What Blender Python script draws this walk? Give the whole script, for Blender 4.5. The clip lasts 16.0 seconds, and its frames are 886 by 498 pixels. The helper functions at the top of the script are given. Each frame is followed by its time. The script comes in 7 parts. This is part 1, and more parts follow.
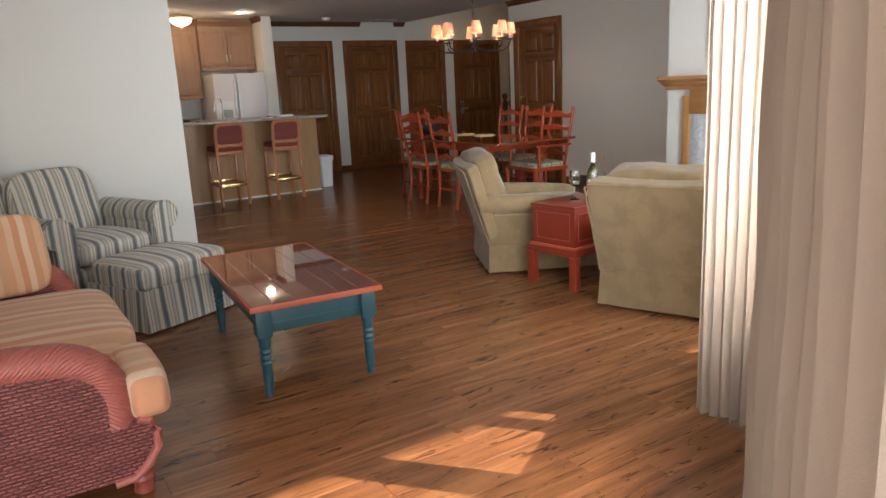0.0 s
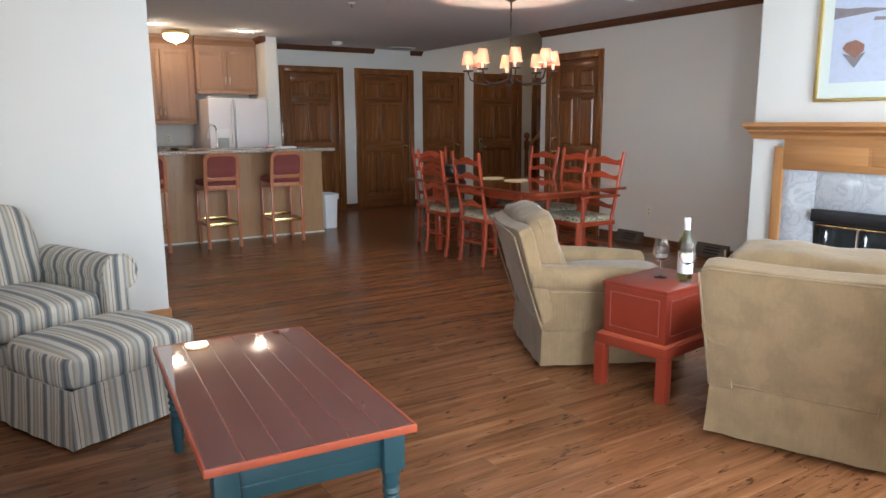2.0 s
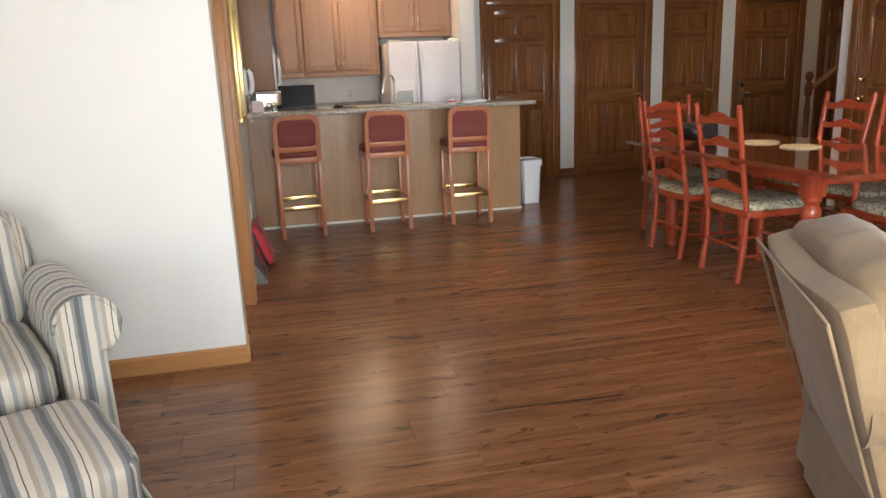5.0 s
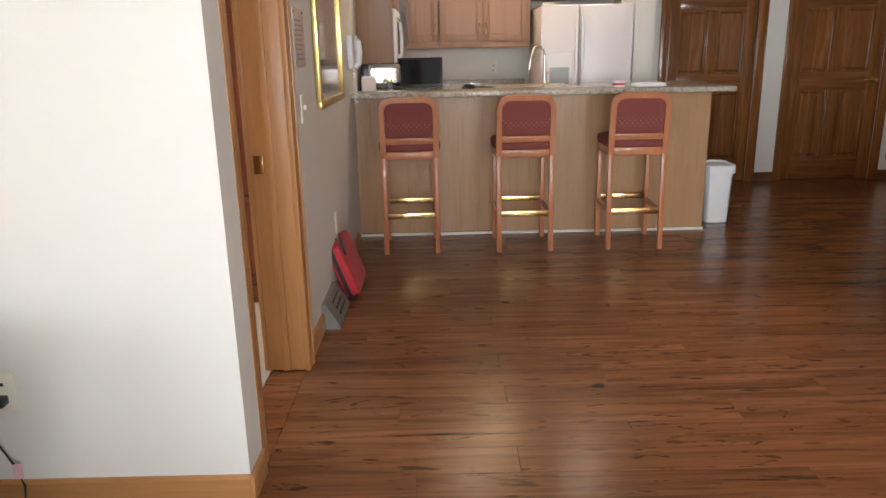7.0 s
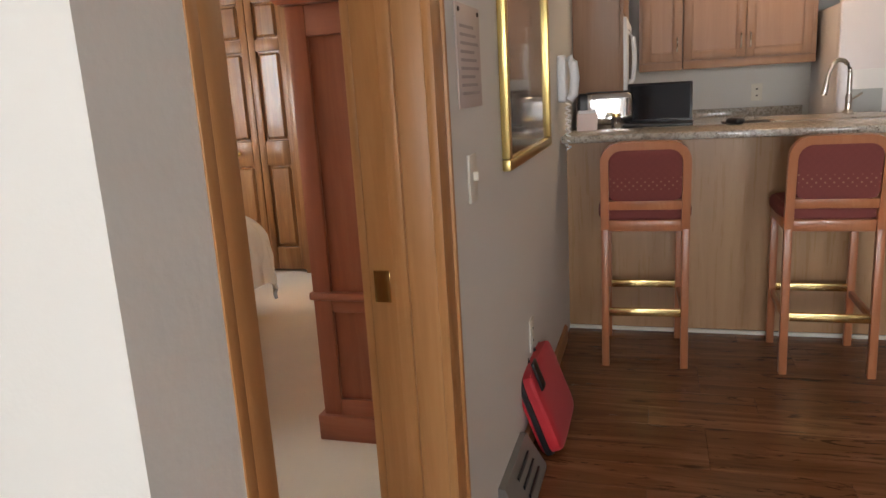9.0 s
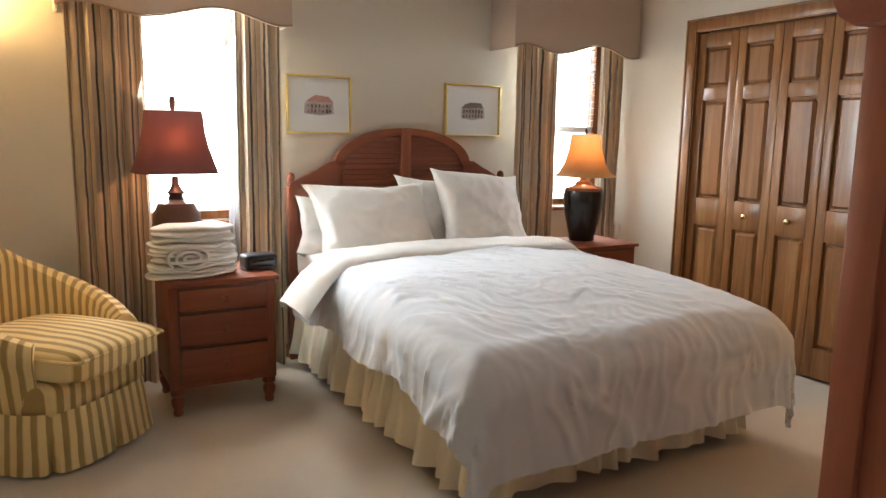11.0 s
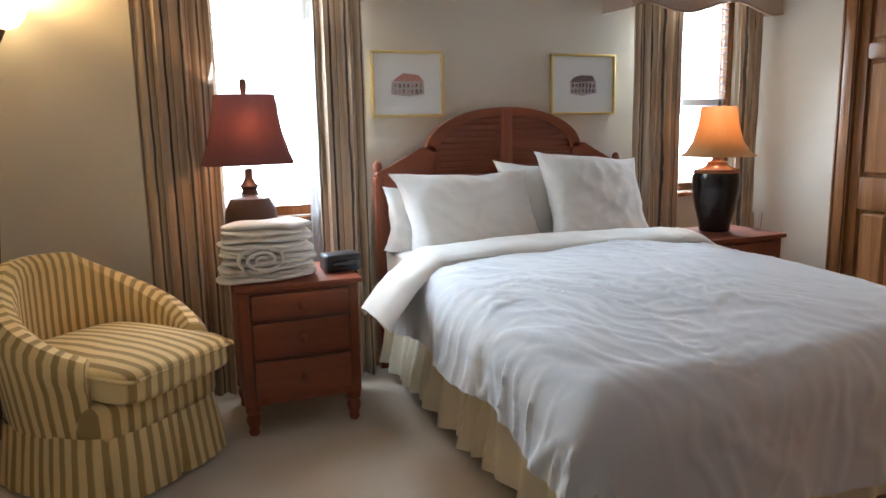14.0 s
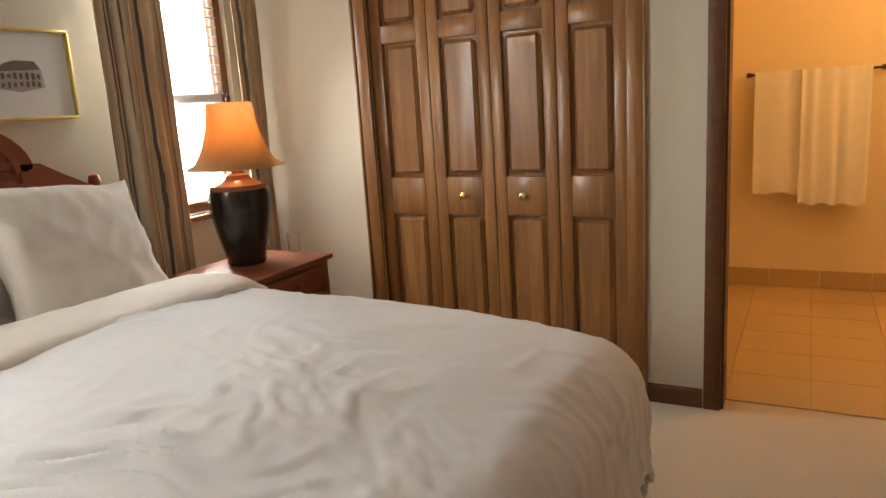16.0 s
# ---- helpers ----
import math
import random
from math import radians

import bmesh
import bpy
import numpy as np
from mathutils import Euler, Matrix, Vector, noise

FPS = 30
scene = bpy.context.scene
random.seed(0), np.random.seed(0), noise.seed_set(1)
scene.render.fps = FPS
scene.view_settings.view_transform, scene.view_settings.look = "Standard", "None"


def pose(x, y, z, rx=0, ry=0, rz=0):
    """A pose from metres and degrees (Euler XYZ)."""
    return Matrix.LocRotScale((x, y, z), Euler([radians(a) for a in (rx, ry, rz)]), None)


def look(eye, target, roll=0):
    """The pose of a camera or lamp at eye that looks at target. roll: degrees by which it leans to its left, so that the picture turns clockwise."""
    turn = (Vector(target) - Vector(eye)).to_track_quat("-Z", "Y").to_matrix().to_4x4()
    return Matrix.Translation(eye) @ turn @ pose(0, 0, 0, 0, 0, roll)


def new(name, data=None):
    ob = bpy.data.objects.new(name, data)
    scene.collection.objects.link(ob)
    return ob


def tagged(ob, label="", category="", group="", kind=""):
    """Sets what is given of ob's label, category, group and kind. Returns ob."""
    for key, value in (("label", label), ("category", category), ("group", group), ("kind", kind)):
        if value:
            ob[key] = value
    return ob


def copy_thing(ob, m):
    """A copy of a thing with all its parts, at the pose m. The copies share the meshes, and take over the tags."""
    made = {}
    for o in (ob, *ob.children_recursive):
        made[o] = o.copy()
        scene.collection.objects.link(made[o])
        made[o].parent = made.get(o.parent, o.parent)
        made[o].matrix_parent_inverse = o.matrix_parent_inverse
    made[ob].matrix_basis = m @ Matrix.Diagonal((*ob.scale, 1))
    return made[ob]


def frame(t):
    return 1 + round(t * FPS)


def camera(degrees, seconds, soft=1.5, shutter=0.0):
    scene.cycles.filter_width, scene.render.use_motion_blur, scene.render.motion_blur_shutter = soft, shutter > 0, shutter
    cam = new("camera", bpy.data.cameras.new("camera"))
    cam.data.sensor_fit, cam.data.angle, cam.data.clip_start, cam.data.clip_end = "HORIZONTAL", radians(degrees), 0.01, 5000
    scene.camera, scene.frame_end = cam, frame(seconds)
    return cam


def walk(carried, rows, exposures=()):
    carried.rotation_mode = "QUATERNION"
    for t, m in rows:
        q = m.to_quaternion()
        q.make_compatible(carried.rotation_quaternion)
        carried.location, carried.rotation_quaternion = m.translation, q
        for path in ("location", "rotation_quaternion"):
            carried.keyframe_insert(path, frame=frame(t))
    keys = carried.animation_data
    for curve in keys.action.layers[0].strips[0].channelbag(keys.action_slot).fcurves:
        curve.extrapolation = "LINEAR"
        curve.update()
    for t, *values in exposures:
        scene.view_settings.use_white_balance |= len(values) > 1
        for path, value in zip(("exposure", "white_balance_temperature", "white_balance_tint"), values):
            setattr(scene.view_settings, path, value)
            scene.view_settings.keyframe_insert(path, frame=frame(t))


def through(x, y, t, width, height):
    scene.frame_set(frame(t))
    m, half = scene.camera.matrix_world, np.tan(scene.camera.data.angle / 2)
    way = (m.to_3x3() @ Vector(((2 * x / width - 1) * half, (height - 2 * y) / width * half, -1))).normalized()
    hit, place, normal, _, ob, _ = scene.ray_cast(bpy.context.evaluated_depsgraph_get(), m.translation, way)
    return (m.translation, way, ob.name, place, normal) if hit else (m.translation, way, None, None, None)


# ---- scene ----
cam = camera(63.8, 16.0)
PATH = [
    (0, (-0.305, 0.053, 1.313), (0.73, 1.705, 0.867), -2.8),
    (0.5, (-0.205, 0.356, 1.323), (0.861, 1.997, 0.91), -2.2),
    (1, (-0.136, 0.652, 1.324), (0.99, 2.266, 0.969), -0.6),
    (1.5, (-0.038, 0.93, 1.327), (1.119, 2.52, 0.962), -0.4),
    (2, (0.136, 1.167, 1.315), (1.189, 2.831, 0.963), -0.3),
    (2.5, (0.28, 1.429, 1.319), (1.272, 3.122, 0.934), -0.8),
    (3, (0.445, 1.697, 1.332), (1.395, 3.413, 0.937), -0.9),
    (3.5, (0.691, 1.933, 1.323), (1.485, 3.726, 0.929), -0.6),
    (4, (0.908, 2.198, 1.307), (1.571, 4.032, 0.863), -1.7),
    (6.3, (1.608, 3.729, 1.247), (1.733, 5.661, 0.749), -1.1),
    (6.5, (1.627, 3.866, 1.25), (1.711, 5.796, 0.731), -1.1),
    (7, (1.641, 4.255, 1.267), (1.645, 6.183, 0.735), -1.2),
    (7.5, (1.682, 4.644, 1.272), (1.493, 6.567, 0.753), -1.4),
    (7.8, (1.71, 4.849, 1.305), (1.378, 6.756, 0.804), -2.4),
    (8, (1.661, 5.0, 1.271), (1.297, 6.908, 0.796), -2.5),
    (8.2, (1.629, 5.143, 1.271), (1.243, 7.05, 0.811), -3.0),
    (10.3, (1.278, 6.254, 1.256), (-0.085, 7.678, 0.92), -0.5),
    (10.5, (1.256, 6.343, 1.294), (-0.2605, 7.606, 0.969), -0.2),
    (11, (1.133, 6.466, 1.345), (-0.58, 7.448, 1.032), 1.0),
    (11.5, (1.011, 6.528, 1.344), (-0.837, 7.237, 1.057), 1.9),
    (12, (1.0, 6.575, 1.338), (-0.922, 7.063, 1.077), 1.0),
    (12.5, (1.004, 6.578, 1.34), (-0.922, 7.054, 1.089), -0.7),
    (13, (0.994, 6.589, 1.339), (-0.917, 7.116, 1.07), -0.4),
    (13.5, (0.93, 6.667, 1.312), (-0.963, 7.242, 1.017), 0.7),
    (14, (0.693, 6.724, 1.29), (-1.147, 7.432, 0.952), -1.2),
    (14.5, (0.427, 6.775, 1.338), (-1.292, 7.736, 0.992), -3.1),
    (15, (0.136, 6.957, 1.354), (-1.41, 8.17, 0.978), -2.9),
    (15.5, (-0.106, 7.137, 1.358), (-1.412, 8.606, 0.989), -2.7),
    (16, (-0.313, 7.281, 1.322), (-1.218, 9.018, 0.916), -3.6),
]
WALK = [(t, look(eye, target, roll)) for t, eye, target, roll in PATH]
EXPOSURE = ((0.0, 2.02, 6800, 13), (0.5, 2.08, 6700, 13), (1.0, 2.2, 6200, 11), (2.0, 2.45, 6200, 12), (4.0, 2.8, 6600, 14), (7.0, 2.82, 6850, 15), (8.2, 2.55, 6950, 16), (10.3, 2.35, 7000, 14),
            (11.5, 1.95, 6400, 10), (12.5, 1.8, 6200, 10), (14.5, 1.75, 5900, 10), (15.0, 1.7, 6400, 10), (16.0, 1.8, 7800, 14))
LIGHT = 0.2
walk(cam, WALK, EXPOSURE)

# ---- world, sun and large lights ----
world = bpy.data.worlds.new("world")
scene.world = world
world.use_nodes = True
wn = world.node_tree.nodes
sky = wn.new("ShaderNodeTexSky")
sky.sky_type, sky.sun_disc = "NISHITA", False
sky.sun_elevation, sky.sun_rotation = radians(31), radians(141)
wn["Background"].inputs[1].default_value = 0.05
world.node_tree.links.new(sky.outputs[0], wn["Background"].inputs[0])
sun = new("sun", bpy.data.lights.new("sun", "SUN"))
sun.data.energy, sun.data.angle, sun.data.color = 3.6, radians(0.5), (1.0, 0.90, 0.76)
sun.matrix_world = look((0.63 * 9, -0.77 * 9, 5.46), (0, 0, 0))


def area(name, eye, target, sx, sy, watts, color, spread=180):
    ob = new(name, bpy.data.lights.new(name, "AREA"))
    ob.data.shape, ob.data.size, ob.data.size_y = "RECTANGLE", sx, sy
    ob.data.energy, ob.data.color = watts * LIGHT, color
    ob.data.spread = radians(spread)
    ob.matrix_world = look(eye, target)
    return ob


def bulb(name, at, watts, color, radius=0.03):
    ob = new(name, bpy.data.lights.new(name, "POINT"))
    ob.data.energy, ob.data.color, ob.data.shadow_soft_size = watts * LIGHT, color, radius
    ob.location = at
    return ob


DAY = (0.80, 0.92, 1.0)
WARM = (1.0, 0.62, 0.28)
area("window_light_patio", (-0.9, -0.44, 1.2), (4.4, 5.2, 1.2), 2.3, 1.9, 92, DAY)
# Added fill with no known window; brightens the chimney breast and dining side.
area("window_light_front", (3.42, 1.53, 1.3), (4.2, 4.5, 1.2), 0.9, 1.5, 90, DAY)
area("window_light_bay", (1.68, 1.10, 1.35), (4.9, 6.3, 1.2), 1.05, 1.5, 72, DAY, 115)
area("window_light_bed_a", (-2.93, 7.2, 1.47), (0, 8.4, 0.3), 0.6, 1.1, 84, DAY, 160)
area("window_light_bed_b", (-2.93, 9.8, 1.47), (-0.6, 7.8, 0.2), 0.42, 1.1, 52, DAY, 160)

# ---- materials ----


def nodes_of(name):
    m = bpy.data.materials.new(name)
    m.use_nodes = True
    nt = m.node_tree
    return m, nt, nt.nodes["Principled BSDF"]


def ramp(nt, stops, constant=False):
    r = nt.nodes.new("ShaderNodeValToRGB")
    r.color_ramp.interpolation = "CONSTANT" if constant else "LINEAR"
    while len(r.color_ramp.elements) < len(stops):
        r.color_ramp.elements.new(0.5)
    for e, (p, c) in zip(r.color_ramp.elements, stops):
        e.position, e.color = p, (*c, 1)
    return r


def coords(nt, scale=(1, 1, 1), kind="Object", turn=(0, 0, 0)):
    tc, mp = nt.nodes.new("ShaderNodeTexCoord"), nt.nodes.new("ShaderNodeMapping")
    mp.inputs["Scale"].default_value = scale
    mp.inputs["Rotation"].default_value = [radians(a) for a in turn]
    nt.links.new(tc.outputs[kind], mp.inputs[0])
    return mp.outputs[0]


def noise_tex(nt, vec, scale, detail=4.0, rough=0.55, distort=0.0):
    n = nt.nodes.new("ShaderNodeTexNoise")
    n.inputs["Scale"].default_value, n.inputs["Detail"].default_value = scale, detail
    n.inputs["Roughness"].default_value, n.inputs["Distortion"].default_value = rough, distort
    nt.links.new(vec, n.inputs["Vector"])
    return n.outputs["Fac"]


def mixed(nt, fac, a, b, mode="MIX"):
    m = nt.nodes.new("ShaderNodeMix")
    m.data_type, m.blend_type = "RGBA", mode
    for sock, v in ((m.inputs[0], fac), (m.inputs[6], a), (m.inputs[7], b)):
        if isinstance(v, (int, float)):
            sock.default_value = v
        elif isinstance(v, tuple):
            sock.default_value = (*v, 1)
        else:
            nt.links.new(v, sock)
    return m.outputs[2]


def bumped(nt, bsdf, height, strength, distance=0.01):
    b = nt.nodes.new("ShaderNodeBump")
    b.inputs["Strength"].default_value, b.inputs["Distance"].default_value = strength, distance
    nt.links.new(height, b.inputs["Height"])
    nt.links.new(b.outputs[0], bsdf.inputs["Normal"])


def tint(c, k):
    return tuple(min(1.0, v * k) for v in c)


def plain(name, color, rough=0.5, metal=0.0, vary=0.12, scale=6.0, bump=0.0, fine=120.0, coat=0.0):
    """Paint, metal, plastic: two scales of colour change and a fine relief."""
    m, nt, b = nodes_of(name)
    v = coords(nt)
    n1, n2 = noise_tex(nt, v, scale), noise_tex(nt, v, fine, 2)
    c1 = mixed(nt, n1, tint(color, 1 - vary), tint(color, 1 + vary))
    c2 = mixed(nt, n2, tint(color, 1 - vary * 0.6), tint(color, 1 + vary * 0.6))
    nt.links.new(mixed(nt, 0.35, c1, c2), b.inputs["Base Color"])
    r = nt.nodes.new("ShaderNodeMapRange")
    r.inputs[3].default_value, r.inputs[4].default_value = max(0.02, rough * 0.85), min(1, rough * 1.15)
    nt.links.new(n1, r.inputs[0])
    nt.links.new(r.outputs[0], b.inputs["Roughness"])
    b.inputs["Metallic"].default_value = metal
    b.inputs["Coat Weight"].default_value = coat
    b.inputs["Coat Roughness"].default_value = 0.12
    if bump:
        bumped(nt, b, n2, bump, 0.004)
    return m


def wood(name, dark, light, axis="z", rough=0.35, grain=1.0, coat=0.0, random_tone=0.0, knots=0.0, bump=0.12, streaks=0.0):
    """Wood with grain along one axis of the object."""
    m, nt, b = nodes_of(name)
    stretch = {"x": (0.9, 14, 14), "y": (14, 0.9, 14), "z": (14, 14, 0.9)}[axis]
    v = coords(nt, stretch)
    if random_tone:
        info, add = nt.nodes.new("ShaderNodeObjectInfo"), nt.nodes.new("ShaderNodeVectorMath")
        mul = nt.nodes.new("ShaderNodeMath")
        mul.operation, mul.inputs[1].default_value = "MULTIPLY", 57.0
        geo = nt.nodes.new("ShaderNodeNewGeometry")
        plus = nt.nodes.new("ShaderNodeMath")
        nt.links.new(info.outputs["Random"], plus.inputs[0])
        nt.links.new(geo.outputs["Random Per Island"], plus.inputs[1])
        nt.links.new(plus.outputs[0], mul.inputs[0])
        nt.links.new(v, add.inputs[0])
        nt.links.new(mul.outputs[0], add.inputs[1])
        v = add.outputs[0]
    big, small = noise_tex(nt, v, 1.1 * grain, 6, 0.62, 1.2), noise_tex(nt, v, 7.0 * grain, 3, 0.6)
    r = ramp(nt, ((0.28, dark), (0.52, tint(dark, 0.5 + 0.5 * light[0] / max(dark[0], 1e-4))), (0.74, light)))
    nt.links.new(big, r.inputs[0])
    col = mixed(nt, 0.28, r.outputs[0], mixed(nt, small, tint(dark, 0.8), light))
    if knots:
        kv = noise_tex(nt, v, 0.55 * grain, 5, 0.7, 2.5)
        kr = ramp(nt, ((0.0, (1, 1, 1)), (0.30, (1, 1, 1)), (0.37, (0, 0, 0)), (1.0, (0, 0, 0))))
        nt.links.new(kv, kr.inputs[0])
        f = nt.nodes.new("ShaderNodeMath")
        f.operation, f.inputs[1].default_value = "MULTIPLY", knots
        nt.links.new(kr.outputs[0], f.inputs[0])
        col = mixed(nt, f.outputs[0], col, tint(dark, 0.35))
    if streaks:
        sv = nt.nodes.new("ShaderNodeVectorMath")
        sv.operation, sv.inputs[1].default_value = "MULTIPLY", (2.7, 0.8, 0.8)
        nt.links.new(v, sv.inputs[0])
        sn = noise_tex(nt, sv.outputs[0], 2.0, 4, 0.62, 1.6)
        sr = ramp(nt, ((0.0, (1, 1, 1)), (0.345, (1, 1, 1)), (0.40, (0, 0, 0)), (1.0, (0, 0, 0))))
        nt.links.new(sn, sr.inputs[0])
        vo, sq = nt.nodes.new("ShaderNodeTexVoronoi"), nt.nodes.new("ShaderNodeVectorMath")
        sq.operation, sq.inputs[1].default_value = "MULTIPLY", (2.6, 0.62, 0.62)
        nt.links.new(v, sq.inputs[0])
        nt.links.new(sq.outputs[0], vo.inputs["Vector"])
        vo.inputs["Scale"].default_value = 1.0
        vr = ramp(nt, ((0.0, (1, 1, 1)), (0.05, (0.9, 0.9, 0.9)), (0.13, (0, 0, 0)), (1.0, (0, 0, 0))))
        nt.links.new(vo.outputs["Distance"], vr.inputs[0])
        both = mixed(nt, 1.0, sr.outputs[0], vr.outputs[0], "LIGHTEN")
        f = nt.nodes.new("ShaderNodeMath")
        f.operation, f.inputs[1].default_value = "MULTIPLY", streaks
        nt.links.new(both, f.inputs[0])
        col = mixed(nt, f.outputs[0], col, tint(dark, 0.38))
    if random_tone:
        tone = nt.nodes.new("ShaderNodeMapRange")
        tone.inputs[2].default_value = 2.0
        tone.inputs[3].default_value, tone.inputs[4].default_value = 1 - random_tone, 1 + random_tone
        nt.links.new(plus.outputs[0], tone.inputs[0])
        hsv = nt.nodes.new("ShaderNodeHueSaturation")
        nt.links.new(col, hsv.inputs["Color"])
        nt.links.new(tone.outputs[0], hsv.inputs["Value"])
        col = hsv.outputs[0]
    nt.links.new(col, b.inputs["Base Color"])
    rr = nt.nodes.new("ShaderNodeMapRange")
    rr.inputs[3].default_value, rr.inputs[4].default_value = rough * 0.8, rough * 1.25
    nt.links.new(small, rr.inputs[0])
    nt.links.new(rr.outputs[0], b.inputs["Roughness"])
    b.inputs["Coat Weight"].default_value = coat
    b.inputs["Specular IOR Level"].default_value = 0.35
    if bump:
        bumped(nt, b, big, bump, 0.004)
    return m


def cloth(name, color, rough=0.9, weave=420.0, vary=0.14, bump=0.3, sheen=0.2, blotch=9.0):
    m, nt, b = nodes_of(name)
    v = coords(nt)
    n1, n2 = noise_tex(nt, v, blotch), noise_tex(nt, v, weave, 2)
    c = mixed(nt, n1, tint(color, 1 - vary), tint(color, 1 + vary))
    c = mixed(nt, 0.3, c, mixed(nt, n2, tint(color, 0.7), tint(color, 1.25)))
    nt.links.new(c, b.inputs["Base Color"])
    b.inputs["Roughness"].default_value = rough
    b.inputs["Sheen Weight"].default_value = sheen
    bumped(nt, b, n2, bump, 0.002)
    return m


def striped(name, axis, period, stops, bump=0.25, slant=0.0):
    """Woven stripes across one axis of the object."""
    m, nt, b = nodes_of(name)
    tc, sep = nt.nodes.new("ShaderNodeTexCoord"), nt.nodes.new("ShaderNodeSeparateXYZ")
    nt.links.new(tc.outputs["Object"], sep.inputs[0])
    wob = noise_tex(nt, tc.outputs["Object"], 7.0, 2)
    ma = nt.nodes.new("ShaderNodeMath")
    ma.operation, ma.inputs[1].default_value = "MULTIPLY_ADD", slant
    ma.inputs[1].default_value = 0.012
    nt.links.new(wob, ma.inputs[0])
    nt.links.new(sep.outputs["XYZ".index(axis.upper())], ma.inputs[2])
    dv = nt.nodes.new("ShaderNodeMath")
    dv.operation, dv.inputs[1].default_value = "DIVIDE", period
    nt.links.new(ma.outputs[0], dv.inputs[0])
    fr = nt.nodes.new("ShaderNodeMath")
    fr.operation = "FRACT"
    nt.links.new(dv.outputs[0], fr.inputs[0])
    r = ramp(nt, stops, True)
    nt.links.new(fr.outputs[0], r.inputs[0])
    n2 = noise_tex(nt, tc.outputs["Object"], 380.0, 2)
    n1 = noise_tex(nt, tc.outputs["Object"], 8.0, 3)
    c = mixed(nt, 0.22, r.outputs[0], mixed(nt, n2, (0.12, 0.11, 0.1), (0.95, 0.93, 0.9)), "OVERLAY")
    c = mixed(nt, 0.18, c, mixed(nt, n1, (0.3, 0.3, 0.3), (0.8, 0.8, 0.8)), "OVERLAY")
    nt.links.new(c, b.inputs["Base Color"])
    b.inputs["Roughness"].default_value, b.inputs["Sheen Weight"].default_value = 0.88, 0.15
    bumped(nt, b, n2, bump, 0.002)
    return m


def glowing(name, color, strength, base=(0.8, 0.8, 0.8)):
    m, nt, b = nodes_of(name)
    v = coords(nt)
    nt.links.new(mixed(nt, noise_tex(nt, v, 40), tint(base, 0.92), base), b.inputs["Base Color"])
    b.inputs["Emission Color"].default_value = (*color, 1)
    b.inputs["Emission Strength"].default_value = strength * LIGHT
    return m


def glass(name, color=(1, 1, 1), rough=0.0, ior=1.45):
    m, nt, b = nodes_of(name)
    b.inputs["Base Color"].default_value = (*color, 1)
    b.inputs["Roughness"].default_value, b.inputs["IOR"].default_value = rough, ior
    b.inputs["Transmission Weight"].default_value = 1.0
    return m


def translucent(name, color, through=0.5, folds=0.0):
    """Thin cloth that lets light through."""
    m, nt, b = nodes_of(name)
    n2 = noise_tex(nt, coords(nt), 350.0, 2)
    n1 = noise_tex(nt, coords(nt, (1, 1, 0.15)), 25.0, 3)
    c = mixed(nt, n2, tint(color, 0.85), tint(color, 1.1))
    c = mixed(nt, n1, tint(color, 0.52), c)
    c = mixed(nt, noise_tex(nt, coords(nt, (1, 1, 0.4)), 9.0, 4), tint(color, 0.72), c)
    nt.links.new(c, b.inputs["Base Color"])
    b.inputs["Roughness"].default_value = 0.9
    t, mx = nt.nodes.new("ShaderNodeBsdfTranslucent"), nt.nodes.new("ShaderNodeMixShader")
    nt.links.new(c, t.inputs[0])
    mx.inputs[0].default_value = through
    out = nt.nodes["Material Output"]
    nt.links.new(b.outputs[0], mx.inputs[1])
    nt.links.new(t.outputs[0], mx.inputs[2])
    nt.links.new(mx.outputs[0], out.inputs[0])
    bumped(nt, b, n2, 0.2, 0.002)
    return m


WALL = plain("wall_paint", (0.74, 0.72, 0.672), 0.75, vary=0.03, scale=1.5, bump=0.12, fine=90)
BEDWALL = plain("bedroom_wall_paint", (0.60, 0.54, 0.44), 0.75, vary=0.03, scale=1.5, bump=0.12, fine=90)
BATHWALL = plain("bath_wall_paint", (0.74, 0.60, 0.40), 0.7, vary=0.04, scale=1.5, bump=0.08, fine=90)
CEIL = plain("ceiling_paint", (0.70, 0.68, 0.68), 0.85, vary=0.04, scale=2, bump=0.25, fine=60)
PLANK = wood("floor_plank", (0.070, 0.026, 0.010), (0.37, 0.172, 0.074), "x", 0.24, 0.9, 0.0, 0.13, 0.9, streaks=0.75)
SUBFLOOR = plain("floor_joint", (0.035, 0.016, 0.01), 0.6)
DOORW = wood("door_wood", (0.092, 0.032, 0.010), (0.39, 0.180, 0.064), "z", 0.2, 1.0, 0.3)
DOORH = wood("door_rail_wood", (0.085, 0.029, 0.010), (0.33, 0.148, 0.054), "x", 0.2, 1.0, 0.3)
OAK = wood("honey_oak", (0.36, 0.165, 0.060), (0.55, 0.285, 0.118), "z", 0.35, 1.0)
OAKX = wood("honey_oak_x", (0.36, 0.165, 0.060), (0.55, 0.285, 0.118), "x", 0.35, 1.0)
OAKY = wood("honey_oak_y", (0.36, 0.165, 0.060), (0.55, 0.285, 0.118), "y", 0.35, 1.0)
CROWN = wood("dark_crown_wood", (0.085, 0.032, 0.014), (0.16, 0.07, 0.032), "y", 0.4, 1.0)
CROWNX = wood("dark_crown_wood_x", (0.085, 0.032, 0.014), (0.16, 0.07, 0.032), "x", 0.4, 1.0)
MAPLE = wood("maple_cabinet", (0.27, 0.150, 0.090), (0.36, 0.215, 0.138), "z", 0.38, 0.7)
MAPLEBAR = wood("maple_bar_panel", (0.39, 0.225, 0.115), (0.50, 0.305, 0.165), "z", 0.28, 0.5)
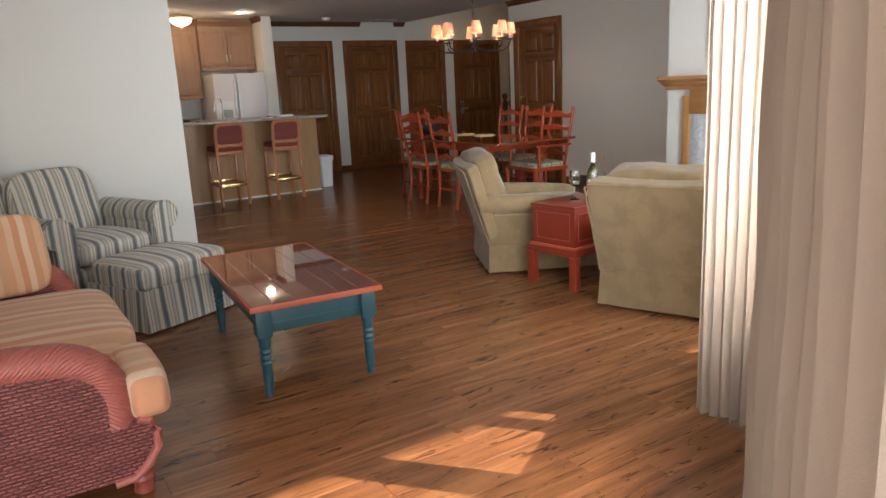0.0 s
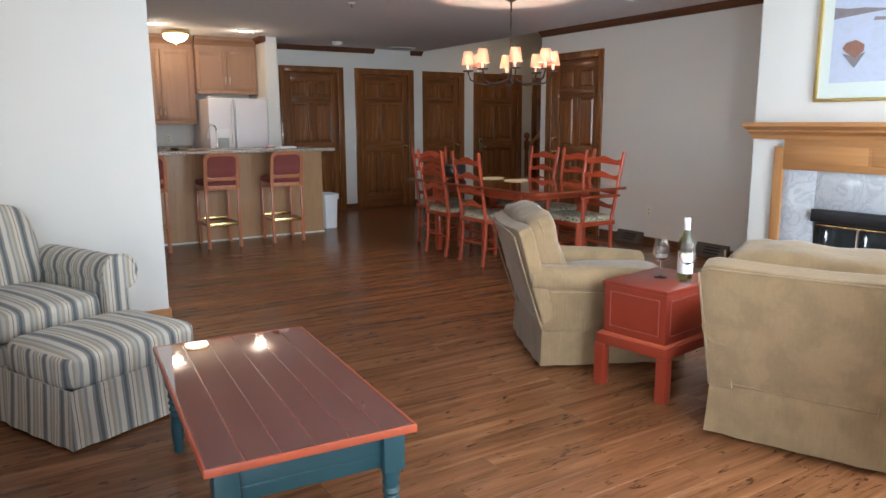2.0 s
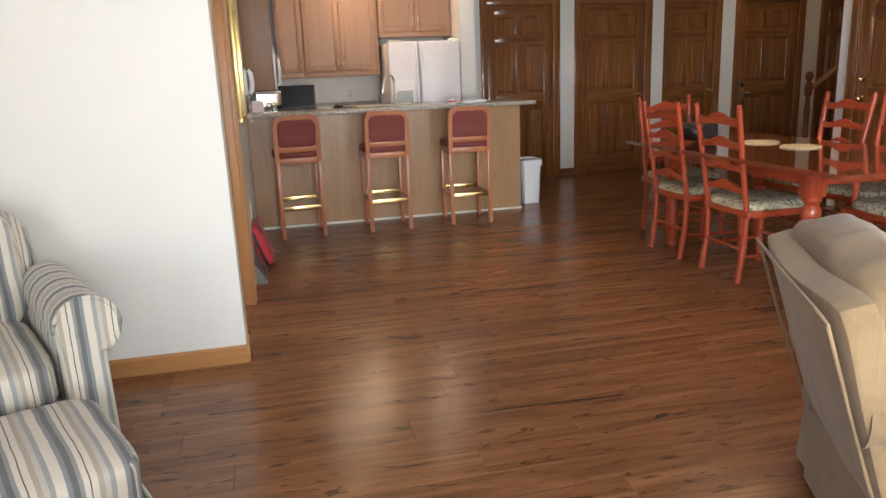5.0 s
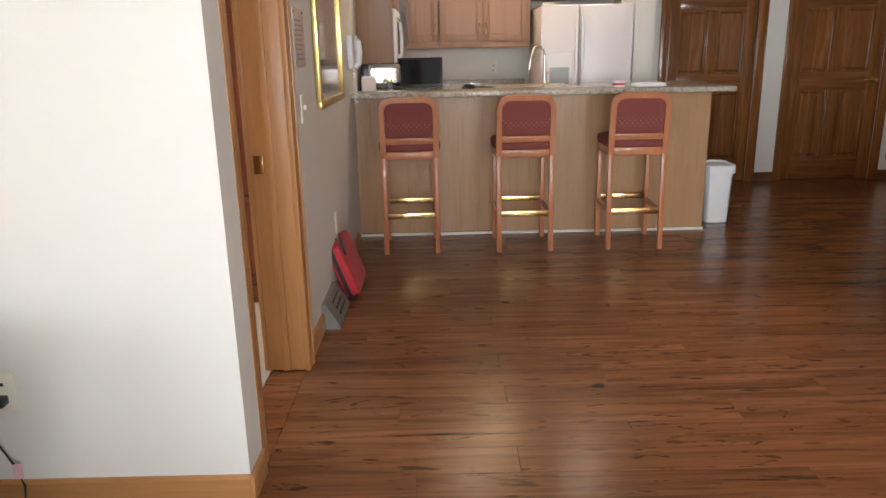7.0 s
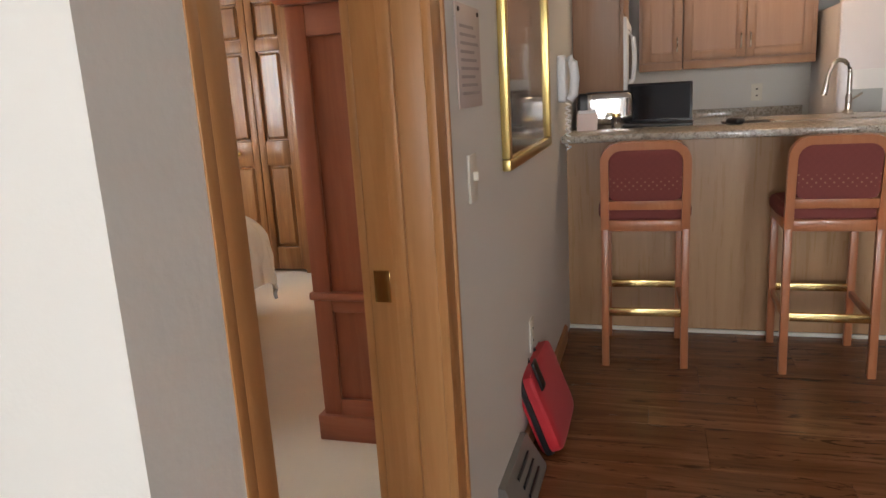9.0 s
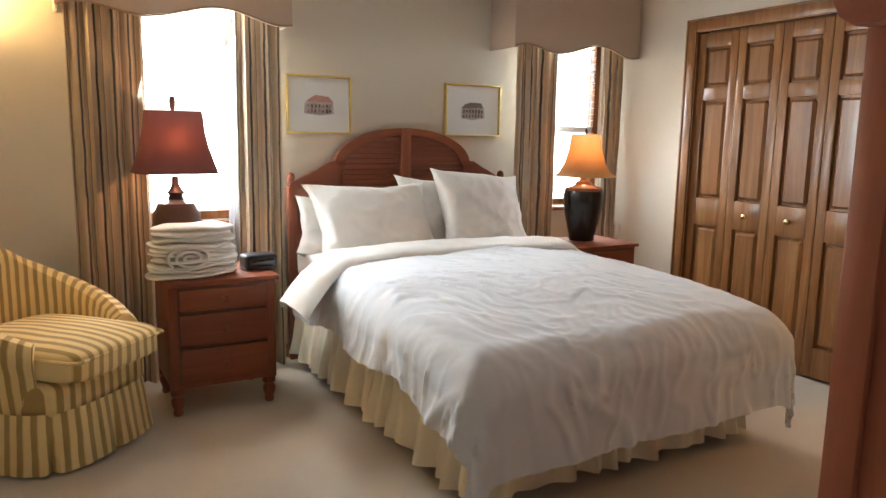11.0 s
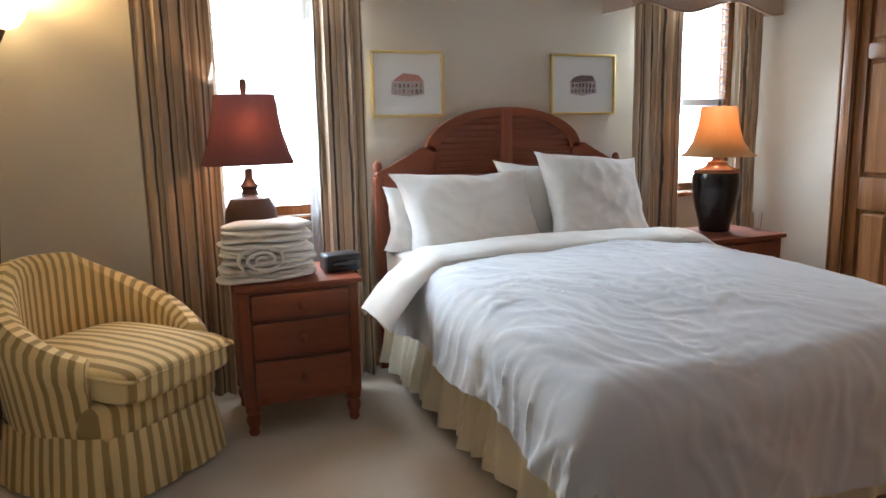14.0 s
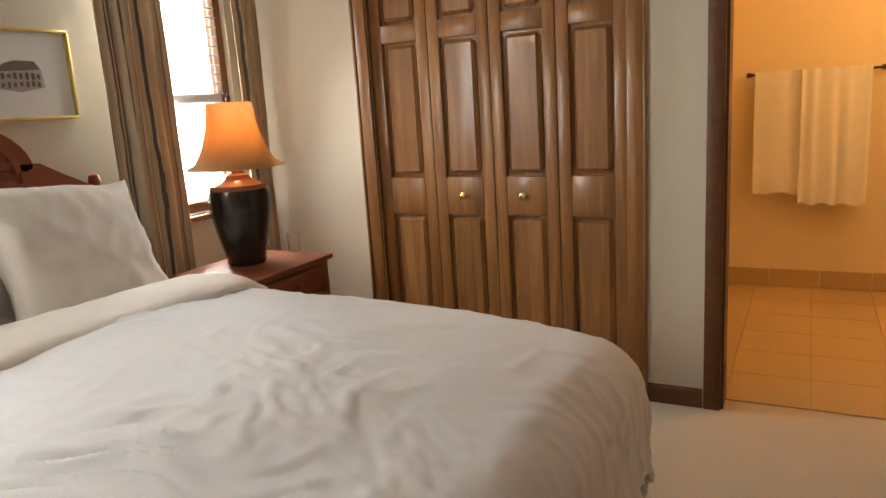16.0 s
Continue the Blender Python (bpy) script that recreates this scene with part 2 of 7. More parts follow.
BRASS = plain("brass", (0.72, 0.52, 0.22), 0.22, 1.0, 0.1)
NICKEL = plain("brushed_nickel", (0.62, 0.58, 0.52), 0.28, 1.0, 0.06)
BRONZE = plain("dark_bronze", (0.075, 0.05, 0.035), 0.45, 0.7, 0.2)
IVORY = plain("ivory_plastic", (0.78, 0.74, 0.64), 0.4, vary=0.03)
WHITEP = plain("white_plastic", (0.80, 0.80, 0.80), 0.35, vary=0.03)
FRIDGE = plain("white_appliance_enamel", (0.76, 0.72, 0.74), 0.3, vary=0.02, bump=0.08, fine=200)
BLACK = plain("black_plastic", (0.012, 0.012, 0.014), 0.35, vary=0.2)
SCREEN = plain("dark_screen", (0.008, 0.010, 0.014), 0.08, vary=0.1)

# ---- mesh helpers ----


def part(name, bm, material, parent, label="", smooth=True):
    me = bpy.data.meshes.new(name)
    bmesh.ops.recalc_face_normals(bm, faces=bm.faces[:])
    bm.to_mesh(me)
    bm.free()
    me.materials.append(material)
    if smooth:
        for p in me.polygons:
            p.use_smooth = True
        me.set_sharp_from_angle(angle=radians(38))
    ob = new(name, me)
    ob.parent = parent
    if label:
        ob["label"] = label
    return ob


def thing(name, label, category, m=None, group="", kind=""):
    ob = new(name)
    ob.matrix_world = m if m is not None else Matrix()
    return tagged(ob, label, category, group, kind)


def bx(bm, x0, x1, y0, y1, z0, z1, bevel=0.0, seg=2, m=None):
    """Adds a box, with rounded edges if asked."""
    t = bmesh.new()
    bmesh.ops.create_cube(t, size=1)
    for v in t.verts:
        v.co = Vector((x0 + (v.co.x + 0.5) * (x1 - x0), y0 + (v.co.y + 0.5) * (y1 - y0), z0 + (v.co.z + 0.5) * (z1 - z0)))
    if bevel:
        bmesh.ops.bevel(t, geom=t.edges[:], offset=bevel, segments=seg, profile=0.5, affect="EDGES")
    if m is not None:
        bmesh.ops.transform(t, matrix=m, verts=t.verts[:])
    return absorb(bm, t)


def absorb(bm, t):
    me = bpy.data.meshes.new("tmp")
    t.to_mesh(me)
    t.free()
    bm.from_mesh(me)
    bpy.data.meshes.remove(me)
    return bm


def box(x0, x1, y0, y1, z0, z1, bevel=0.0, seg=2, m=None):
    return bx(bmesh.new(), x0, x1, y0, y1, z0, z1, bevel, seg, m)


def lathe(bm, profile, at=(0, 0, 0), n=20, m=None, square=0.0):
    """Turns a profile of (radius, height) round z."""
    t = bmesh.new()
    rings = []
    for r, z in profile:
        ring = []
        for i in range(n):
            a = 2 * math.pi * (i + 0.5) / n
            k = 1.0
            if square:
                k = 1 / max(abs(math.cos(a)), abs(math.sin(a))) ** square
            ring.append(t.verts.new((at[0] + r * k * math.cos(a), at[1] + r * k * math.sin(a), at[2] + z)))
        rings.append(ring)
    for a, b in zip(rings, rings[1:]):
        for i in range(n):
            j = (i + 1) % n
            t.faces.new((a[i], a[j], b[j], b[i]))
    if profile[0][0] > 1e-5:
        t.faces.new(rings[0][::-1])
    if profile[-1][0] > 1e-5:
        t.faces.new(rings[-1])
    if m is not None:
        bmesh.ops.transform(t, matrix=m, verts=t.verts[:])
    return absorb(bm, t)


def tube(bm, pts, r, n=8, r_end=None):
    """A round bar along points."""
    t = bmesh.new()
    pts = [Vector(p) for p in pts]
    rings = []
    for i, p in enumerate(pts):
        d = (pts[min(i + 1, len(pts) - 1)] - pts[max(i - 1, 0)]).normalized()
        u = d.orthogonal().normalized() if abs(d.z) > 0.95 else Vector((0, 0, 1)).cross(d).normalized()
        w = d.cross(u)
        k = r if r_end is None else r + (r_end - r) * i / (len(pts) - 1)
        rings.append([t.verts.new(p + (u * math.cos(2 * math.pi * j / n) + w * math.sin(2 * math.pi * j / n)) * k) for j in range(n)])
    for a, b in zip(rings, rings[1:]):
        for i in range(n):
            t.faces.new((a[i], a[(i + 1) % n], b[(i + 1) % n], b[i]))
    t.faces.new(rings[0][::-1])
    t.faces.new(rings[-1])
    return absorb(bm, t)


def soft(bm, c, s, e=6.0, n=10, wobble=0.0, m=None, crown=0.0, seed=0):
    """A stuffed block: a rounded box of size s round c, with a crowned top and small dents."""
    t = bmesh.new()
    bmesh.ops.create_cube(t, size=2)
    bmesh.ops.subdivide_edges(t, edges=t.edges[:], cuts=n, use_grid_fill=True)
    for v in t.verts:
        p = v.co
        k = (abs(p.x) ** e + abs(p.y) ** e + abs(p.z) ** e) ** (1 / e)
        q = p / k
        z = q.z * (1 + (crown * (1 - q.x * q.x) * (1 - q.y * q.y) if q.z > 0 else 0))
        o = Vector((q.x * s[0] / 2, q.y * s[1] / 2, z * s[2] / 2))
        if wobble:
            o += noise.noise_vector((o + Vector((seed, seed * 2, 0))) * 7) * wobble
        v.co = o + Vector(c)
    if m is not None:
        bmesh.ops.transform(t, matrix=m, verts=t.verts[:])
    return absorb(bm, t)


def extrude_profile(bm, pts, depth, axis="y", at=0.0, m=None):
    """A flat outline of (a, b) points carried along an axis from at to at + depth."""
    t = bmesh.new()
    put = {"y": lambda a, b, d: (a, d, b), "x": lambda a, b, d: (d, a, b), "z": lambda a, b, d: (a, b, d)}[axis]
    lo = [t.verts.new(put(a, b, at)) for a, b in pts]
    hi = [t.verts.new(put(a, b, at + depth)) for a, b in pts]
    t.faces.new(lo)
    t.faces.new(hi[::-1])
    for i in range(len(pts)):
        j = (i + 1) % len(pts)
        t.faces.new((lo[i], lo[j], hi[j], hi[i]))
    if m is not None:
        bmesh.ops.transform(t, matrix=m, verts=t.verts[:])
    return absorb(bm, t)


def thicken(bm, t):
    """Gives a sheet of faces a second skin at distance t and closes its rim."""
    bm.normal_update()
    first, rim = bm.faces[:], [e for e in bm.edges if len(e.link_faces) == 1]
    twin = {v: bm.verts.new(v.co - v.normal * t) for v in bm.verts[:]}
    sides = []
    for e in rim:
        f = e.link_faces[0]
        lp = [q for q in f.loops if q.edge == e][0]
        sides.append((lp.vert, lp.link_loop_next.vert))
    for f in first:
        bm.faces.new([twin[v] for v in f.verts][::-1])
    for a, c in sides:
        bm.faces.new((c, a, twin[a], twin[c]))
    return bm


def curtain_mesh(width, height, folds, depth, seed=0, flare=0.0, cols=None, thick=0.004):
    """A hanging pleated cloth in the local xz plane, hem at z = 0."""
    bm = bmesh.new()
    rnd = random.Random(seed)
    ph = [rnd.uniform(-0.5, 0.5) for _ in range(folds + 2)]
    n, rows = cols or folds * 8, 14
    grid = []
    for j in range(rows + 1):
        z = height * j / rows
        row = []
        for i in range(n + 1):
            u = i / n
            k = u * folds
            a = 2 * math.pi * k + ph[int(k)] * (1 - j / rows) * 0.8
            amp = depth * (0.6 + 0.4 * math.sin(3.1 * k + seed)) * (1.0 - 0.25 * j / rows)
            w = width * (1 + flare * (1 - j / rows))
            x = (u - 0.5) * w + 0.25 * amp * math.sin(2 * a)
            y = amp * math.sin(a) + 0.012 * noise.noise(Vector((u * 6, z * 2.5, seed)))
            row.append(bm.verts.new((x, y, z + 0.008 * math.sin(5 * k + seed) * (1 - j / rows) ** 4)))
        grid.append(row)
    for a, b in zip(grid, grid[1:]):
        for i in range(n):
            bm.faces.new((a[i], a[i + 1], b[i + 1], b[i]))
    thicken(bm, thick)
    return bm


# ---- structure ----


def wall(name, boxes, material, label):
    bm = bmesh.new()
    for b in boxes:
        bx(bm, *b)
    return tagged(part(name, bm, material, None, smooth=False), label, "wall", kind="structure")


H = 2.40
# living room, kitchen and entry hall
wall("wall_living_left", [(-2.32, -2.2, -0.6, 5.64, 0, 2.75)], WALL, "plain off-white painted wall beside the rattan sofa")
wall("wall_living_partition", [(-0.28, 1.065, 6.10, 6.24, 0, 2.75), (-2.32, -0.28, 5.64, 5.73, 0, 2.75), (-0.37, -0.28, 5.73, 6.24, 0, 2.75)], WALL,
     "off-white painted partition wall with an outside corner")
wall("wall_living_bedroom", [(0.92, 1.065, 6.24, 6.297, 0, 2.75), (0.92, 1.065, 7.0, 11.22, 0, 2.75), (0.92, 1.065, 6.30, 7.0, 2.06, 2.75)], WALL,
     "off-white painted wall with the bedroom door opening")
wall("wall_kitchen_back", [(1.065, 3.78, 11.1, 11.22, 0, H), (4.6, 4.95, 11.1, 11.22, 0, H), (5.8, 6.05, 11.1, 11.22, 0, 2.9),
                           (3.78, 4.6, 11.1, 11.22, 2.04, H), (4.95, 5.8, 11.1, 11.22, 2.04, H)], WALL, "off-white painted wall with two panelled doors")
wall("wall_fridge_side", [(3.26, 3.42, 10.35, 11.1, 0, H)], WALL, "off-white stub wall beside the refrigerator")
wall("wall_dining", [(6.05, 6.17, 1.5, 7.2, 0, 2.75), (6.05, 6.17, 8.0, 8.2, 0, 2.9), (6.05, 6.17, 7.2, 8.0, 2.04, 2.9)], WALL, "off-white painted dining wall with a panelled door")
wall("wall_hall_back", [(6.05, 6.12, 11.22, 11.4, 0, 2.9), (6.12, 6.84, 11.22, 11.4, 2.04, 2.9), (6.84, 7.2, 11.22, 11.4, 0, 2.9), (7.2, 8.06, 11.22, 11.4, 2.04, 2.9),
                        (8.06, 8.42, 11.22, 11.4, 0, 2.9), (8.88, 8.9, 11.22, 11.4, 0, 2.9), (8.42, 8.88, 11.22, 11.4, 2.04, 2.9)], WALL, "off-white entry hall wall with a closet door and the entrance door")
# Added out of view to keep outside light from showing under the doors.
wall("light_stop_behind_doors", [(3.6, 6.05, 11.32, 11.4, -0.02, H), (6.05, 9.02, 11.52, 11.6, -0.02, 2.9), (6.27, 6.35, 7.0, 8.08, -0.02, 2.6)], WALL, "plain unseen wall added behind the doors to stop light leaking in")
wall("wall_hall_side", [(8.9, 9.02, 8.2, 11.4, 0, 2.9), (6.17, 9.02, 8.08, 8.2, 0, 2.9)], WALL, "off-white entry hall side wall")
# The opening is added out of view to let the front fill through.
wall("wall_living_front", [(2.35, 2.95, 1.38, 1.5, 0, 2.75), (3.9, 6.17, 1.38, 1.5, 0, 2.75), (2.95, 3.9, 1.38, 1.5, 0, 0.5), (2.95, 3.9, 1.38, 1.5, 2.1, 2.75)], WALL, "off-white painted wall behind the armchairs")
wall("wall_patio", [(-2.2, -2.1, -0.6, -0.48, 0, 2.66), (0.3, 0.38, -0.6, -0.48, 0, 2.66), (-2.1, 0.3, -0.6, -0.48, 2.2, 2.66), (0.38, 0.5, -0.6, 0.36, 0, 2.66)], WALL,
     "off-white painted wall with a patio opening")
wall("chimney_breast", [(4.66, 6.05, 2.2, 4.25, 0, 2.75)], WALL, "off-white painted chimney breast")

# the window wall set aslant beside the start of the walk
SL = pose(2.36, 1.62, 0, 0, 0, 33)
b = bmesh.new()
for q in ((-0.36, 0.0, -0.12, 0, 0, 2.75), (-2.36, -1.58, -0.12, 0, 0, 2.75), (-1.58, -0.36, -0.12, 0, 0, 0.47), (-1.58, -0.36, -0.12, 0, 2.05, 2.75)):
    bx(b, *q, m=SL)
tagged(part("wall_bay", b, WALL, None, smooth=False), "off-white slanted wall with a wide wood-framed window", "wall", kind="structure")


def window(name, m, w, z0, z1, label, rail=0.55, mullion=0.0, frame_mat=OAK, sash_mat=None):
    """A sash window in a wall: local x along the wall, +y into the room."""
    t = thing(name, label, "window", m, kind="structure")
    f = bmesh.new()
    for q in ((-w / 2, -w / 2 + 0.045, -0.1, -0.03, z0, z1), (w / 2 - 0.045, w / 2, -0.1, -0.03, z0, z1), (-w / 2 + 0.045, w / 2 - 0.045, -0.1, -0.03, z1 - 0.045, z1),
              (-w / 2 + 0.045, w / 2 - 0.045, -0.1, -0.03, z0, z0 + 0.05)):
        bx(f, *q, 0.004)
    part("window_frame", f, frame_mat, t)
    zr = z0 + (z1 - z0) * rail
    part("meeting_rail", box(-w / 2 + 0.046, w / 2 - 0.046, -0.09, -0.04, zr - 0.02, zr + 0.02, 0.004), sash_mat or frame_mat, t)
    if mullion:
        part("mullion", box(-mullion / 2, mullion / 2, -0.11, -0.02, z0 + 0.051, z1 - 0.046, 0.004), frame_mat, t)
    part("window_sill", box(-w / 2 - 0.05, w / 2 + 0.05, -0.03, 0.05, z0 - 0.03, z0 - 0.002, 0.006), frame_mat, t)
    for a, c in ((z0 + 0.051, zr - 0.021), (zr + 0.021, z1 - 0.046)):
        p = part("pane", box(-w / 2 + 0.046, w / 2 - 0.046, -0.07, -0.066, a, c), PANE, t, smooth=False)
        p.visible_shadow = False
    return t


PANE = glass("window_glass")
window("window_bay", SL @ pose(-0.97, 0, 0), 1.22, 0.5, 2.05, "wide oak-framed double window with a deep wooden sill", 0.5, 0.15)
# Out of view; added so its edge trims the sun patch on the floor.
tagged(part("sun_cutoff_roof", box(0.5, 6.6, -1.32, 1.36, 2.77, 2.9), CEIL, None, smooth=False), "unseen roof slab added outside to cut off the sun at the slanted window", "roof", kind="structure")

# bedroom and bathroom
X0, Y0, Y1 = -2.955, 5.815, 10.22
WA, WB = (6.78, 7.62), (9.46, 10.14)
wall("wall_bed_head", [(X0 - 0.14, X0, 5.7, WA[0], 0, 2.44), (X0 - 0.14, X0, WA[1], WB[0], 0, 2.44), (X0 - 0.14, X0, WB[1], 10.9, 0, 2.44),
                       *[(X0 - 0.14, X0, a, c, z0, z1) for a, c in (WA, WB) for z0, z1 in ((0, 0.86), (2.08, 2.44))]], BEDWALL, "warm beige painted bedroom wall with two windows")
wall("wall_bed_left", [(X0, -0.37, 5.735, Y0, 0, 2.44), (-0.374, 0.92, 6.24, 6.244, 0, 2.44), (-0.374, -0.37, Y0, 6.24, 0, 2.44)], BEDWALL, "warm beige painted bedroom wall beside the striped chair")
wall("wall_bed_closet", [(X0, -2.17, Y1, Y1 + 0.11, 0, 2.44), (-0.97, -0.6, Y1, Y1 + 0.11, 0, 2.44), (0.2, 0.92, Y1, Y1 + 0.11, 0, 2.44),
                         (-2.17, -0.97, Y1, Y1 + 0.11, 2.03, 2.44), (-0.6, 0.2, Y1, Y1 + 0.11, 2.04, 2.44)], BEDWALL, "warm beige painted wall with closet and bathroom openings")
wall("wall_bed_inner", [(0.916, 0.92, 7.06, Y1, 0, 2.44)], BEDWALL, "warm beige painted bedroom wall behind the chest")
wall("wall_closet", [(X0, -0.92, 10.85, 10.9, 0, 2.44), (-0.97, -0.92, 10.33, 10.85, 0, 2.44)], BEDWALL, "plain closet back wall")
wall("wall_bath", [(-0.92, 1.0, 12.25, 12.37, 0, 2.44), (-0.92, -0.8, 10.33, 12.25, 0, 2.44), (0.92, 1.04, 11.22, 12.25, 0, 2.44)], BATHWALL, "cream painted bathroom wall")

b = box(-2.32, 0.5, -0.6, 5.84, -0.12, -0.012)
bx(b, 0.5, 0.92, 0.3, 5.84, -0.12, -0.012)
bx(b, 0.92, 9.02, 0.3, 11.4, -0.12, -0.012)
bx(b, -0.28, 0.92, 5.84, 6.24, -0.12, -0.012)
tagged(part("floor", b, SUBFLOOR, None, smooth=False), "brown hand-scraped wood plank floor", "floor", kind="structure")
CARPET = cloth("beige_carpet", (0.52, 0.44, 0.345), 0.95, 260, 0.10, 0.9, 0.1, 5)
tagged(part("floor_bedroom", bx(box(X0, -0.37, 5.735, 10.9, -0.1, 0.004), -0.37, 0.92, 6.2, 10.9, -0.1, 0.004), CARPET, None, smooth=False), "beige wall-to-wall cut-pile carpet", "carpet", kind="structure")

cl = bmesh.new()
for q in ((-0.4, 6.05, 6.02, 11.22, H, H + 0.1), (5.3, 6.05, 1.38, 6.02, H, H + 0.1), (-2.32, 0.5, -0.6, 0.5, 2.66, 2.76), (-2.32, 5.3, 0.5, 6.02, 2.66, 2.76), (5.2, 5.3, 1.38, 6.02, H + 0.1, 2.7),
          (-2.3, 5.3, 6.02, 6.1, H + 0.1, 2.7), (6.05, 9.02, 8.08, 11.4, 2.9, 3.0), (5.95, 6.05, 8.2, 11.22, H + 0.1, 2.95)):
    bx(cl, *q)
tagged(part("ceiling", cl, CEIL, None, smooth=False), "pale grey-white textured ceiling with a raised tray", "ceiling", kind="structure")
tagged(part("ceiling_bedroom", box(X0 - 0.14, 1.04, 5.7, 12.37, 2.44, 2.54), CEIL, None, smooth=False), "pale textured bedroom ceiling", "ceiling", kind="structure")


def moulding(name, run, pts, axis, at, material, label, category="trim"):
    bm = extrude_profile(bmesh.new(), pts, run, axis, at)
    return tagged(part(name, bm, material, None, smooth=False), label, category, kind="structure")


CR = [(0, 0), (0.015, 0), (0.03, 0.03), (0.06, 0.055), (0.06, 0.07), (0, 0.07)]
moulding("trim_crown_dining", 3.9, [(6.05 - a, H - 0.07 + c) for a, c in CR], "y", 4.3, CROWN, "dark brown wooden crown moulding")
moulding("trim_crown_kitchen", 1.78, [(11.1 - a, H - 0.07 + c) for a, c in CR], "x", 3.42, CROWNX, "dark brown wooden crown moulding")
moulding("trim_crown_corner", 0.2, [(11.1 - a, H - 0.07 + c) for a, c in CR], "x", 5.84, CROWNX, "short dark brown crown moulding piece")
moulding("trim_crown_stub", 0.8, [(3.26 - a, H - 0.07 + c) for a, c in CR], "y", 10.3, CROWN, "dark brown crown moulding over the cabinets")
BB = [(0, 0), (0.014, 0), (0.014, 0.075), (0.007, 0.085), (0, 0.085)]
for name, run, sgn, wallpos, axis, at, mt in (("baseboard_partition", 1.34, -1, 6.10, "x", -0.275, OAKX), ("baseboard_bedroom_side", 1.95, 1, 1.065, "y", 7.08, OAKY), ("baseboard_dining", 2.5, -1, 6.05, "y", 4.6, CROWN),
                                               ("baseboard_kitchen", 0.2, -1, 11.1, "x", 4.68, CROWNX), ("baseboard_kitchen", 0.16, -1, 11.1, "x", 5.88, CROWNX), ("baseboard_kitchen", 0.2, -1, 11.1, "x", 3.44, CROWNX),
                                               ("baseboard_bed_left", 2.55, 1, Y0, "x", X0, OAKX), ("baseboard_bed_closet", 0.23, -1, Y1, "x", -0.9, CROWNX),
                                               ("baseboard_bed_head", 4.39, 1, X0, "y", 5.83, OAKY)):
    moulding(name, run, [(wallpos + sgn * a, c) for a, c in BB], axis, at, mt, "narrow wooden baseboard", "baseboard")
tagged(part("baseboard_corner", box(1.065, 1.079, 6.086, 6.24, 0, 0.085, 0.002), OAK, None), "oak baseboard return at the wall corner", "baseboard", kind="structure")


def knob_bm(at, direction=1):
    bm = bmesh.new()
    lathe(bm, [(0.028, 0), (0.028, 0.006), (0.011, 0.012), (0.011, 0.03), (0.024, 0.038), (0.027, 0.05), (0.02, 0.06), (0, 0.062)], n=14,
          m=Matrix.Translation(at) @ Matrix.Rotation(radians(90 * direction), 4, "X"))
    return bm


def panel_door(name, m, w, h, label, knob="right", casing=0.07, wood_z=DOORW, wood_x=DOORH, lever=False, leaf_in=0.03):
    """A six-panel door seen from local -y; its opening runs from x = 0 to w."""
    t = thing(name, label, "door", m, kind="structure")
    st, ms, y0, y1 = 0.105, 0.09, leaf_in, leaf_in + 0.038
    for x0, x1 in ((0.004, st), (w - st, w - 0.004)):
        part("stile", box(x0, x1, y0, y1, 0.003, h - 0.004, 0.002), wood_z, t)
    rails = [(0.003, 0.22), (h * 0.42, h * 0.42 + 0.17), (h * 0.785, h * 0.785 + 0.10), (h - 0.115, h - 0.004)]
    for a, c in rails:
        part("rail", box(st, w - st, y0, y1, a, c, 0.002), wood_x, t)
    gaps = [(rails[i][1], rails[i + 1][0]) for i in range(3)]
    for a, c in gaps:
        part("mullion", box(w / 2 - ms / 2, w / 2 + ms / 2, y0, y1, a, c, 0.002), wood_z, t)
        for x0, x1 in ((st, w / 2 - ms / 2), (w / 2 + ms / 2, w - st)):
            pb = box(x0, x1, y0 + 0.025, y1 - 0.004, a, c)
            bx(pb, x0 + 0.014, x1 - 0.014, y0 + 0.004, y0 + 0.04, a + 0.014, c - 0.014, 0.02, 1)
            part("panel", pb, wood_z, t, smooth=False)
    kx = w - 0.055 if knob == "right" else 0.055
    if knob:
        k = knob_bm((kx, y0, 0.94), 1)
        if lever:
            bx(k, kx - 0.11 if knob == "right" else kx, kx if knob == "right" else kx + 0.11, y0 - 0.055, y0 - 0.04, 0.93, 0.95, 0.006)
        part("door_handle", k, BRASS, t, "polished brass handle")
    hx = 0.006 if knob == "right" else w - 0.006
    for z in (0.22, 1.02, h - 0.22):
        if knob and casing:
            part("hinge", tube(bmesh.new(), [(hx, y0 - 0.006, z - 0.045), (hx, y0 - 0.006, z + 0.045)], 0.006, 8), BRASS, t, "brass hinge")
    if casing:
        cb = bmesh.new()
        for q in ((-casing, 0, -0.018, 0, 0, h + casing), (w, w + casing, -0.018, 0, 0, h + casing), (0, w, -0.018, 0, h, h + casing)):
            bx(cb, *q, 0.005)
        for q in ((-casing - 0.012, -casing, -0.024, 0, 0, h + casing + 0.012), (w + casing, w + casing + 0.012, -0.024, 0, 0, h + casing + 0.012), (-casing, w + casing, -0.024, 0, h + casing, h + casing + 0.012)):
            bx(cb, *q, 0.004)
        part("casing", cb, wood_z, t)
        jb = bmesh.new()
        for q in ((0, 0.003, 0, 0.12, 0, h), (w - 0.003, w, 0, 0.12, 0, h), (0.003, w - 0.003, 0, 0.12, h - 0.003, h)):
            bx(jb, *q)
        part("jamb", jb, wood_z, t)
    return t


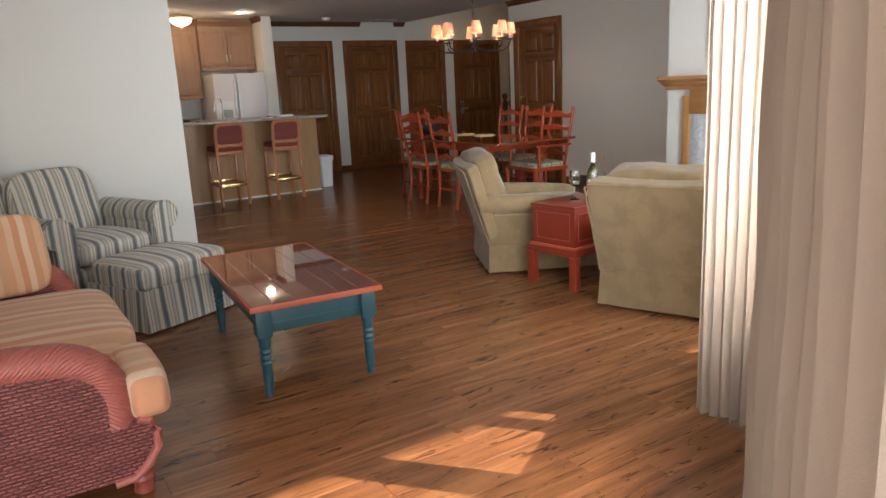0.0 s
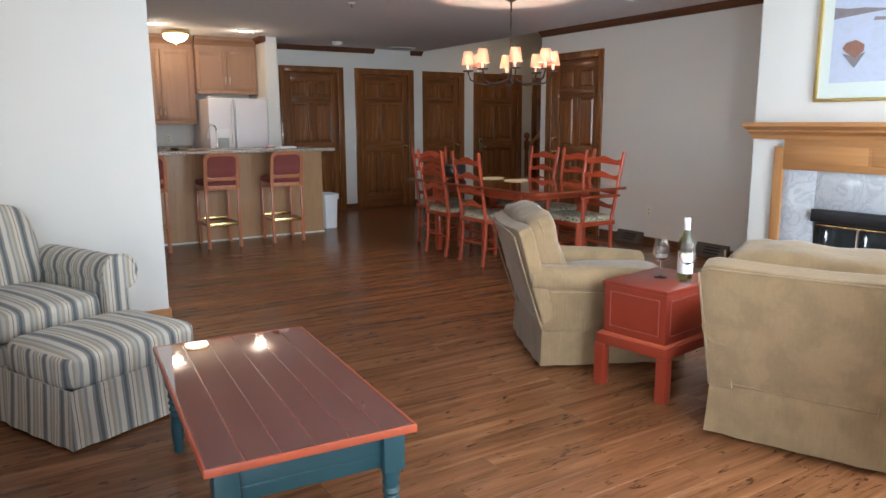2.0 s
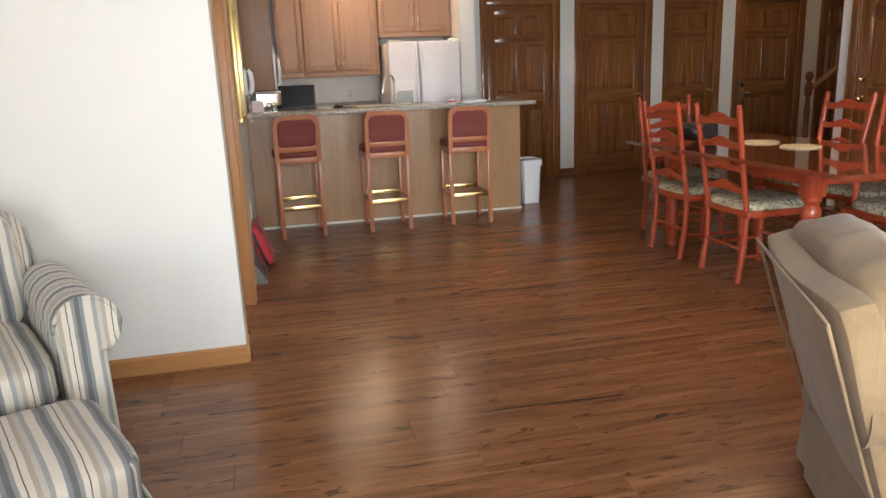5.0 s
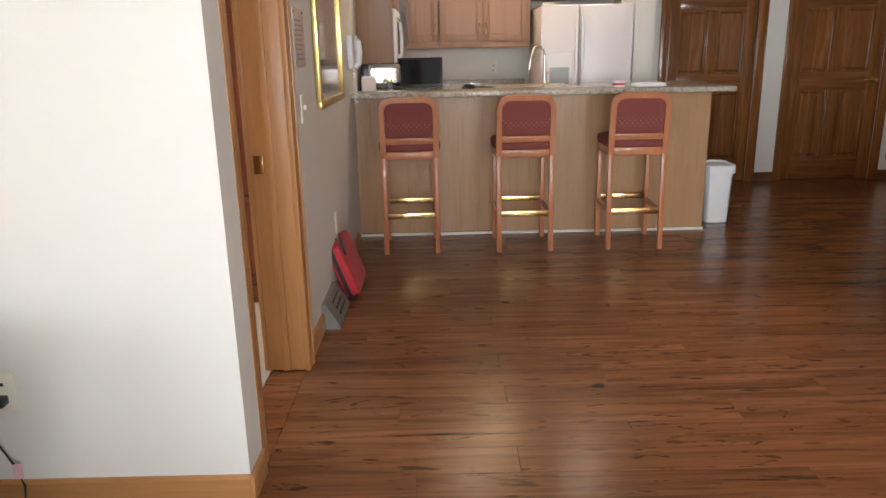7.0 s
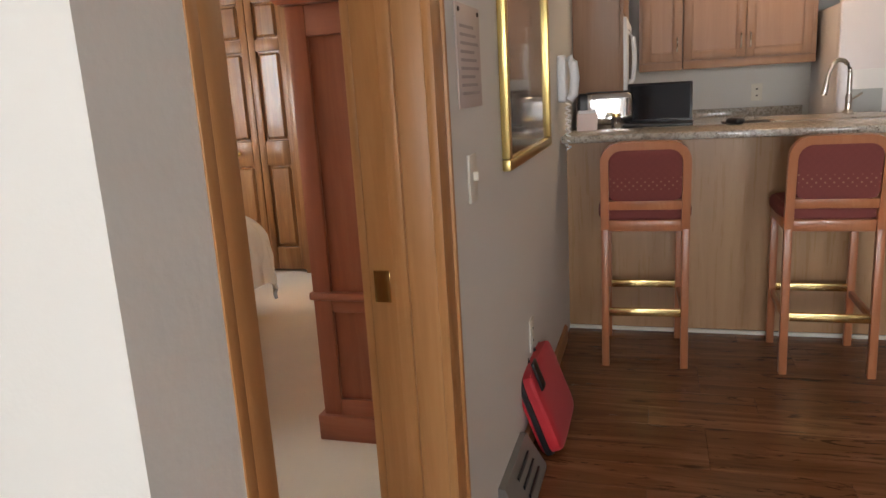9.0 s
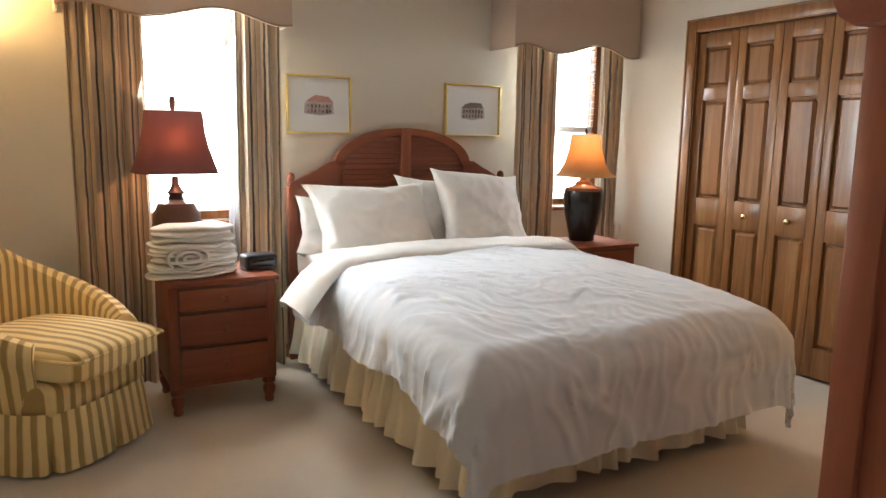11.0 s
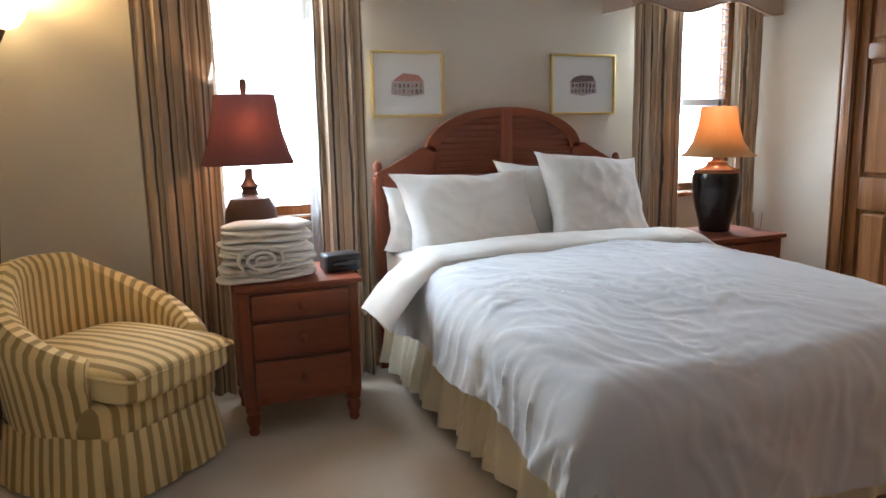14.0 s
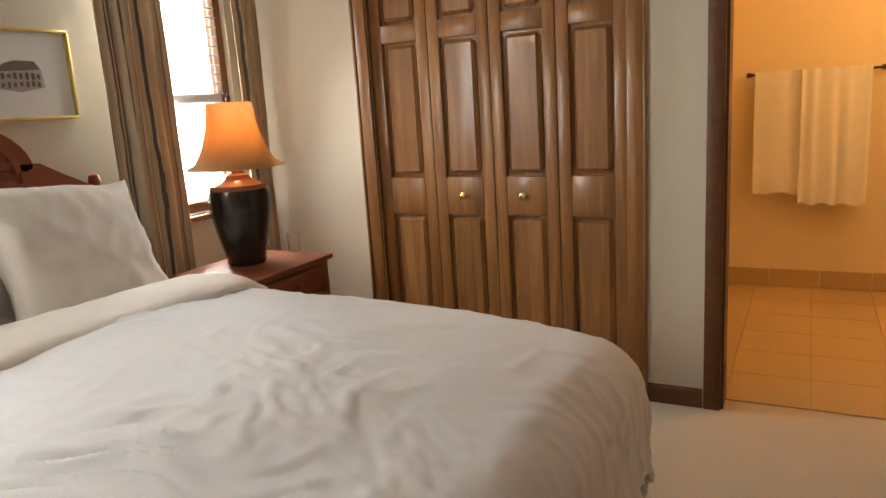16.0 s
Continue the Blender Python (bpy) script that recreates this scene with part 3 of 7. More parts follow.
panel_door("door_1", pose(3.78, 11.1, 0), 0.82, 2.03, "closed six-panel stained wood door beside the kitchen", knob="")
panel_door("door_2", pose(4.95, 11.1, 0), 0.85, 2.03, "closed six-panel stained wood door with a brass lever", lever=True)
panel_door("door_3", pose(6.12, 11.22, 0), 0.72, 2.03, "closed narrow six-panel stained wood closet door", knob="right")
panel_door("door_4", pose(7.2, 11.22, 0), 0.86, 2.03, "closed dark six-panel entrance door with a lock", knob="left")
panel_door("door_6", pose(8.42, 11.22, 0), 0.46, 2.03, "closed narrow dark wood door at the hall end", knob="", casing=0.03)
panel_door("door_5", pose(6.05, 8.0, 0, 0, 0, -90), 0.8, 2.03, "closed six-panel stained wood door on the dining wall", knob="left")
d5 = bpy.data.objects["door_5"]
part("dead_bolt", knob_bm((0.055, 0.03, 1.10), 1), BRASS, d5, "brass dead bolt")
d = panel_door("door_bedroom", pose(0.88, 6.30, 0, 0, 0, 175), 0.68, 2.03, "open six-panel dark wood bedroom door", knob="right", casing=0)

# oak casing round the bedroom doorway
t = thing("door_frame", "honey oak frame of the bedroom doorway with a brass strike plate", "door frame", kind="structure")
c = bmesh.new()
for q in ((1.065, 1.068, 6.242, 6.262, 0, 2.12), (1.065, 1.085, 6.985, 7.05, 0, 2.12), (1.065, 1.085, 6.262, 6.985, 2.05, 2.12)):
    bx(c, *q, 0.0012)
for q in ((1.065, 1.092, 7.05, 7.064, 0, 2.134), (1.065, 1.092, 6.262, 7.05, 2.12, 2.134)):
    bx(c, *q, 0.004)
part("casing", c, OAK, t)
c = bmesh.new()
for q in ((0.913, 1.068, 6.26, 6.303, 0.005, 2.05), (0.915, 1.065, 6.985, 7.0, 0.005, 2.05), (0.915, 1.065, 6.30, 6.985, 2.05, 2.06)):
    bx(c, *q, 0.002)
part("jamb", c, OAK, t)
part("door_stop", box(0.975, 1.005, 6.972, 6.986, 0.006, 2.05, 0.003), OAK, t)
c = bmesh.new()
for q in ((0.895, 0.915, 6.985, 7.06, 0.005, 2.12), (0.895, 0.915, 6.22, 6.26, 0.005, 2.12)):
    bx(c, *q, 0.005)
part("inner_casing", c, OAK, t)
part("strike_plate", box(0.925, 0.962, 6.981, 6.985, 0.83, 0.90, 0.001), BRASS, t, "worn brass strike plate")
tagged(part("threshold", box(0.921, 1.0655, 6.262, 6.985, -0.01, 0.001), PLANK, None), "brown wood floor strip in the bedroom doorway", "threshold", kind="structure")

# ---- living room things ----
RED = wood("red_stained_wood", (0.30, 0.043, 0.016), (0.43, 0.085, 0.032), "z", 0.28, 1.0, 0.25)
REDX = wood("red_stained_wood_x", (0.30, 0.043, 0.016), (0.43, 0.085, 0.032), "x", 0.28, 1.0, 0.25)
DINTOP = wood("polished_dark_red_top", (0.15, 0.030, 0.012), (0.24, 0.055, 0.022), "y", 0.07, 1.0, 1.0, bump=0.02)
DINTOP.node_tree.nodes["Principled BSDF"].inputs["Coat Roughness"].default_value = 0.03
REDY = wood("red_table_wood", (0.24, 0.036, 0.014), (0.36, 0.07, 0.026), "y", 0.13, 1.0, 0.5)
TABLETOP = wood("mahogany_plank_top", (0.21, 0.066, 0.050), (0.28, 0.098, 0.074), "y", 0.05, 0.5, 1.0, bump=0.0)
for m_ in (TABLETOP,):
    bs = m_.node_tree.nodes["Principled BSDF"]
    bs.inputs["Coat IOR"].default_value, bs.inputs["Coat Roughness"].default_value = 2.0, 0.02
    bs.inputs["Specular IOR Level"].default_value = 0.7
    m_.node_tree.links.remove(bs.inputs["Roughness"].links[0])
    bs.inputs["Roughness"].default_value = 0.04
EDGE = plain("worn_red_edge", (0.44, 0.09, 0.04), 0.4, vary=0.2, scale=20)
TEAL = plain("teal_paint", (0.022, 0.072, 0.088), 0.42, vary=0.22, scale=14, bump=0.1)
REDPAINT = plain("red_lacquer", (0.225, 0.030, 0.014), 0.3, vary=0.16, scale=9, coat=0.3)
GROOVE = plain("pale_groove", (0.33, 0.13, 0.10), 0.2, coat=1.0)


def chenille(name, color):
    """Nubby pile with an upright nap."""
    m, nt, b = nodes_of(name)
    nap, nub, wear = noise_tex(nt, coords(nt, (1, 1, 0.1)), 95, 3), noise_tex(nt, coords(nt), 240, 2), noise_tex(nt, coords(nt), 7, 4)
    slub = noise_tex(nt, coords(nt, (0.25, 0.25, 1.6)), 90, 2)
    c = mixed(nt, nap, tint(color, 0.62), tint(color, 1.36))
    c = mixed(nt, 0.30, c, mixed(nt, slub, tint(color, 0.55), tint(color, 1.4)))
    rub = ramp(nt, ((0.0, tint(color, 0.40)), (0.42, tint(color, 0.70)), (0.56, tint(color, 1.20)), (1.0, tint(color, 1.45))))
    nt.links.new(wear, rub.inputs[0])
    c = mixed(nt, 0.42, c, rub.outputs[0])
    nt.links.new(mixed(nt, 0.25, c, mixed(nt, nub, tint(color, 0.6), tint(color, 1.35))), b.inputs["Base Color"])
    b.inputs["Roughness"].default_value, b.inputs["Sheen Weight"].default_value = 0.95, 0.2
    bumped(nt, b, nap, 0.5, 0.004)
    return m


TAN = chenille("tan_chenille", (0.215, 0.140, 0.070))
TANBACK = chenille("tan_chenille_back", (0.232, 0.151, 0.075))
STRIPE = ((0.0, (0.587, 0.537, 0.450)), (0.18, (0.213, 0.225, 0.225)), (0.27, (0.125, 0.131, 0.131)), (0.38, (0.250, 0.250, 0.237)), (0.46, (0.587, 0.537, 0.450)), (0.56, (0.075, 0.056, 0.050)), (0.585, (0.587, 0.537, 0.450)),
          (0.70, (0.375, 0.325, 0.250)), (0.80, (0.450, 0.425, 0.362)), (0.90, (0.300, 0.300, 0.288)))
STRX = striped("blue_grey_stripe_x", "x", 0.128, STRIPE)
STRY = striped("blue_grey_stripe_y", "y", 0.128, STRIPE)


def uv_striped(name, period, stops):
    """Stripes that follow the cloth's own run, laid down by stripe_uv."""
    m = striped(name, "x", period, stops)
    nt = m.node_tree
    tc = [n for n in nt.nodes if n.type == "TEX_COORD"][0]
    sep = [n for n in nt.nodes if n.type == "SEPXYZ"][0]
    nt.links.new(tc.outputs["UV"], sep.inputs[0])
    return m


def stripe_uv(bm, main="x"):
    """Lays stripes over a stuffed form: across the main axis, and round it on the end faces."""
    bm.normal_update()
    uvl = bm.loops.layers.uv.new("UVMap")
    i, j = (0, 1) if main == "x" else (1, 0)
    for f in bm.faces:
        n = f.normal
        end = abs(n[i]) > 0.62 and abs(n[i]) > abs(n[j])
        for lp in f.loops:
            lp[uvl].uv = (lp.vert.co[j] if end else lp.vert.co[i], lp.vert.co.z)
    return bm


STRU = uv_striped("blue_grey_stripe_cloth", 0.128, STRIPE)
ORANGE = ((0.0, (0.610, 0.325, 0.179)), (0.16, (0.659, 0.413, 0.256)), (0.30, (0.586, 0.263, 0.141)), (0.44, (0.683, 0.475, 0.333)), (0.58, (0.573, 0.288, 0.154)), (0.74, (0.647, 0.388, 0.230)), (0.88, (0.561, 0.325, 0.192)))
ORSTR = striped("peach_stripe", "y", 0.30, ORANGE)
ORSTRX = striped("peach_stripe_x", "x", 0.20, ORANGE)


def weave_material():
    m, nt, b = nodes_of("red_rattan_weave")
    v = coords(nt, (1, 1, 1))
    br = nt.nodes.new("ShaderNodeTexBrick")
    br.inputs["Scale"].default_value = 24.0
    br.inputs["Mortar Size"].default_value, br.inputs["Mortar Smooth"].default_value = 0.10, 0.8
    br.inputs["Color1"].default_value, br.inputs["Color2"].default_value = (0.46, 0.135, 0.115, 1), (0.27, 0.062, 0.066, 1)
    br.inputs["Mortar"].default_value = (0.05, 0.012, 0.012, 1)
    br.inputs["Brick Width"].default_value, br.inputs["Row Height"].default_value = 0.7, 0.28
    sep, com = nt.nodes.new("ShaderNodeSeparateXYZ"), nt.nodes.new("ShaderNodeCombineXYZ")
    nt.links.new(v, sep.inputs[0])
    add = nt.nodes.new("ShaderNodeMath")
    nt.links.new(sep.outputs[0], add.inputs[0])
    nt.links.new(sep.outputs[1], add.inputs[1])
    nt.links.new(add.outputs[0], com.inputs[0])
    nt.links.new(sep.outputs[2], com.inputs[1])
    nt.links.new(com.outputs[0], br.inputs["Vector"])
    n = noise_tex(nt, v, 18, 4)
    nt.links.new(mixed(nt, 0.35, br.outputs["Color"], mixed(nt, n, (0.22, 0.05, 0.05), (0.52, 0.20, 0.17))), b.inputs["Base Color"])
    b.inputs["Roughness"].default_value = 0.42
    inv = nt.nodes.new("ShaderNodeMath")
    inv.operation, inv.inputs[0].default_value = "SUBTRACT", 1.0
    nt.links.new(br.outputs["Fac"], inv.inputs[1])
    bumped(nt, b, inv.outputs[0], 1.0, 0.012)
    return m


RATTAN = weave_material()
RIM = plain("red_rattan_rim", (0.40, 0.11, 0.085), 0.36, vary=0.35, scale=70, bump=0.6, fine=260)
CORD = plain("red_rattan_cord", (0.28, 0.06, 0.045), 0.4, vary=0.3, scale=40, bump=0.3)


def floral(name, ground, ink, leaf):
    m, nt, b = nodes_of(name)
    v = coords(nt)
    n1, n2 = noise_tex(nt, v, 26, 4, 0.6, 1.5), noise_tex(nt, v, 31, 3, 0.6, 2.0)
    r1 = ramp(nt, ((0.0, ink), (0.42, ink), (0.47, ground), (1.0, ground)))
    r2 = ramp(nt, ((0.0, (0, 0, 0)), (0.57, (0, 0, 0)), (0.61, (1, 1, 1)), (1.0, (1, 1, 1))))
    nt.links.new(n1, r1.inputs[0])
    nt.links.new(n2, r2.inputs[0])
    nt.links.new(mixed(nt, r2.outputs[0], r1.outputs[0], leaf), b.inputs["Base Color"])
    b.inputs["Roughness"].default_value = 0.9
    bumped(nt, b, noise_tex(nt, v, 350, 2), 0.25, 0.002)
    return m


FLORAL = floral("floral_seat_cloth", (0.50, 0.43, 0.30), (0.10, 0.085, 0.06), (0.26, 0.27, 0.15))


def rot_z(p, a):
    c, s = math.cos(a), math.sin(a)
    return (p[0] * c - p[1] * s, p[0] * s + p[1] * c)


def skirt(x0, x1, y0, y1, z0, z1, flare=0.02, n=10, split=True, wob=0.004):
    """Four cloth panels that hang to the floor with pleats at the corners."""
    bm = bmesh.new()
    ring = []
    for (ax, ay), (cx, cy) in (((x0, y0), (x1, y0)), ((x1, y0), (x1, y1)), ((x1, y1), (x0, y1)), ((x0, y1), (x0, y0))):
        for i in range(n):
            u = i / n
            ring.append((ax + (cx - ax) * u, ay + (cy - ay) * u, u))
    mx, my = (x0 + x1) / 2, (y0 + y1) / 2
    rows = []
    for j in range(5):
        f = j / 4
        row = []
        for i, (x, y, u) in enumerate(ring):
            k = 1 + flare * (1 - f) * 2.2
            corner = min(u, 1 - u)
            pinch = 0.018 * math.exp(-((corner - 0.06) / 0.05) ** 2) * (1 - f) if split else 0
            w = wob * math.sin(i * 2.1) * (1 - f)
            row.append(bm.verts.new((mx + (x - mx) * (k - pinch * 2) + w, my + (y - my) * (k - pinch * 2) + w, z0 + (z1 - z0) * f)))
        rows.append(row)
    for a, c in zip(rows, rows[1:]):
        for i in range(len(ring)):
            k = (i + 1) % len(ring)
            bm.faces.new((a[i], a[k], c[k], c[i]))
    thicken(bm, 0.006)
    return bm


def band(pts, r=0.005, n=6):
    """A closed cord along points."""
    return tube(bmesh.new(), list(pts) + [pts[0]], r, n)


def tan_chair(m, label, seed):
    """An upholstered club chair that faces local +y, 0.74 wide, with a loose box cushion at its back."""
    t = thing("armchair", label, "armchair", m, "tan armchairs by the fireplace")
    part("skirt", skirt(-0.350, 0.350, -0.372, 0.42, 0.02, 0.24, 0.018), TAN, t)
    part("skirt_welt", band([(-0.352, -0.374, 0.242), (0.352, -0.374, 0.242), (0.352, 0.422, 0.242), (-0.352, 0.422, 0.242)], 0.006), TAN, t)
    part("seat_frame", soft(bmesh.new(), (0, 0.03, 0.30), (0.69, 0.78, 0.20), 10, 8), TAN, t)
    lean = Matrix.Translation((0, -0.365, 0.2)) @ Matrix.Rotation(radians(19), 4, "X")
    bk = soft(bmesh.new(), (0, 0.045, 0.285), (0.70, 0.085, 0.60), 14, 12, 0.003)
    for v in bk.verts:
        v.co.x *= 1.02 + 0.08 * max(0.0, v.co.z) / 0.59
        v.co.y += 0.03 * (v.co.x / 0.35) ** 2 * max(0.0, v.co.z) / 0.59
    bmesh.ops.transform(bk, matrix=lean, verts=bk.verts[:])
    part("backrest", bk, TANBACK, t, "nubby tan back panel")
    edge = [(-0.352, -0.002, 0.03), (-0.362, 0.002, 0.30), (-0.378, 0.012, 0.555), (-0.34, 0.004, 0.578), (0.0, 0.0, 0.580), (0.34, 0.004, 0.578), (0.378, 0.012, 0.555), (0.362, 0.002, 0.30), (0.352, -0.002, 0.03)]
    part("piping", tube(bmesh.new(), [lean @ Vector(p) for p in edge], 0.005, 6), TAN, t)
    bc = soft(bmesh.new(), (0, 0.17, 0.400), (0.53, 0.19, 0.43), 5.0, 18, 0.014, seed=seed)
    for v in bc.verts:
        v.co.x *= 1 + 0.20 * min(1.0, max(0.0, (v.co.z - 0.36) / 0.12))
        w = 1 - abs(noise.noise(Vector((v.co.x * 9 + seed, v.co.y * 5, v.co.z * 6))))
        v.co += Vector((0, 0.3, 1)) * 0.010 * w ** 5
    bmesh.ops.transform(bc, matrix=lean, verts=bc.verts[:])
    cushion = part("back_cushion", bc, TAN, t, "puffy creased tan back cushion")
    for s in (-1, 1):
        part("cushion_seam", tube(bmesh.new(), [lean @ Vector((s * (0.266 + 0.052 * min(1.0, max(0.0, (k - 5) / 3))), 0.17 + 0.003 * math.sin(k * 1.7), 0.20 + k * 0.038)) for k in range(11)], 0.004, 6), TANBACK, cushion)
    part("seat_cushion", soft(bmesh.new(), (0, 0.11, 0.405), (0.53, 0.68, 0.14), 6, 12, 0.005, crown=0.28, seed=seed), TAN, t)
    for s in (-1, 1):
        ar = bmesh.new()
        soft(ar, (s * 0.305, 0.01, 0.33), (0.112, 0.79, 0.26), 12, 8)
        pts = [(s * 0.306, -0.43, 0.494), (s * 0.312, -0.1, 0.482), (s * 0.314, 0.15, 0.468), (s * 0.316, 0.34, 0.450), (s * 0.316, 0.41, 0.440)]
        tube(ar, pts, 0.076, 16, 0.068)
        arm = part("arm", ar, TAN, t)
        part("arm_front", lathe(bmesh.new(), [(0.069, 0), (0.066, 0.012), (0.04, 0.018), (0, 0.020)], n=18, m=Matrix.Translation((s * 0.316, 0.408, 0.440)) @ Matrix.Rotation(radians(-90), 4, "X")), TAN, arm)
        part("arm_welt", tube(bmesh.new(), [(s * 0.363, -0.33, 0.425), (s * 0.364, 0.0, 0.412), (s * 0.364, 0.40, 0.385)], 0.005, 6), TANBACK, arm)
    for x in (-0.3, 0.3):
        for y in (-0.31, 0.36):
            part("foot", lathe(bmesh.new(), [(0.012, 0), (0.014, 0.01), (0.02, 0.05)], (x, y, 0), 10), BLACK, t)
    return t


tan_chair(pose(3.03, 4.13, 0, 0, 0, -116.5), "tan chenille club armchair with a skirt and a creased back cushion", 2)
tan_chair(pose(3.08, 2.79, 0, 0, 0, -68), "tan chenille club armchair beside the red chest, worn back panel", 7)

# red box on a stand, with bottle and glasses
t = thing("chest_on_stand", "red lacquered box chest on a four-legged stand", "side table", pose(2.925, 3.52, 0, 0, 0, 8))
part("box_body", box(-0.235, 0.235, -0.175, 0.175, 0.275, 0.517, 0.004), REDPAINT, t)
part("lid", box(-0.243, 0.243, -0.183, 0.183, 0.517, 0.538, 0.005), REDPAINT, t)
for s, q in (("front", (-0.2, 0.2, -0.179, -0.174)), ("back", (-0.2, 0.2, 0.174, 0.179))):
    g = bmesh.new()
    for z in (0.31, 0.482):
        bx(g, q[0], q[1], q[2], q[3], z, z + 0.006)
    for x in (q[0], q[1] - 0.006):
        bx(g, x, x + 0.006, q[2], q[3], 0.31, 0.488)
    part("moulding_line", g, CORD, t)
g = bmesh.new()
for z in (0.31, 0.482):
    bx(g, -0.239, -0.234, -0.14, 0.14, z, z + 0.006)
for yy in (-0.14, 0.134):
    bx(g, -0.239, -0.234, yy, yy + 0.006, 0.31, 0.488)
part("moulding_line", g, CORD, t)
part("stand_rail", box(-0.262, 0.262, -0.202, 0.202, 0.215, 0.266, 0.006), REDPAINT, t)
part("stand_bead", box(-0.252, 0.252, -0.192, 0.192, 0.262, 0.277, 0.004), EDGE, t, "worn bead under the box")
for x in (-0.238, 0.238):
    for yy in (-0.178, 0.178):
        part("leg", box(x - 0.027, x + 0.027, yy - 0.027, yy + 0.027, 0, 0.215, 0.004), REDPAINT, t)
        sx, sy = (1 if x < 0 else -1), (1 if yy < 0 else -1)
        cr = extrude_profile(bmesh.new(), [(x + sx * 0.026, 0.216), (x + sx * 0.026, 0.185), (x + sx * 0.034, 0.204), (x + sx * 0.055, 0.216)], 0.02, "y", yy - 0.01)
        extrude_profile(cr, [(yy + sy * 0.026, 0.216), (yy + sy * 0.026, 0.185), (yy + sy * 0.034, 0.204), (yy + sy * 0.055, 0.216)], 0.02, "x", x - 0.01)
        part("corner_bracket", cr, REDPAINT, t, smooth=False)

GLASS = glass("clear_glass")
BOTTLE = glass("green_bottle_glass", (0.35, 0.42, 0.12))
PAPER = plain("white_paper", (0.80, 0.80, 0.80), 0.6, vary=0.04)


def wine_glass(m, label):
    t = thing("wine_glass", label, "wine glass", m, "wine glasses beside the bottle")
    part("foot", lathe(bmesh.new(), [(0.034, 0), (0.034, 0.002), (0.006, 0.006), (0.004, 0.012)], n=20), GLASS, t)
    part("stem", lathe(bmesh.new(), [(0.004, 0.012), (0.0035, 0.075), (0.008, 0.085)], n=12), GLASS, t)
    part("bowl", lathe(bmesh.new(), [(0.008, 0.085), (0.03, 0.10), (0.039, 0.125), (0.037, 0.16), (0.031, 0.195), (0.029, 0.195), (0.035, 0.16), (0.037, 0.126), (0.028, 0.103), (0.0, 0.09)], n=24), GLASS, t)


wine_glass(pose(2.935, 3.545, 0.538), "empty clear wine glass on the red chest")
wine_glass(pose(2.955, 3.40, 0.538), "empty clear wine glass in front of the bottle")
t = thing("wine_bottle", "green wine bottle with a white label and capsule", "bottle", pose(3.015, 3.46, 0.538))
part("bottle", lathe(bmesh.new(), [(0.034, 0), (0.037, 0.004), (0.037, 0.17), (0.034, 0.195), (0.018, 0.225), (0.0145, 0.24), (0.0145, 0.295), (0, 0.295)], n=24), BOTTLE, t)
part("label", lathe(bmesh.new(), [(0.0376, 0.03), (0.0378, 0.031), (0.0378, 0.13), (0.0376, 0.131)], n=24), PAPER, t, "white paper label")
part("capsule", lathe(bmesh.new(), [(0.0150, 0.245), (0.0156, 0.247), (0.0156, 0.305), (0, 0.306)], n=16), PAPER, t, "white foil capsule")

# coffee table
CT = pose(0.872, 3.49, 0, 0, 0, -4.6)
t = thing("coffee_table", "coffee table with a mahogany plank top and teal painted turned legs", "coffee table", CT)
W2, L2, ZT = 0.305, 0.585, 0.435
for i in range(6):
    a = -W2 + 0.009 + i * (2 * W2 - 0.018) / 6
    part("top_plank", box(a + 0.001, a + (2 * W2 - 0.018) / 6 - 0.001, -L2 + 0.009, L2 - 0.009, ZT - 0.022, ZT, 0.0015, 1), TABLETOP, t)
part("top_groove", box(-W2 + 0.006, W2 - 0.006, -L2 + 0.006, L2 - 0.006, ZT - 0.021, ZT - 0.002), GROOVE, t)
r = bmesh.new()
for q in ((-W2, W2, -L2, -L2 + 0.008), (-W2, W2, L2 - 0.008, L2), (-W2, -W2 + 0.008, -L2 + 0.008, L2 - 0.008), (W2 - 0.008, W2, -L2 + 0.008, L2 - 0.008)):
    bx(r, *q, ZT - 0.024, ZT + 0.001, 0.003)
part("top_edge", r, EDGE, t, "worn bright red edge")
for s in (-1, 1):
    part("apron", box(-W2 + 0.09, W2 - 0.09, s * (L2 - 0.065) - 0.01, s * (L2 - 0.065) + 0.01, ZT - 0.14, ZT - 0.024, 0.003), TEAL, t)
    part("apron_bead", box(-W2 + 0.09, W2 - 0.09, s * (L2 - 0.056) - 0.004, s * (L2 - 0.056) + 0.004, ZT - 0.105, ZT - 0.095, 0.002), TEAL, t)
    part("apron", box(s * (W2 - 0.065) - 0.01, s * (W2 - 0.065) + 0.01, -L2 + 0.09, L2 - 0.09, ZT - 0.14, ZT - 0.024, 0.003), TEAL, t)
    for s2 in (-1, 1):
        at = (s * (W2 - 0.062), s2 * (L2 - 0.062), 0)
        lg = lathe(bmesh.new(), [(0.015, 0), (0.02, 0.012), (0.016, 0.03), (0.02, 0.045), (0.024, 0.10), (0.021, 0.15), (0.027, 0.16), (0.02, 0.172), (0.027, 0.185), (0.02, 0.2),
                                 (0.028, 0.213), (0.021, 0.226), (0.028, 0.24), (0.024, 0.26), (0.03, 0.275), (0.03, 0.285)], at, 18)
        bx(lg, at[0] - 0.034, at[0] + 0.034, at[1] - 0.034, at[1] + 0.034, 0.285, ZT - 0.024, 0.004)
        part("leg", lg, TEAL, t)


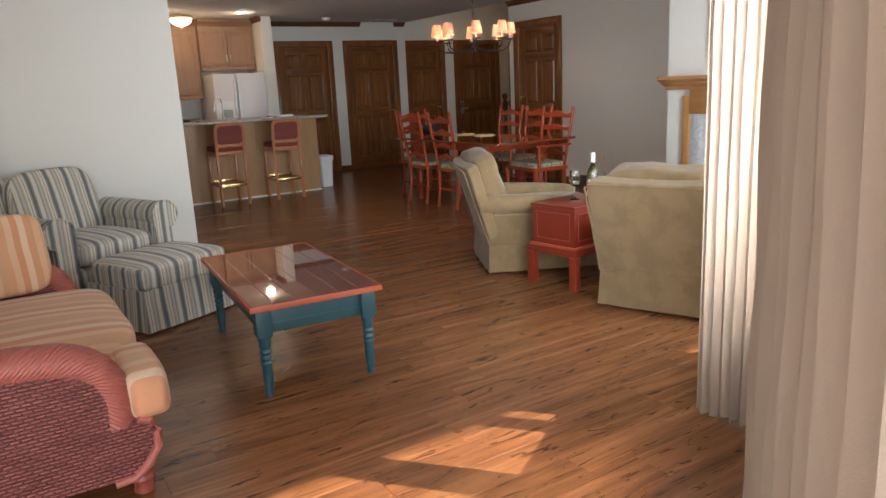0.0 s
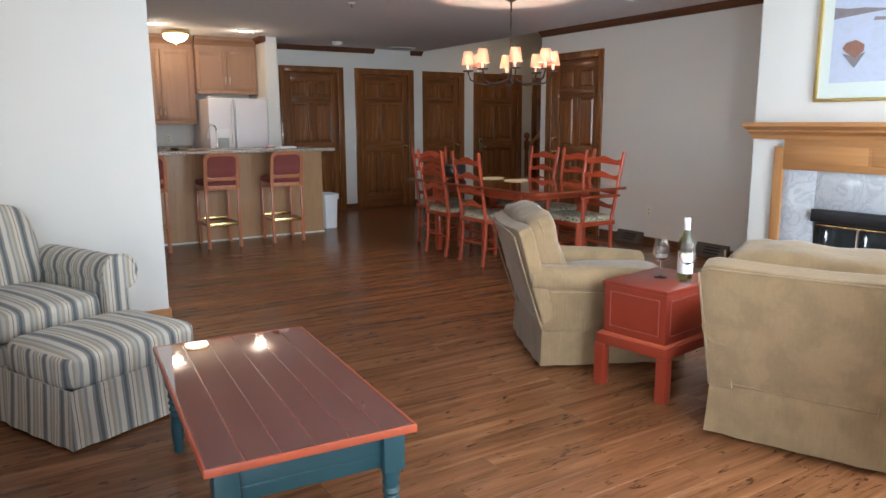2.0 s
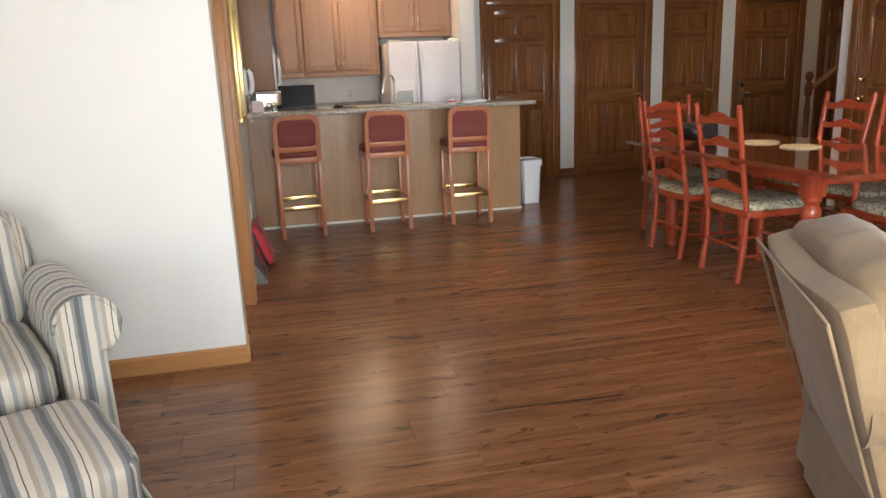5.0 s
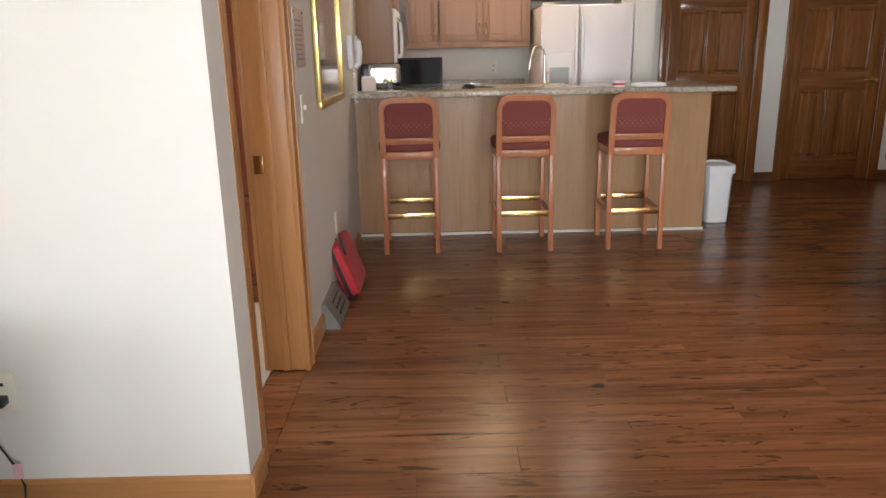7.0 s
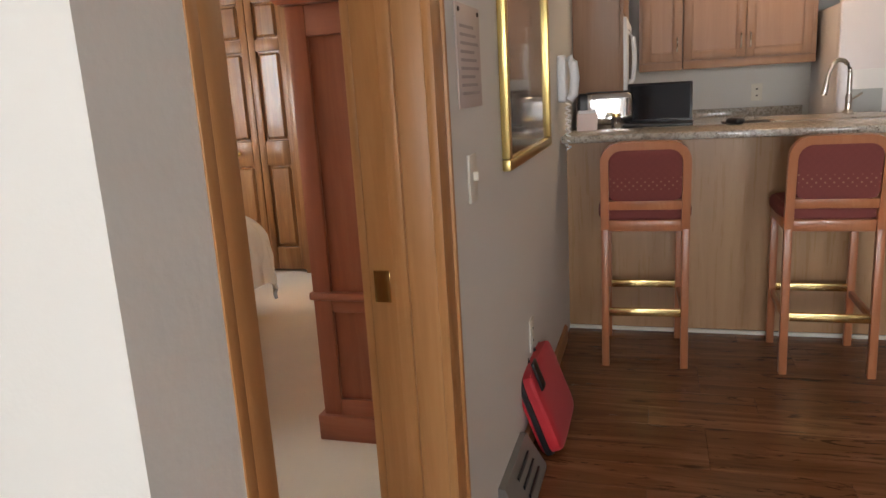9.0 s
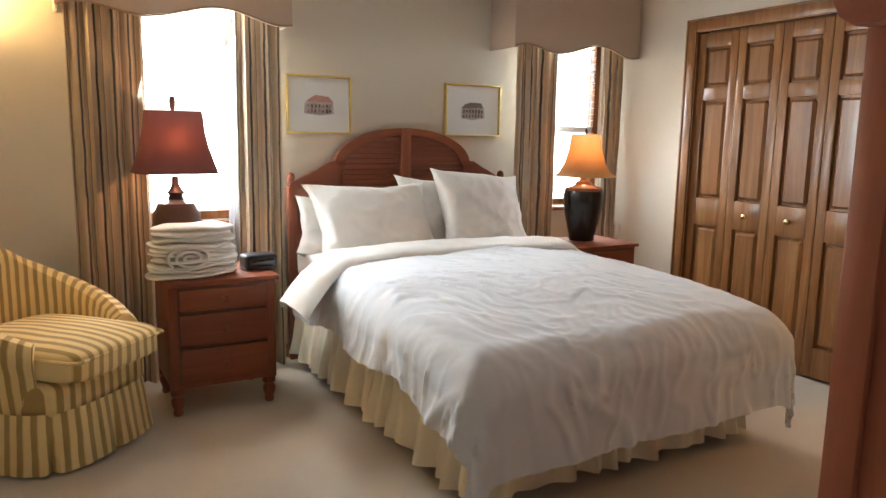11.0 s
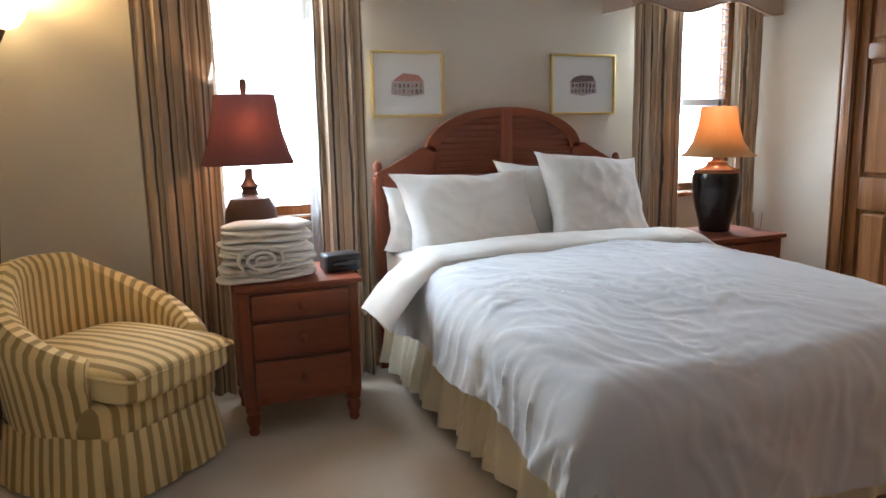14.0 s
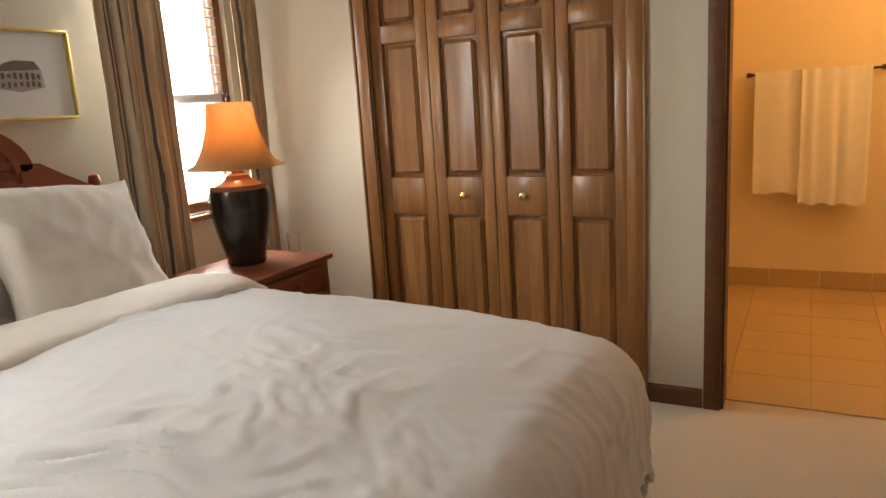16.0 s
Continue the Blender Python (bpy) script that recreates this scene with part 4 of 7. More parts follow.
def striped_chair():
    m = pose(0.17, 5.33, 0, 0, 0, 205)
    t = thing("armchair", "blue and cream striped roll-arm armchair with a matching ottoman", "armchair", m)
    part("skirt", stripe_uv(skirt(-0.405, 0.405, -0.40, 0.375, 0.012, 0.21, 0.012)), STRU, t)
    part("seat_frame", stripe_uv(soft(bmesh.new(), (0, -0.01, 0.24), (0.80, 0.76, 0.14), 10, 8)), STRU, t)
    bk = bmesh.new()
    lean = Matrix.Translation((0, -0.30, 0.22)) @ Matrix.Rotation(radians(16), 4, "X")
    soft(bk, (0, -0.02, 0.32), (0.72, 0.16, 0.68), 5, 12, 0.004, lean)
    soft(bk, (0, 0.09, 0.40), (0.60, 0.17, 0.52), 4, 12, 0.006, lean)
    part("backrest", stripe_uv(bk), STRU, t)
    part("seat_cushion", stripe_uv(soft(bmesh.new(), (0, 0.06, 0.385), (0.54, 0.66, 0.16), 7, 10, 0.003, crown=0.25)), STRU, t)
    for s in (-1, 1):
        ar = bmesh.new()
        soft(ar, (s * 0.345, 0.0, 0.36), (0.13, 0.68, 0.32), 10, 8)
        part("arm", stripe_uv(ar, "y"), STRU, t)
        rl = bmesh.new()
        tube(rl, [(s * 0.37, -0.30, 0.545), (s * 0.37, 0.0, 0.545), (s * 0.37, 0.34, 0.54)], 0.095, 18)
        part("arm_roll", stripe_uv(rl, "y"), STRU, t)
        arch = [(s * 0.29, 0.10), (s * 0.29, 0.44)] + [(s * 0.37 - s * 0.097 * math.cos(a), 0.545 + 0.097 * math.sin(a)) for a in [math.pi * (k / 9) for k in range(0, 13)]] + [(s * 0.405, 0.46), (s * 0.408, 0.10)]
        part("arm_front", extrude_profile(bmesh.new(), arch, 0.022, "y", 0.336), STRX, t, smooth=False)
        part("arm_piping", tube(bmesh.new(), [(a, 0.358, c) for a, c in arch], 0.008, 8), STRX, t)
    o = thing("ottoman", "blue and cream striped ottoman with a pleated skirt", "ottoman", pose(0.50, 4.65, 0, 0, 0, 25))
    part("cushion", stripe_uv(soft(bmesh.new(), (0, 0, 0.31), (0.65, 0.55, 0.165), 7, 12, 0.003, crown=0.3)), STRU, o)
    part("cushion_piping", band([(-0.325 + 0.03, -0.276, 0.236), (0.295, -0.276, 0.236), (0.326, -0.25, 0.236), (0.326, 0.25, 0.236), (0.295, 0.276, 0.236), (-0.295, 0.276, 0.236), (-0.326, 0.25, 0.236), (-0.326, -0.25, 0.236)], 0.007), STRX, o)
    part("skirt", stripe_uv(skirt(-0.332, 0.332, -0.282, 0.282, 0.012, 0.255, 0.03)), STRU, o)


striped_chair()

# rattan sofa
S0 = pose(-0.43, 3.10, 0)
t = thing("rattan_sofa", "red woven rattan sofa with peach striped cushions", "sofa", S0)
part("seat_base", soft(bmesh.new(), (0.0, 0, 0.22), (0.90, 1.48, 0.20), 12, 8), RATTAN, t)
part("backrest", soft(bmesh.new(), (-0.43, 0, 0.50), (0.14, 1.44, 0.62), 8, 10), RATTAN, t)
for s in (-1, 1):
    out = [(-0.50, 0.18), (0.33, 0.15), (0.385, 0.18), (0.43, 0.24), (0.435, 0.31), (0.40, 0.335), (0.33, 0.33), (0.33, 0.42), (0.29, 0.50), (0.21, 0.545), (-0.5, 0.60)]
    ab = extrude_profile(bmesh.new(), out, 0.13, "y", s * 0.71 - 0.065)
    part("arm", ab, RATTAN, t)
    path = [(0.335, 0.325), (0.34, 0.40), (0.33, 0.45), (0.305, 0.50), (0.265, 0.535), (0.21, 0.558), (0.10, 0.572), (-0.1, 0.588), (-0.3, 0.60), (-0.5, 0.612)]
    core = tube(bmesh.new(), [(xa, s * 0.71, za) for xa, za in path], 0.052, 14)
    for v in core.verts:
        v.co.y = s * 0.71 + (v.co.y - s * 0.71) * 1.35
    part("arm_rim", core, RIM, t, "thick rolled rattan rim")
    for k in range(20):
        strand, pts, run = bmesh.new(), [], 0.0
        for (xa, za), (xb, zb) in zip(path, path[1:]):
            ln = math.hypot(xb - xa, zb - za)
            nn = max(2, int(ln / 0.012))
            for i in range(nn):
                u = i / nn
                a = (run + ln * u) * 22 + k * 2 * math.pi / 20
                dx, dz = (xb - xa) / ln, (zb - za) / ln
                off = 0.050 * math.cos(a)
                pts.append((xa + (xb - xa) * u - dz * off, s * 0.71 + 0.067 * math.sin(a), za + (zb - za) * u + dx * off))
            run += ln
        tube(strand, pts, 0.0085, 6)
        part("braid_strand", strand, RIM, t)
    lo = bmesh.new()
    arc = [(0.39, 0.343), (0.425, 0.33), (0.442, 0.29), (0.438, 0.235), (0.40, 0.182), (0.36, 0.150), (0.30, 0.146)]
    tube(lo, [(xa, s * 0.71 + s * 0.065, za) for xa, za in arc], 0.014, 8)
    part("arm_front_cord", lo, RIM, t, "beaded rattan cord")
    for x in (-0.42, 0.40):
        part("foot", lathe(bmesh.new(), [(0.02, 0), (0.034, 0.01), (0.03, 0.04), (0.042, 0.06), (0.036, 0.075), (0.048, 0.10), (0.04, 0.115), (0.052, 0.14), (0.052, 0.17)], (x, s * 0.60, 0), 16), CORD, t)
for s in (-1, 1):
    sc = bmesh.new()
    if s > 0:
        soft(sc, (0.07, 0.115, 0.40), (0.86, 0.99, 0.18), 6, 14, 0.004, crown=0.2)
    else:
        soft(sc, (0.02, -0.505, 0.40), (0.80, 0.24, 0.17), 6, 10, 0.003)
        soft(sc, (0.435, -0.59, 0.405), (0.14, 0.42, 0.165), 4, 10, 0.003)
    part("seat_cushion", sc, ORSTR, t, "peach striped box cushion")
    part("back_cushion", soft(bmesh.new(), (-0.27, s * 0.32, 0.66), (0.2, 0.63, 0.40), 4, 10, 0.006), ORSTR, t, "peach striped back cushion")
p = part("throw_pillow", soft(bmesh.new(), (0, 0, 0), (0.38, 0.12, 0.36), 5, 10, 0.005), ORSTRX, None)
p.matrix_world = pose(-0.33, 3.76, 0.655, -12, 0, 14)
tagged(p, "square peach striped pillow against the sofa arm", "pillow")

# ---- fireplace ----

def marble_material(name, base, vein, scale=5.0):
    m, nt, b = nodes_of(name)
    v = coords(nt)
    n = noise_tex(nt, v, scale, 7, 0.65, 1.8)
    r = ramp(nt, ((0.0, vein), (0.42, base), (0.5, tint(vein, 1.25)), (0.56, base), (1.0, tint(base, 1.08))))
    nt.links.new(n, r.inputs[0])
    nt.links.new(r.outputs[0], b.inputs["Base Color"])
    b.inputs["Roughness"].default_value = 0.15
    return m


MARBLE = marble_material("grey_marble", (0.55, 0.56, 0.58), (0.33, 0.35, 0.38))
t = thing("fireplace", "oak mantelpiece fireplace with grey marble surround and glass doors", "fireplace", kind="")
XF = 4.66
for a, c in ((4.0, 4.07), (2.33, 2.40)):
    part("pilaster", box(XF - 0.03, XF - 0.001, a, c, 0, 1.14, 0.004), OAK, t)
part("frieze", box(XF - 0.034, XF - 0.001, 2.40, 4.0, 0.99, 1.20, 0.004), OAKY, t)
for a, c in ((2.46, 2.94), (2.97, 3.42), (3.45, 3.94)):
    part("frieze_panel", box(XF - 0.039, XF - 0.034, a, c, 1.035, 1.145, 0.002), OAKY, t)
mb = extrude_profile(bmesh.new(), [(XF, 1.19), (XF - 0.04, 1.19), (XF - 0.05, 1.215), (XF - 0.10, 1.24), (XF - 0.10, 1.25), (XF - 0.13, 1.26), (XF - 0.15, 1.275), (XF - 0.15, 1.30), (XF, 1.30)], 2.06, "y", 2.18)
part("mantel_shelf", mb, OAKY, t)
for q in ((3.77, 4.0, 0.0, 0.99), (2.4, 2.63, 0.0, 0.99), (2.63, 3.77, 0.75, 0.99)):
    part("marble_slab", box(XF - 0.016, XF - 0.001, q[0], q[1], q[2], q[3], 0.002), MARBLE, t)
part("hood", box(XF - 0.05, XF - 0.001, 2.63, 3.77, 0.665, 0.75, 0.006), BLACK, t, "black metal hood")
part("firebox", box(XF - 0.012, XF - 0.001, 2.64, 3.76, 0.02, 0.66), BLACK, t)
part("brass_rail", box(XF - 0.036, XF - 0.013, 2.66, 3.74, 0.64, 0.652, 0.003), BRASS, t)
DARKGLASS = plain("dark_fire_glass", (0.012, 0.016, 0.018), 0.06, vary=0.2)
for i in range(4):
    a = 2.66 + i * 0.27
    part("glass_door", box(XF - 0.03, XF - 0.02, a + 0.008, a + 0.262, 0.05, 0.635, 0.003), DARKGLASS, t)
    part("door_edge", box(XF - 0.034, XF - 0.019, a - 0.004, a + 0.007, 0.05, 0.638, 0.002), NICKEL, t)

# picture above the mantel
GOLD = plain("gold_frame", (0.70, 0.53, 0.20), 0.3, 0.9, 0.15, 14)
MAT = plain("pale_picture_mat", (0.66, 0.72, 0.68), 0.7, vary=0.02)


def framed(name, m, w, h, rim, mat_w, art, label, category="picture", mat_material=MAT, frame_mat=GOLD):
    """A framed picture in the local xz plane that faces -y; art is a list of (material, outline)."""
    t = thing(name, label, category, m)
    f = bmesh.new()
    for q in ((-w / 2, w / 2, 0, rim), (-w / 2, w / 2, h - rim, h), (-w / 2, -w / 2 + rim, rim, h - rim), (w / 2 - rim, w / 2, rim, h - rim)):
        bx(f, q[0], q[1], -0.028, -0.002, q[2], q[3], 0.005)
    part("picture_frame", f, frame_mat, t)
    part("mat_board", box(-w / 2 + rim - 0.002, w / 2 - rim + 0.002, -0.012, -0.003, rim - 0.002, h - rim + 0.002), mat_material, t)
    for i, (name2, material, pts) in enumerate(art):
        part(name2, extrude_profile(bmesh.new(), pts, 0.0006 + 0.0004 * i, "y", -0.0134 - 0.0008 * i), material, t, smooth=False)
    return t


SKYW = marble_material("pale_blue_wash", (0.50, 0.55, 0.66), (0.42, 0.46, 0.58), 4)
INK = plain("grey_brown_wash", (0.24, 0.21, 0.22), 0.7, vary=0.35, scale=25)
INK2 = plain("red_brown_wash", (0.28, 0.14, 0.10), 0.7, vary=0.3, scale=25)
PALEW = plain("pale_wash", (0.62, 0.64, 0.70), 0.7, vary=0.08, scale=18)
art = [("painted_water", SKYW, [(-0.40, 0.115), (0.40, 0.115), (0.40, 0.72), (-0.40, 0.72)]),
       ("far_shore", INK, [(-0.40, 0.50), (-0.22, 0.515), (-0.08, 0.522), (-0.08, 0.53), (-0.22, 0.55), (-0.32, 0.555), (-0.40, 0.57)]),
       ("painted_shore", PALEW, [(0.05, 0.50), (0.20, 0.47), (0.40, 0.50), (0.40, 0.66), (0.30, 0.62), (0.18, 0.56)]),
       ("painted_barn", INK, [(-0.02, 0.52), (0.10, 0.50), (0.14, 0.56), (0.13, 0.64), (0.08, 0.68), (0.0, 0.62), (-0.03, 0.56)]),
       ("painted_house", INK2, [(0.13, 0.57), (0.20, 0.58), (0.30, 0.64), (0.28, 0.70), (0.17, 0.70), (0.13, 0.64)]),
       ("painted_reflection", INK, [(0.0, 0.42), (0.06, 0.34), (0.14, 0.30), (0.24, 0.33), (0.32, 0.37), (0.26, 0.43), (0.14, 0.46), (0.04, 0.46)]),
       ("boat_reflection", INK, [(-0.33, 0.29), (-0.25, 0.20), (-0.19, 0.29), (-0.25, 0.27)]),
       ("painted_boat", INK2, [(-0.33, 0.32), (-0.30, 0.29), (-0.25, 0.26), (-0.20, 0.30), (-0.20, 0.335), (-0.25, 0.365), (-0.31, 0.35)]),
       ("small_boat", INK, [(-0.16, 0.47), (-0.08, 0.465), (-0.07, 0.48), (-0.15, 0.49)])]
framed("harbour_picture", pose(XF - 0.001, 3.345, 1.425, 0, 0, -90) , 0.98, 0.84, 0.022, 0.09, art, "large gold-framed watercolour of boats and barns on water")

# heating grilles and outlets along the walls
GREY = plain("grey_register_paint", (0.20, 0.185, 0.17), 0.5, vary=0.15, scale=12)


UMBER = plain("brown_register_paint", (0.085, 0.068, 0.055), 0.5, vary=0.2, scale=12)


def register(m, label, paint, group="floor registers"):
    t = thing("wall_register", label, "register", m, group)
    part("body", extrude_profile(bmesh.new(), [(0, 0.0), (-0.085, 0.0), (-0.085, 0.015), (-0.02, 0.125), (0, 0.125)], 0.36, "x", -0.18), paint, t, smooth=False)
    for i in range(3):
        part("slot", box(-0.07, 0.10, -0.076 + i * 0.017, -0.070 + i * 0.017, 0.036 + i * 0.026, 0.050 + i * 0.026), BLACK, t)
    return t


register(pose(6.05, 6.62, 0, 0, 0, -90), "dark brown slanted metal baseboard register", UMBER)
register(pose(6.05, 5.55, 0, 0, 0, -90), "dark brown slanted metal baseboard register", UMBER)
register(pose(1.065, 7.62, 0, 0, 0, 90), "grey slanted metal baseboard register below the light switch", GREY)


def outlet(m, label, switch=False, cord=False):
    t = thing("wall_switch" if switch else "wall_outlet", label, "switch" if switch else "outlet", m)
    part("plate", box(-0.036, 0.036, -0.007, 0, -0.058, 0.058, 0.002), IVORY, t)
    if switch:
        part("toggle", box(-0.005, 0.005, -0.02, -0.007, -0.006, 0.016, 0.002), IVORY, t)
    else:
        for z in (-0.022, 0.022):
            part("socket", box(-0.014, 0.014, -0.009, -0.007, z - 0.014, z + 0.014, 0.001), IVORY, t)
            part("slots", box(-0.006, 0.006, -0.0097, -0.009, z - 0.005, z + 0.005), BLACK, t)
    return t


outlet(pose(0.395, 6.10, 0.37), "ivory double outlet with a black plug", False)
outlet(pose(6.05, 6.38, 0.36, 0, 0, -90), "ivory double outlet on the dining wall")
outlet(pose(1.065, 8.06, 0.38, 0, 0, 90), "ivory double outlet above the red case")
outlet(pose(1.065, 7.31, 1.05, 0, 0, 90), "ivory light switch by the bedroom door", True)
outlet(pose(2.16, 11.1, 1.12), "ivory outlet on the kitchen backsplash")
t = thing("power_cord", "thin black cord hanging from the outlet to the floor", "cord", pose(0, -0.03, 0))
part("plug", box(0.38, 0.41, 6.085, 6.121, 0.335, 0.362, 0.004), BLACK, t)
cb = bmesh.new()
tube(cb, [(0.395, 6.09, 0.345), (0.37, 6.08, 0.30), (0.375, 6.09, 0.22), (0.40, 6.10, 0.15), (0.42, 6.10, 0.08), (0.415, 6.09, 0.01), (0.36, 6.04, 0.006), (0.26, 5.95, 0.006), (0.2, 5.8, 0.006)], 0.0035, 6)
part("wire", cb, BLACK, t)
part("tag", box(0.405, 0.43, 6.084, 6.088, 0.115, 0.16), plain("pink_tag", (0.75, 0.45, 0.50), 0.6), t, "pale pink paper tag")

# drapes and sheer at the slanted window
DRAPE = translucent("beige_drape", (0.42, 0.30, 0.225), 0.08)
SHEER = translucent("white_sheer", (0.86, 0.88, 0.90), 0.6)
for x, w, lab, sd in ((-0.352, 0.20, "beige pleated floor-length drape beside a white sheer", 3), (-1.90, 1.22, "beige pleated floor-length drape at the slanted window", 8)):
    c = part("drape", curtain_mesh(w, 2.2, 5 if w < 0.5 else 17, 0.04, sd, 0.03), DRAPE, None)
    c.matrix_world = SL @ (pose(x, 0.07, 0.015, 0, 0, 5) if w > 0.5 else pose(x, 0.262, 0.015, 0, 0, 66))
    tagged(c, lab, "curtain", "living room drapes")
c = part("sheer_curtain", curtain_mesh(0.17, 2.17, 4, 0.02, 5, 0.0, thick=0.001), SHEER, None)
c.matrix_world = SL @ pose(-0.53, 0.075, 0.02, 0, 0, 62)
tagged(c, "thin white sheer curtain behind the drape", "curtain")
rd = thing("curtain_rod", "wooden curtain rod over the slanted window", "curtain rod", SL)
part("rod", tube(bmesh.new(), [(-2.25, 0.1, 2.22), (-0.2, 0.1, 2.22)], 0.014, 10), OAKX, rd)
for x in (-2.2, -0.25):
    part("bracket", box(x - 0.01, x + 0.01, 0.0, 0.1, 2.205, 2.222), OAKX, rd)

# ---- dining ----
t = thing("dining_table", "long red-stained dining table with a polished top and turned legs", "dining table", pose(4.365, 6.69, 0))
tp = box(-0.53, 0.53, -1.085, 1.085, 0.718, 0.742)
bmesh.ops.bevel(tp, geom=[e for e in tp.edges if abs(e.verts[0].co.z - e.verts[1].co.z) > 0.01], offset=0.05, segments=3, profile=0.5, affect="EDGES")
part("tabletop", tp, DINTOP, t, "polished dark red top")
for s in (-1, 1):
    part("apron", box(-0.36, 0.36, s * 0.70 - 0.012, s * 0.70 + 0.012, 0.63, 0.715, 0.003), REDX, t)
    part("apron", box(s * 0.37 - 0.012, s * 0.37 + 0.012, -0.70, 0.70, 0.63, 0.715, 0.003), REDY, t)
    for s2 in (-1, 1):
        at = (s * 0.35, s2 * 0.68, 0)
        lg = lathe(bmesh.new(), [(0.025, 0), (0.035, 0.02), (0.028, 0.05), (0.04, 0.08), (0.045, 0.2), (0.034, 0.34), (0.03, 0.37), (0.05, 0.39), (0.034, 0.42), (0.052, 0.45), (0.05, 0.5), (0.034, 0.53),
                                 (0.05, 0.55), (0.05, 0.57)], at, 18)
        bx(lg, at[0] - 0.048, at[0] + 0.048, at[1] - 0.048, at[1] + 0.048, 0.57, 0.715, 0.004)
        part("leg", lg, RED, t)
STRAW = cloth("woven_straw", (0.62, 0.50, 0.30), 0.9, 160, 0.15, 0.8, 0, 30)
for x, y in ((4.468, 7.056), (4.486, 6.693)):
    p = part("placemat", lathe(bmesh.new(), [(0.0, 0.001), (0.118, 0.0), (0.122, 0.006), (0.112, 0.010), (0, 0.008)], n=28), STRAW, None)
    p.location = (x, y, 0.742)
    tagged(p, "round woven straw placemat on the dining table", "placemat", "placemats on the table")
t = thing("shoulder_bag", "small black bag lying on the dining table", "bag", pose(4.15, 7.3, 0.742, 0, 0, 20))
part("bag_body", soft(bmesh.new(), (0, 0, 0.075), (0.30, 0.20, 0.15), 3.0, 10, 0.03), BLACK, t)
part("strap", tube(bmesh.new(), [(-0.11, 0.02, 0.12), (-0.06, 0.03, 0.19), (0.05, 0.03, 0.19), (0.11, 0.02, 0.11)], 0.006, 6), BLACK, t)


def wavy_slat(z, w, hgt, y, dip):
    pts = []
    for i in range(13):
        u = -1 + i / 6
        pts.append((u * w / 2, z + hgt / 2 + 0.014 * math.cos(u * math.pi * 1.5) - 0.01 * abs(u)))
    for i in range(12, -1, -1):
        u = -1 + i / 6
        pts.append((u * w / 2, z - hgt / 2 + 0.006 * math.cos(u * math.pi)))
    return extrude_profile(bmesh.new(), pts, 0.014, "y", y)


def dining_chair(arms=False):
    """A ladder-back chair that faces local +y."""
    hw = 0.22 if not arms else 0.26
    t = thing("dining_chair", "red-stained ladder-back dining chair with a floral seat" if not arms else "red-stained ladder-back armchair with a floral seat", "dining chair",
              pose(0, 0, 0), "chairs round the dining table")
    lean = lambda z: -0.20 - max(0.0, z - 0.42) * 0.17
    top = 1.02
    for s in (-1, 1):
        pb = bmesh.new()
        tube(pb, [(s * hw * 0.86, -0.235, 0.0), (s * hw * 0.86, -0.205, 0.2), (s * hw * 0.88, lean(0.42), 0.42), (s * hw * 0.92, lean(0.7), 0.7), (s * hw * 0.98, lean(top), top)], 0.019, 10, 0.016)
        lathe(pb, [(0.012, 0), (0.017, 0.01), (0.012, 0.025), (0, 0.03)], (s * hw * 0.98, lean(top), top - 0.004), 10)
        part("back_post", pb, RED, t)
        lg = lathe(bmesh.new(), [(0.013, 0), (0.018, 0.015), (0.014, 0.03), (0.018, 0.06), (0.022, 0.25), (0.024, 0.36), (0.024, 0.42)], (s * hw, 0.20, 0), 12)
        part("front_leg", lg, RED, t)
        part("side_stretcher", tube(bmesh.new(), [(s * hw * 0.87, -0.21, 0.16), (s * hw, 0.2, 0.16)], 0.010, 8), REDY, t)
        if arms:
            part("arm_post", lathe(bmesh.new(), [(0.016, 0.42), (0.022, 0.45), (0.014, 0.5), (0.024, 0.56), (0.014, 0.6), (0.018, 0.64)], (s * hw, 0.15, 0), 12), RED, t)
            part("arm", soft(bmesh.new(), (s * hw * 0.98, -0.04, 0.655), (0.05, 0.46, 0.03), 5, 6), REDY, t)
    part("front_stretcher", tube(bmesh.new(), [(-hw, 0.2, 0.20), (hw, 0.2, 0.20)], 0.012, 8), REDX, t)
    part("back_stretcher", tube(bmesh.new(), [(-hw * 0.86, -0.21, 0.20), (hw * 0.86, -0.21, 0.20)], 0.010, 8), REDX, t)
    part("seat_rail", box(-hw - 0.01, hw + 0.01, -0.215, 0.215, 0.395, 0.435, 0.006), REDX, t)
    part("seat", soft(bmesh.new(), (0, 0.0, 0.45), (hw * 2, 0.43, 0.07), 5, 8, 0.003, crown=0.3), FLORAL, t, "floral upholstered seat")
    for i, z in enumerate((0.56, 0.69, 0.82, 0.955)):
        part("slat", wavy_slat(z, hw * 1.86, 0.052 if i < 3 else 0.06, lean(z) - 0.005, 0.01), REDX, t)
    return t


ch = dining_chair()
ch.matrix_basis = pose(4.10, 7.20, 0, 0, 0, -90)
copy_thing(ch, pose(4.11, 6.58, 0, 0, 0, -91))
copy_thing(ch, pose(4.93, 7.14, 0, 0, 0, 90))
copy_thing(ch, pose(4.93, 6.60, 0, 0, 0, 92))
copy_thing(ch, pose(4.30, 7.72, 0, 0, 0, 180))
ac = dining_chair(True)
ac.matrix_basis = pose(4.66, 6.0, 0, 0, 0, 86)

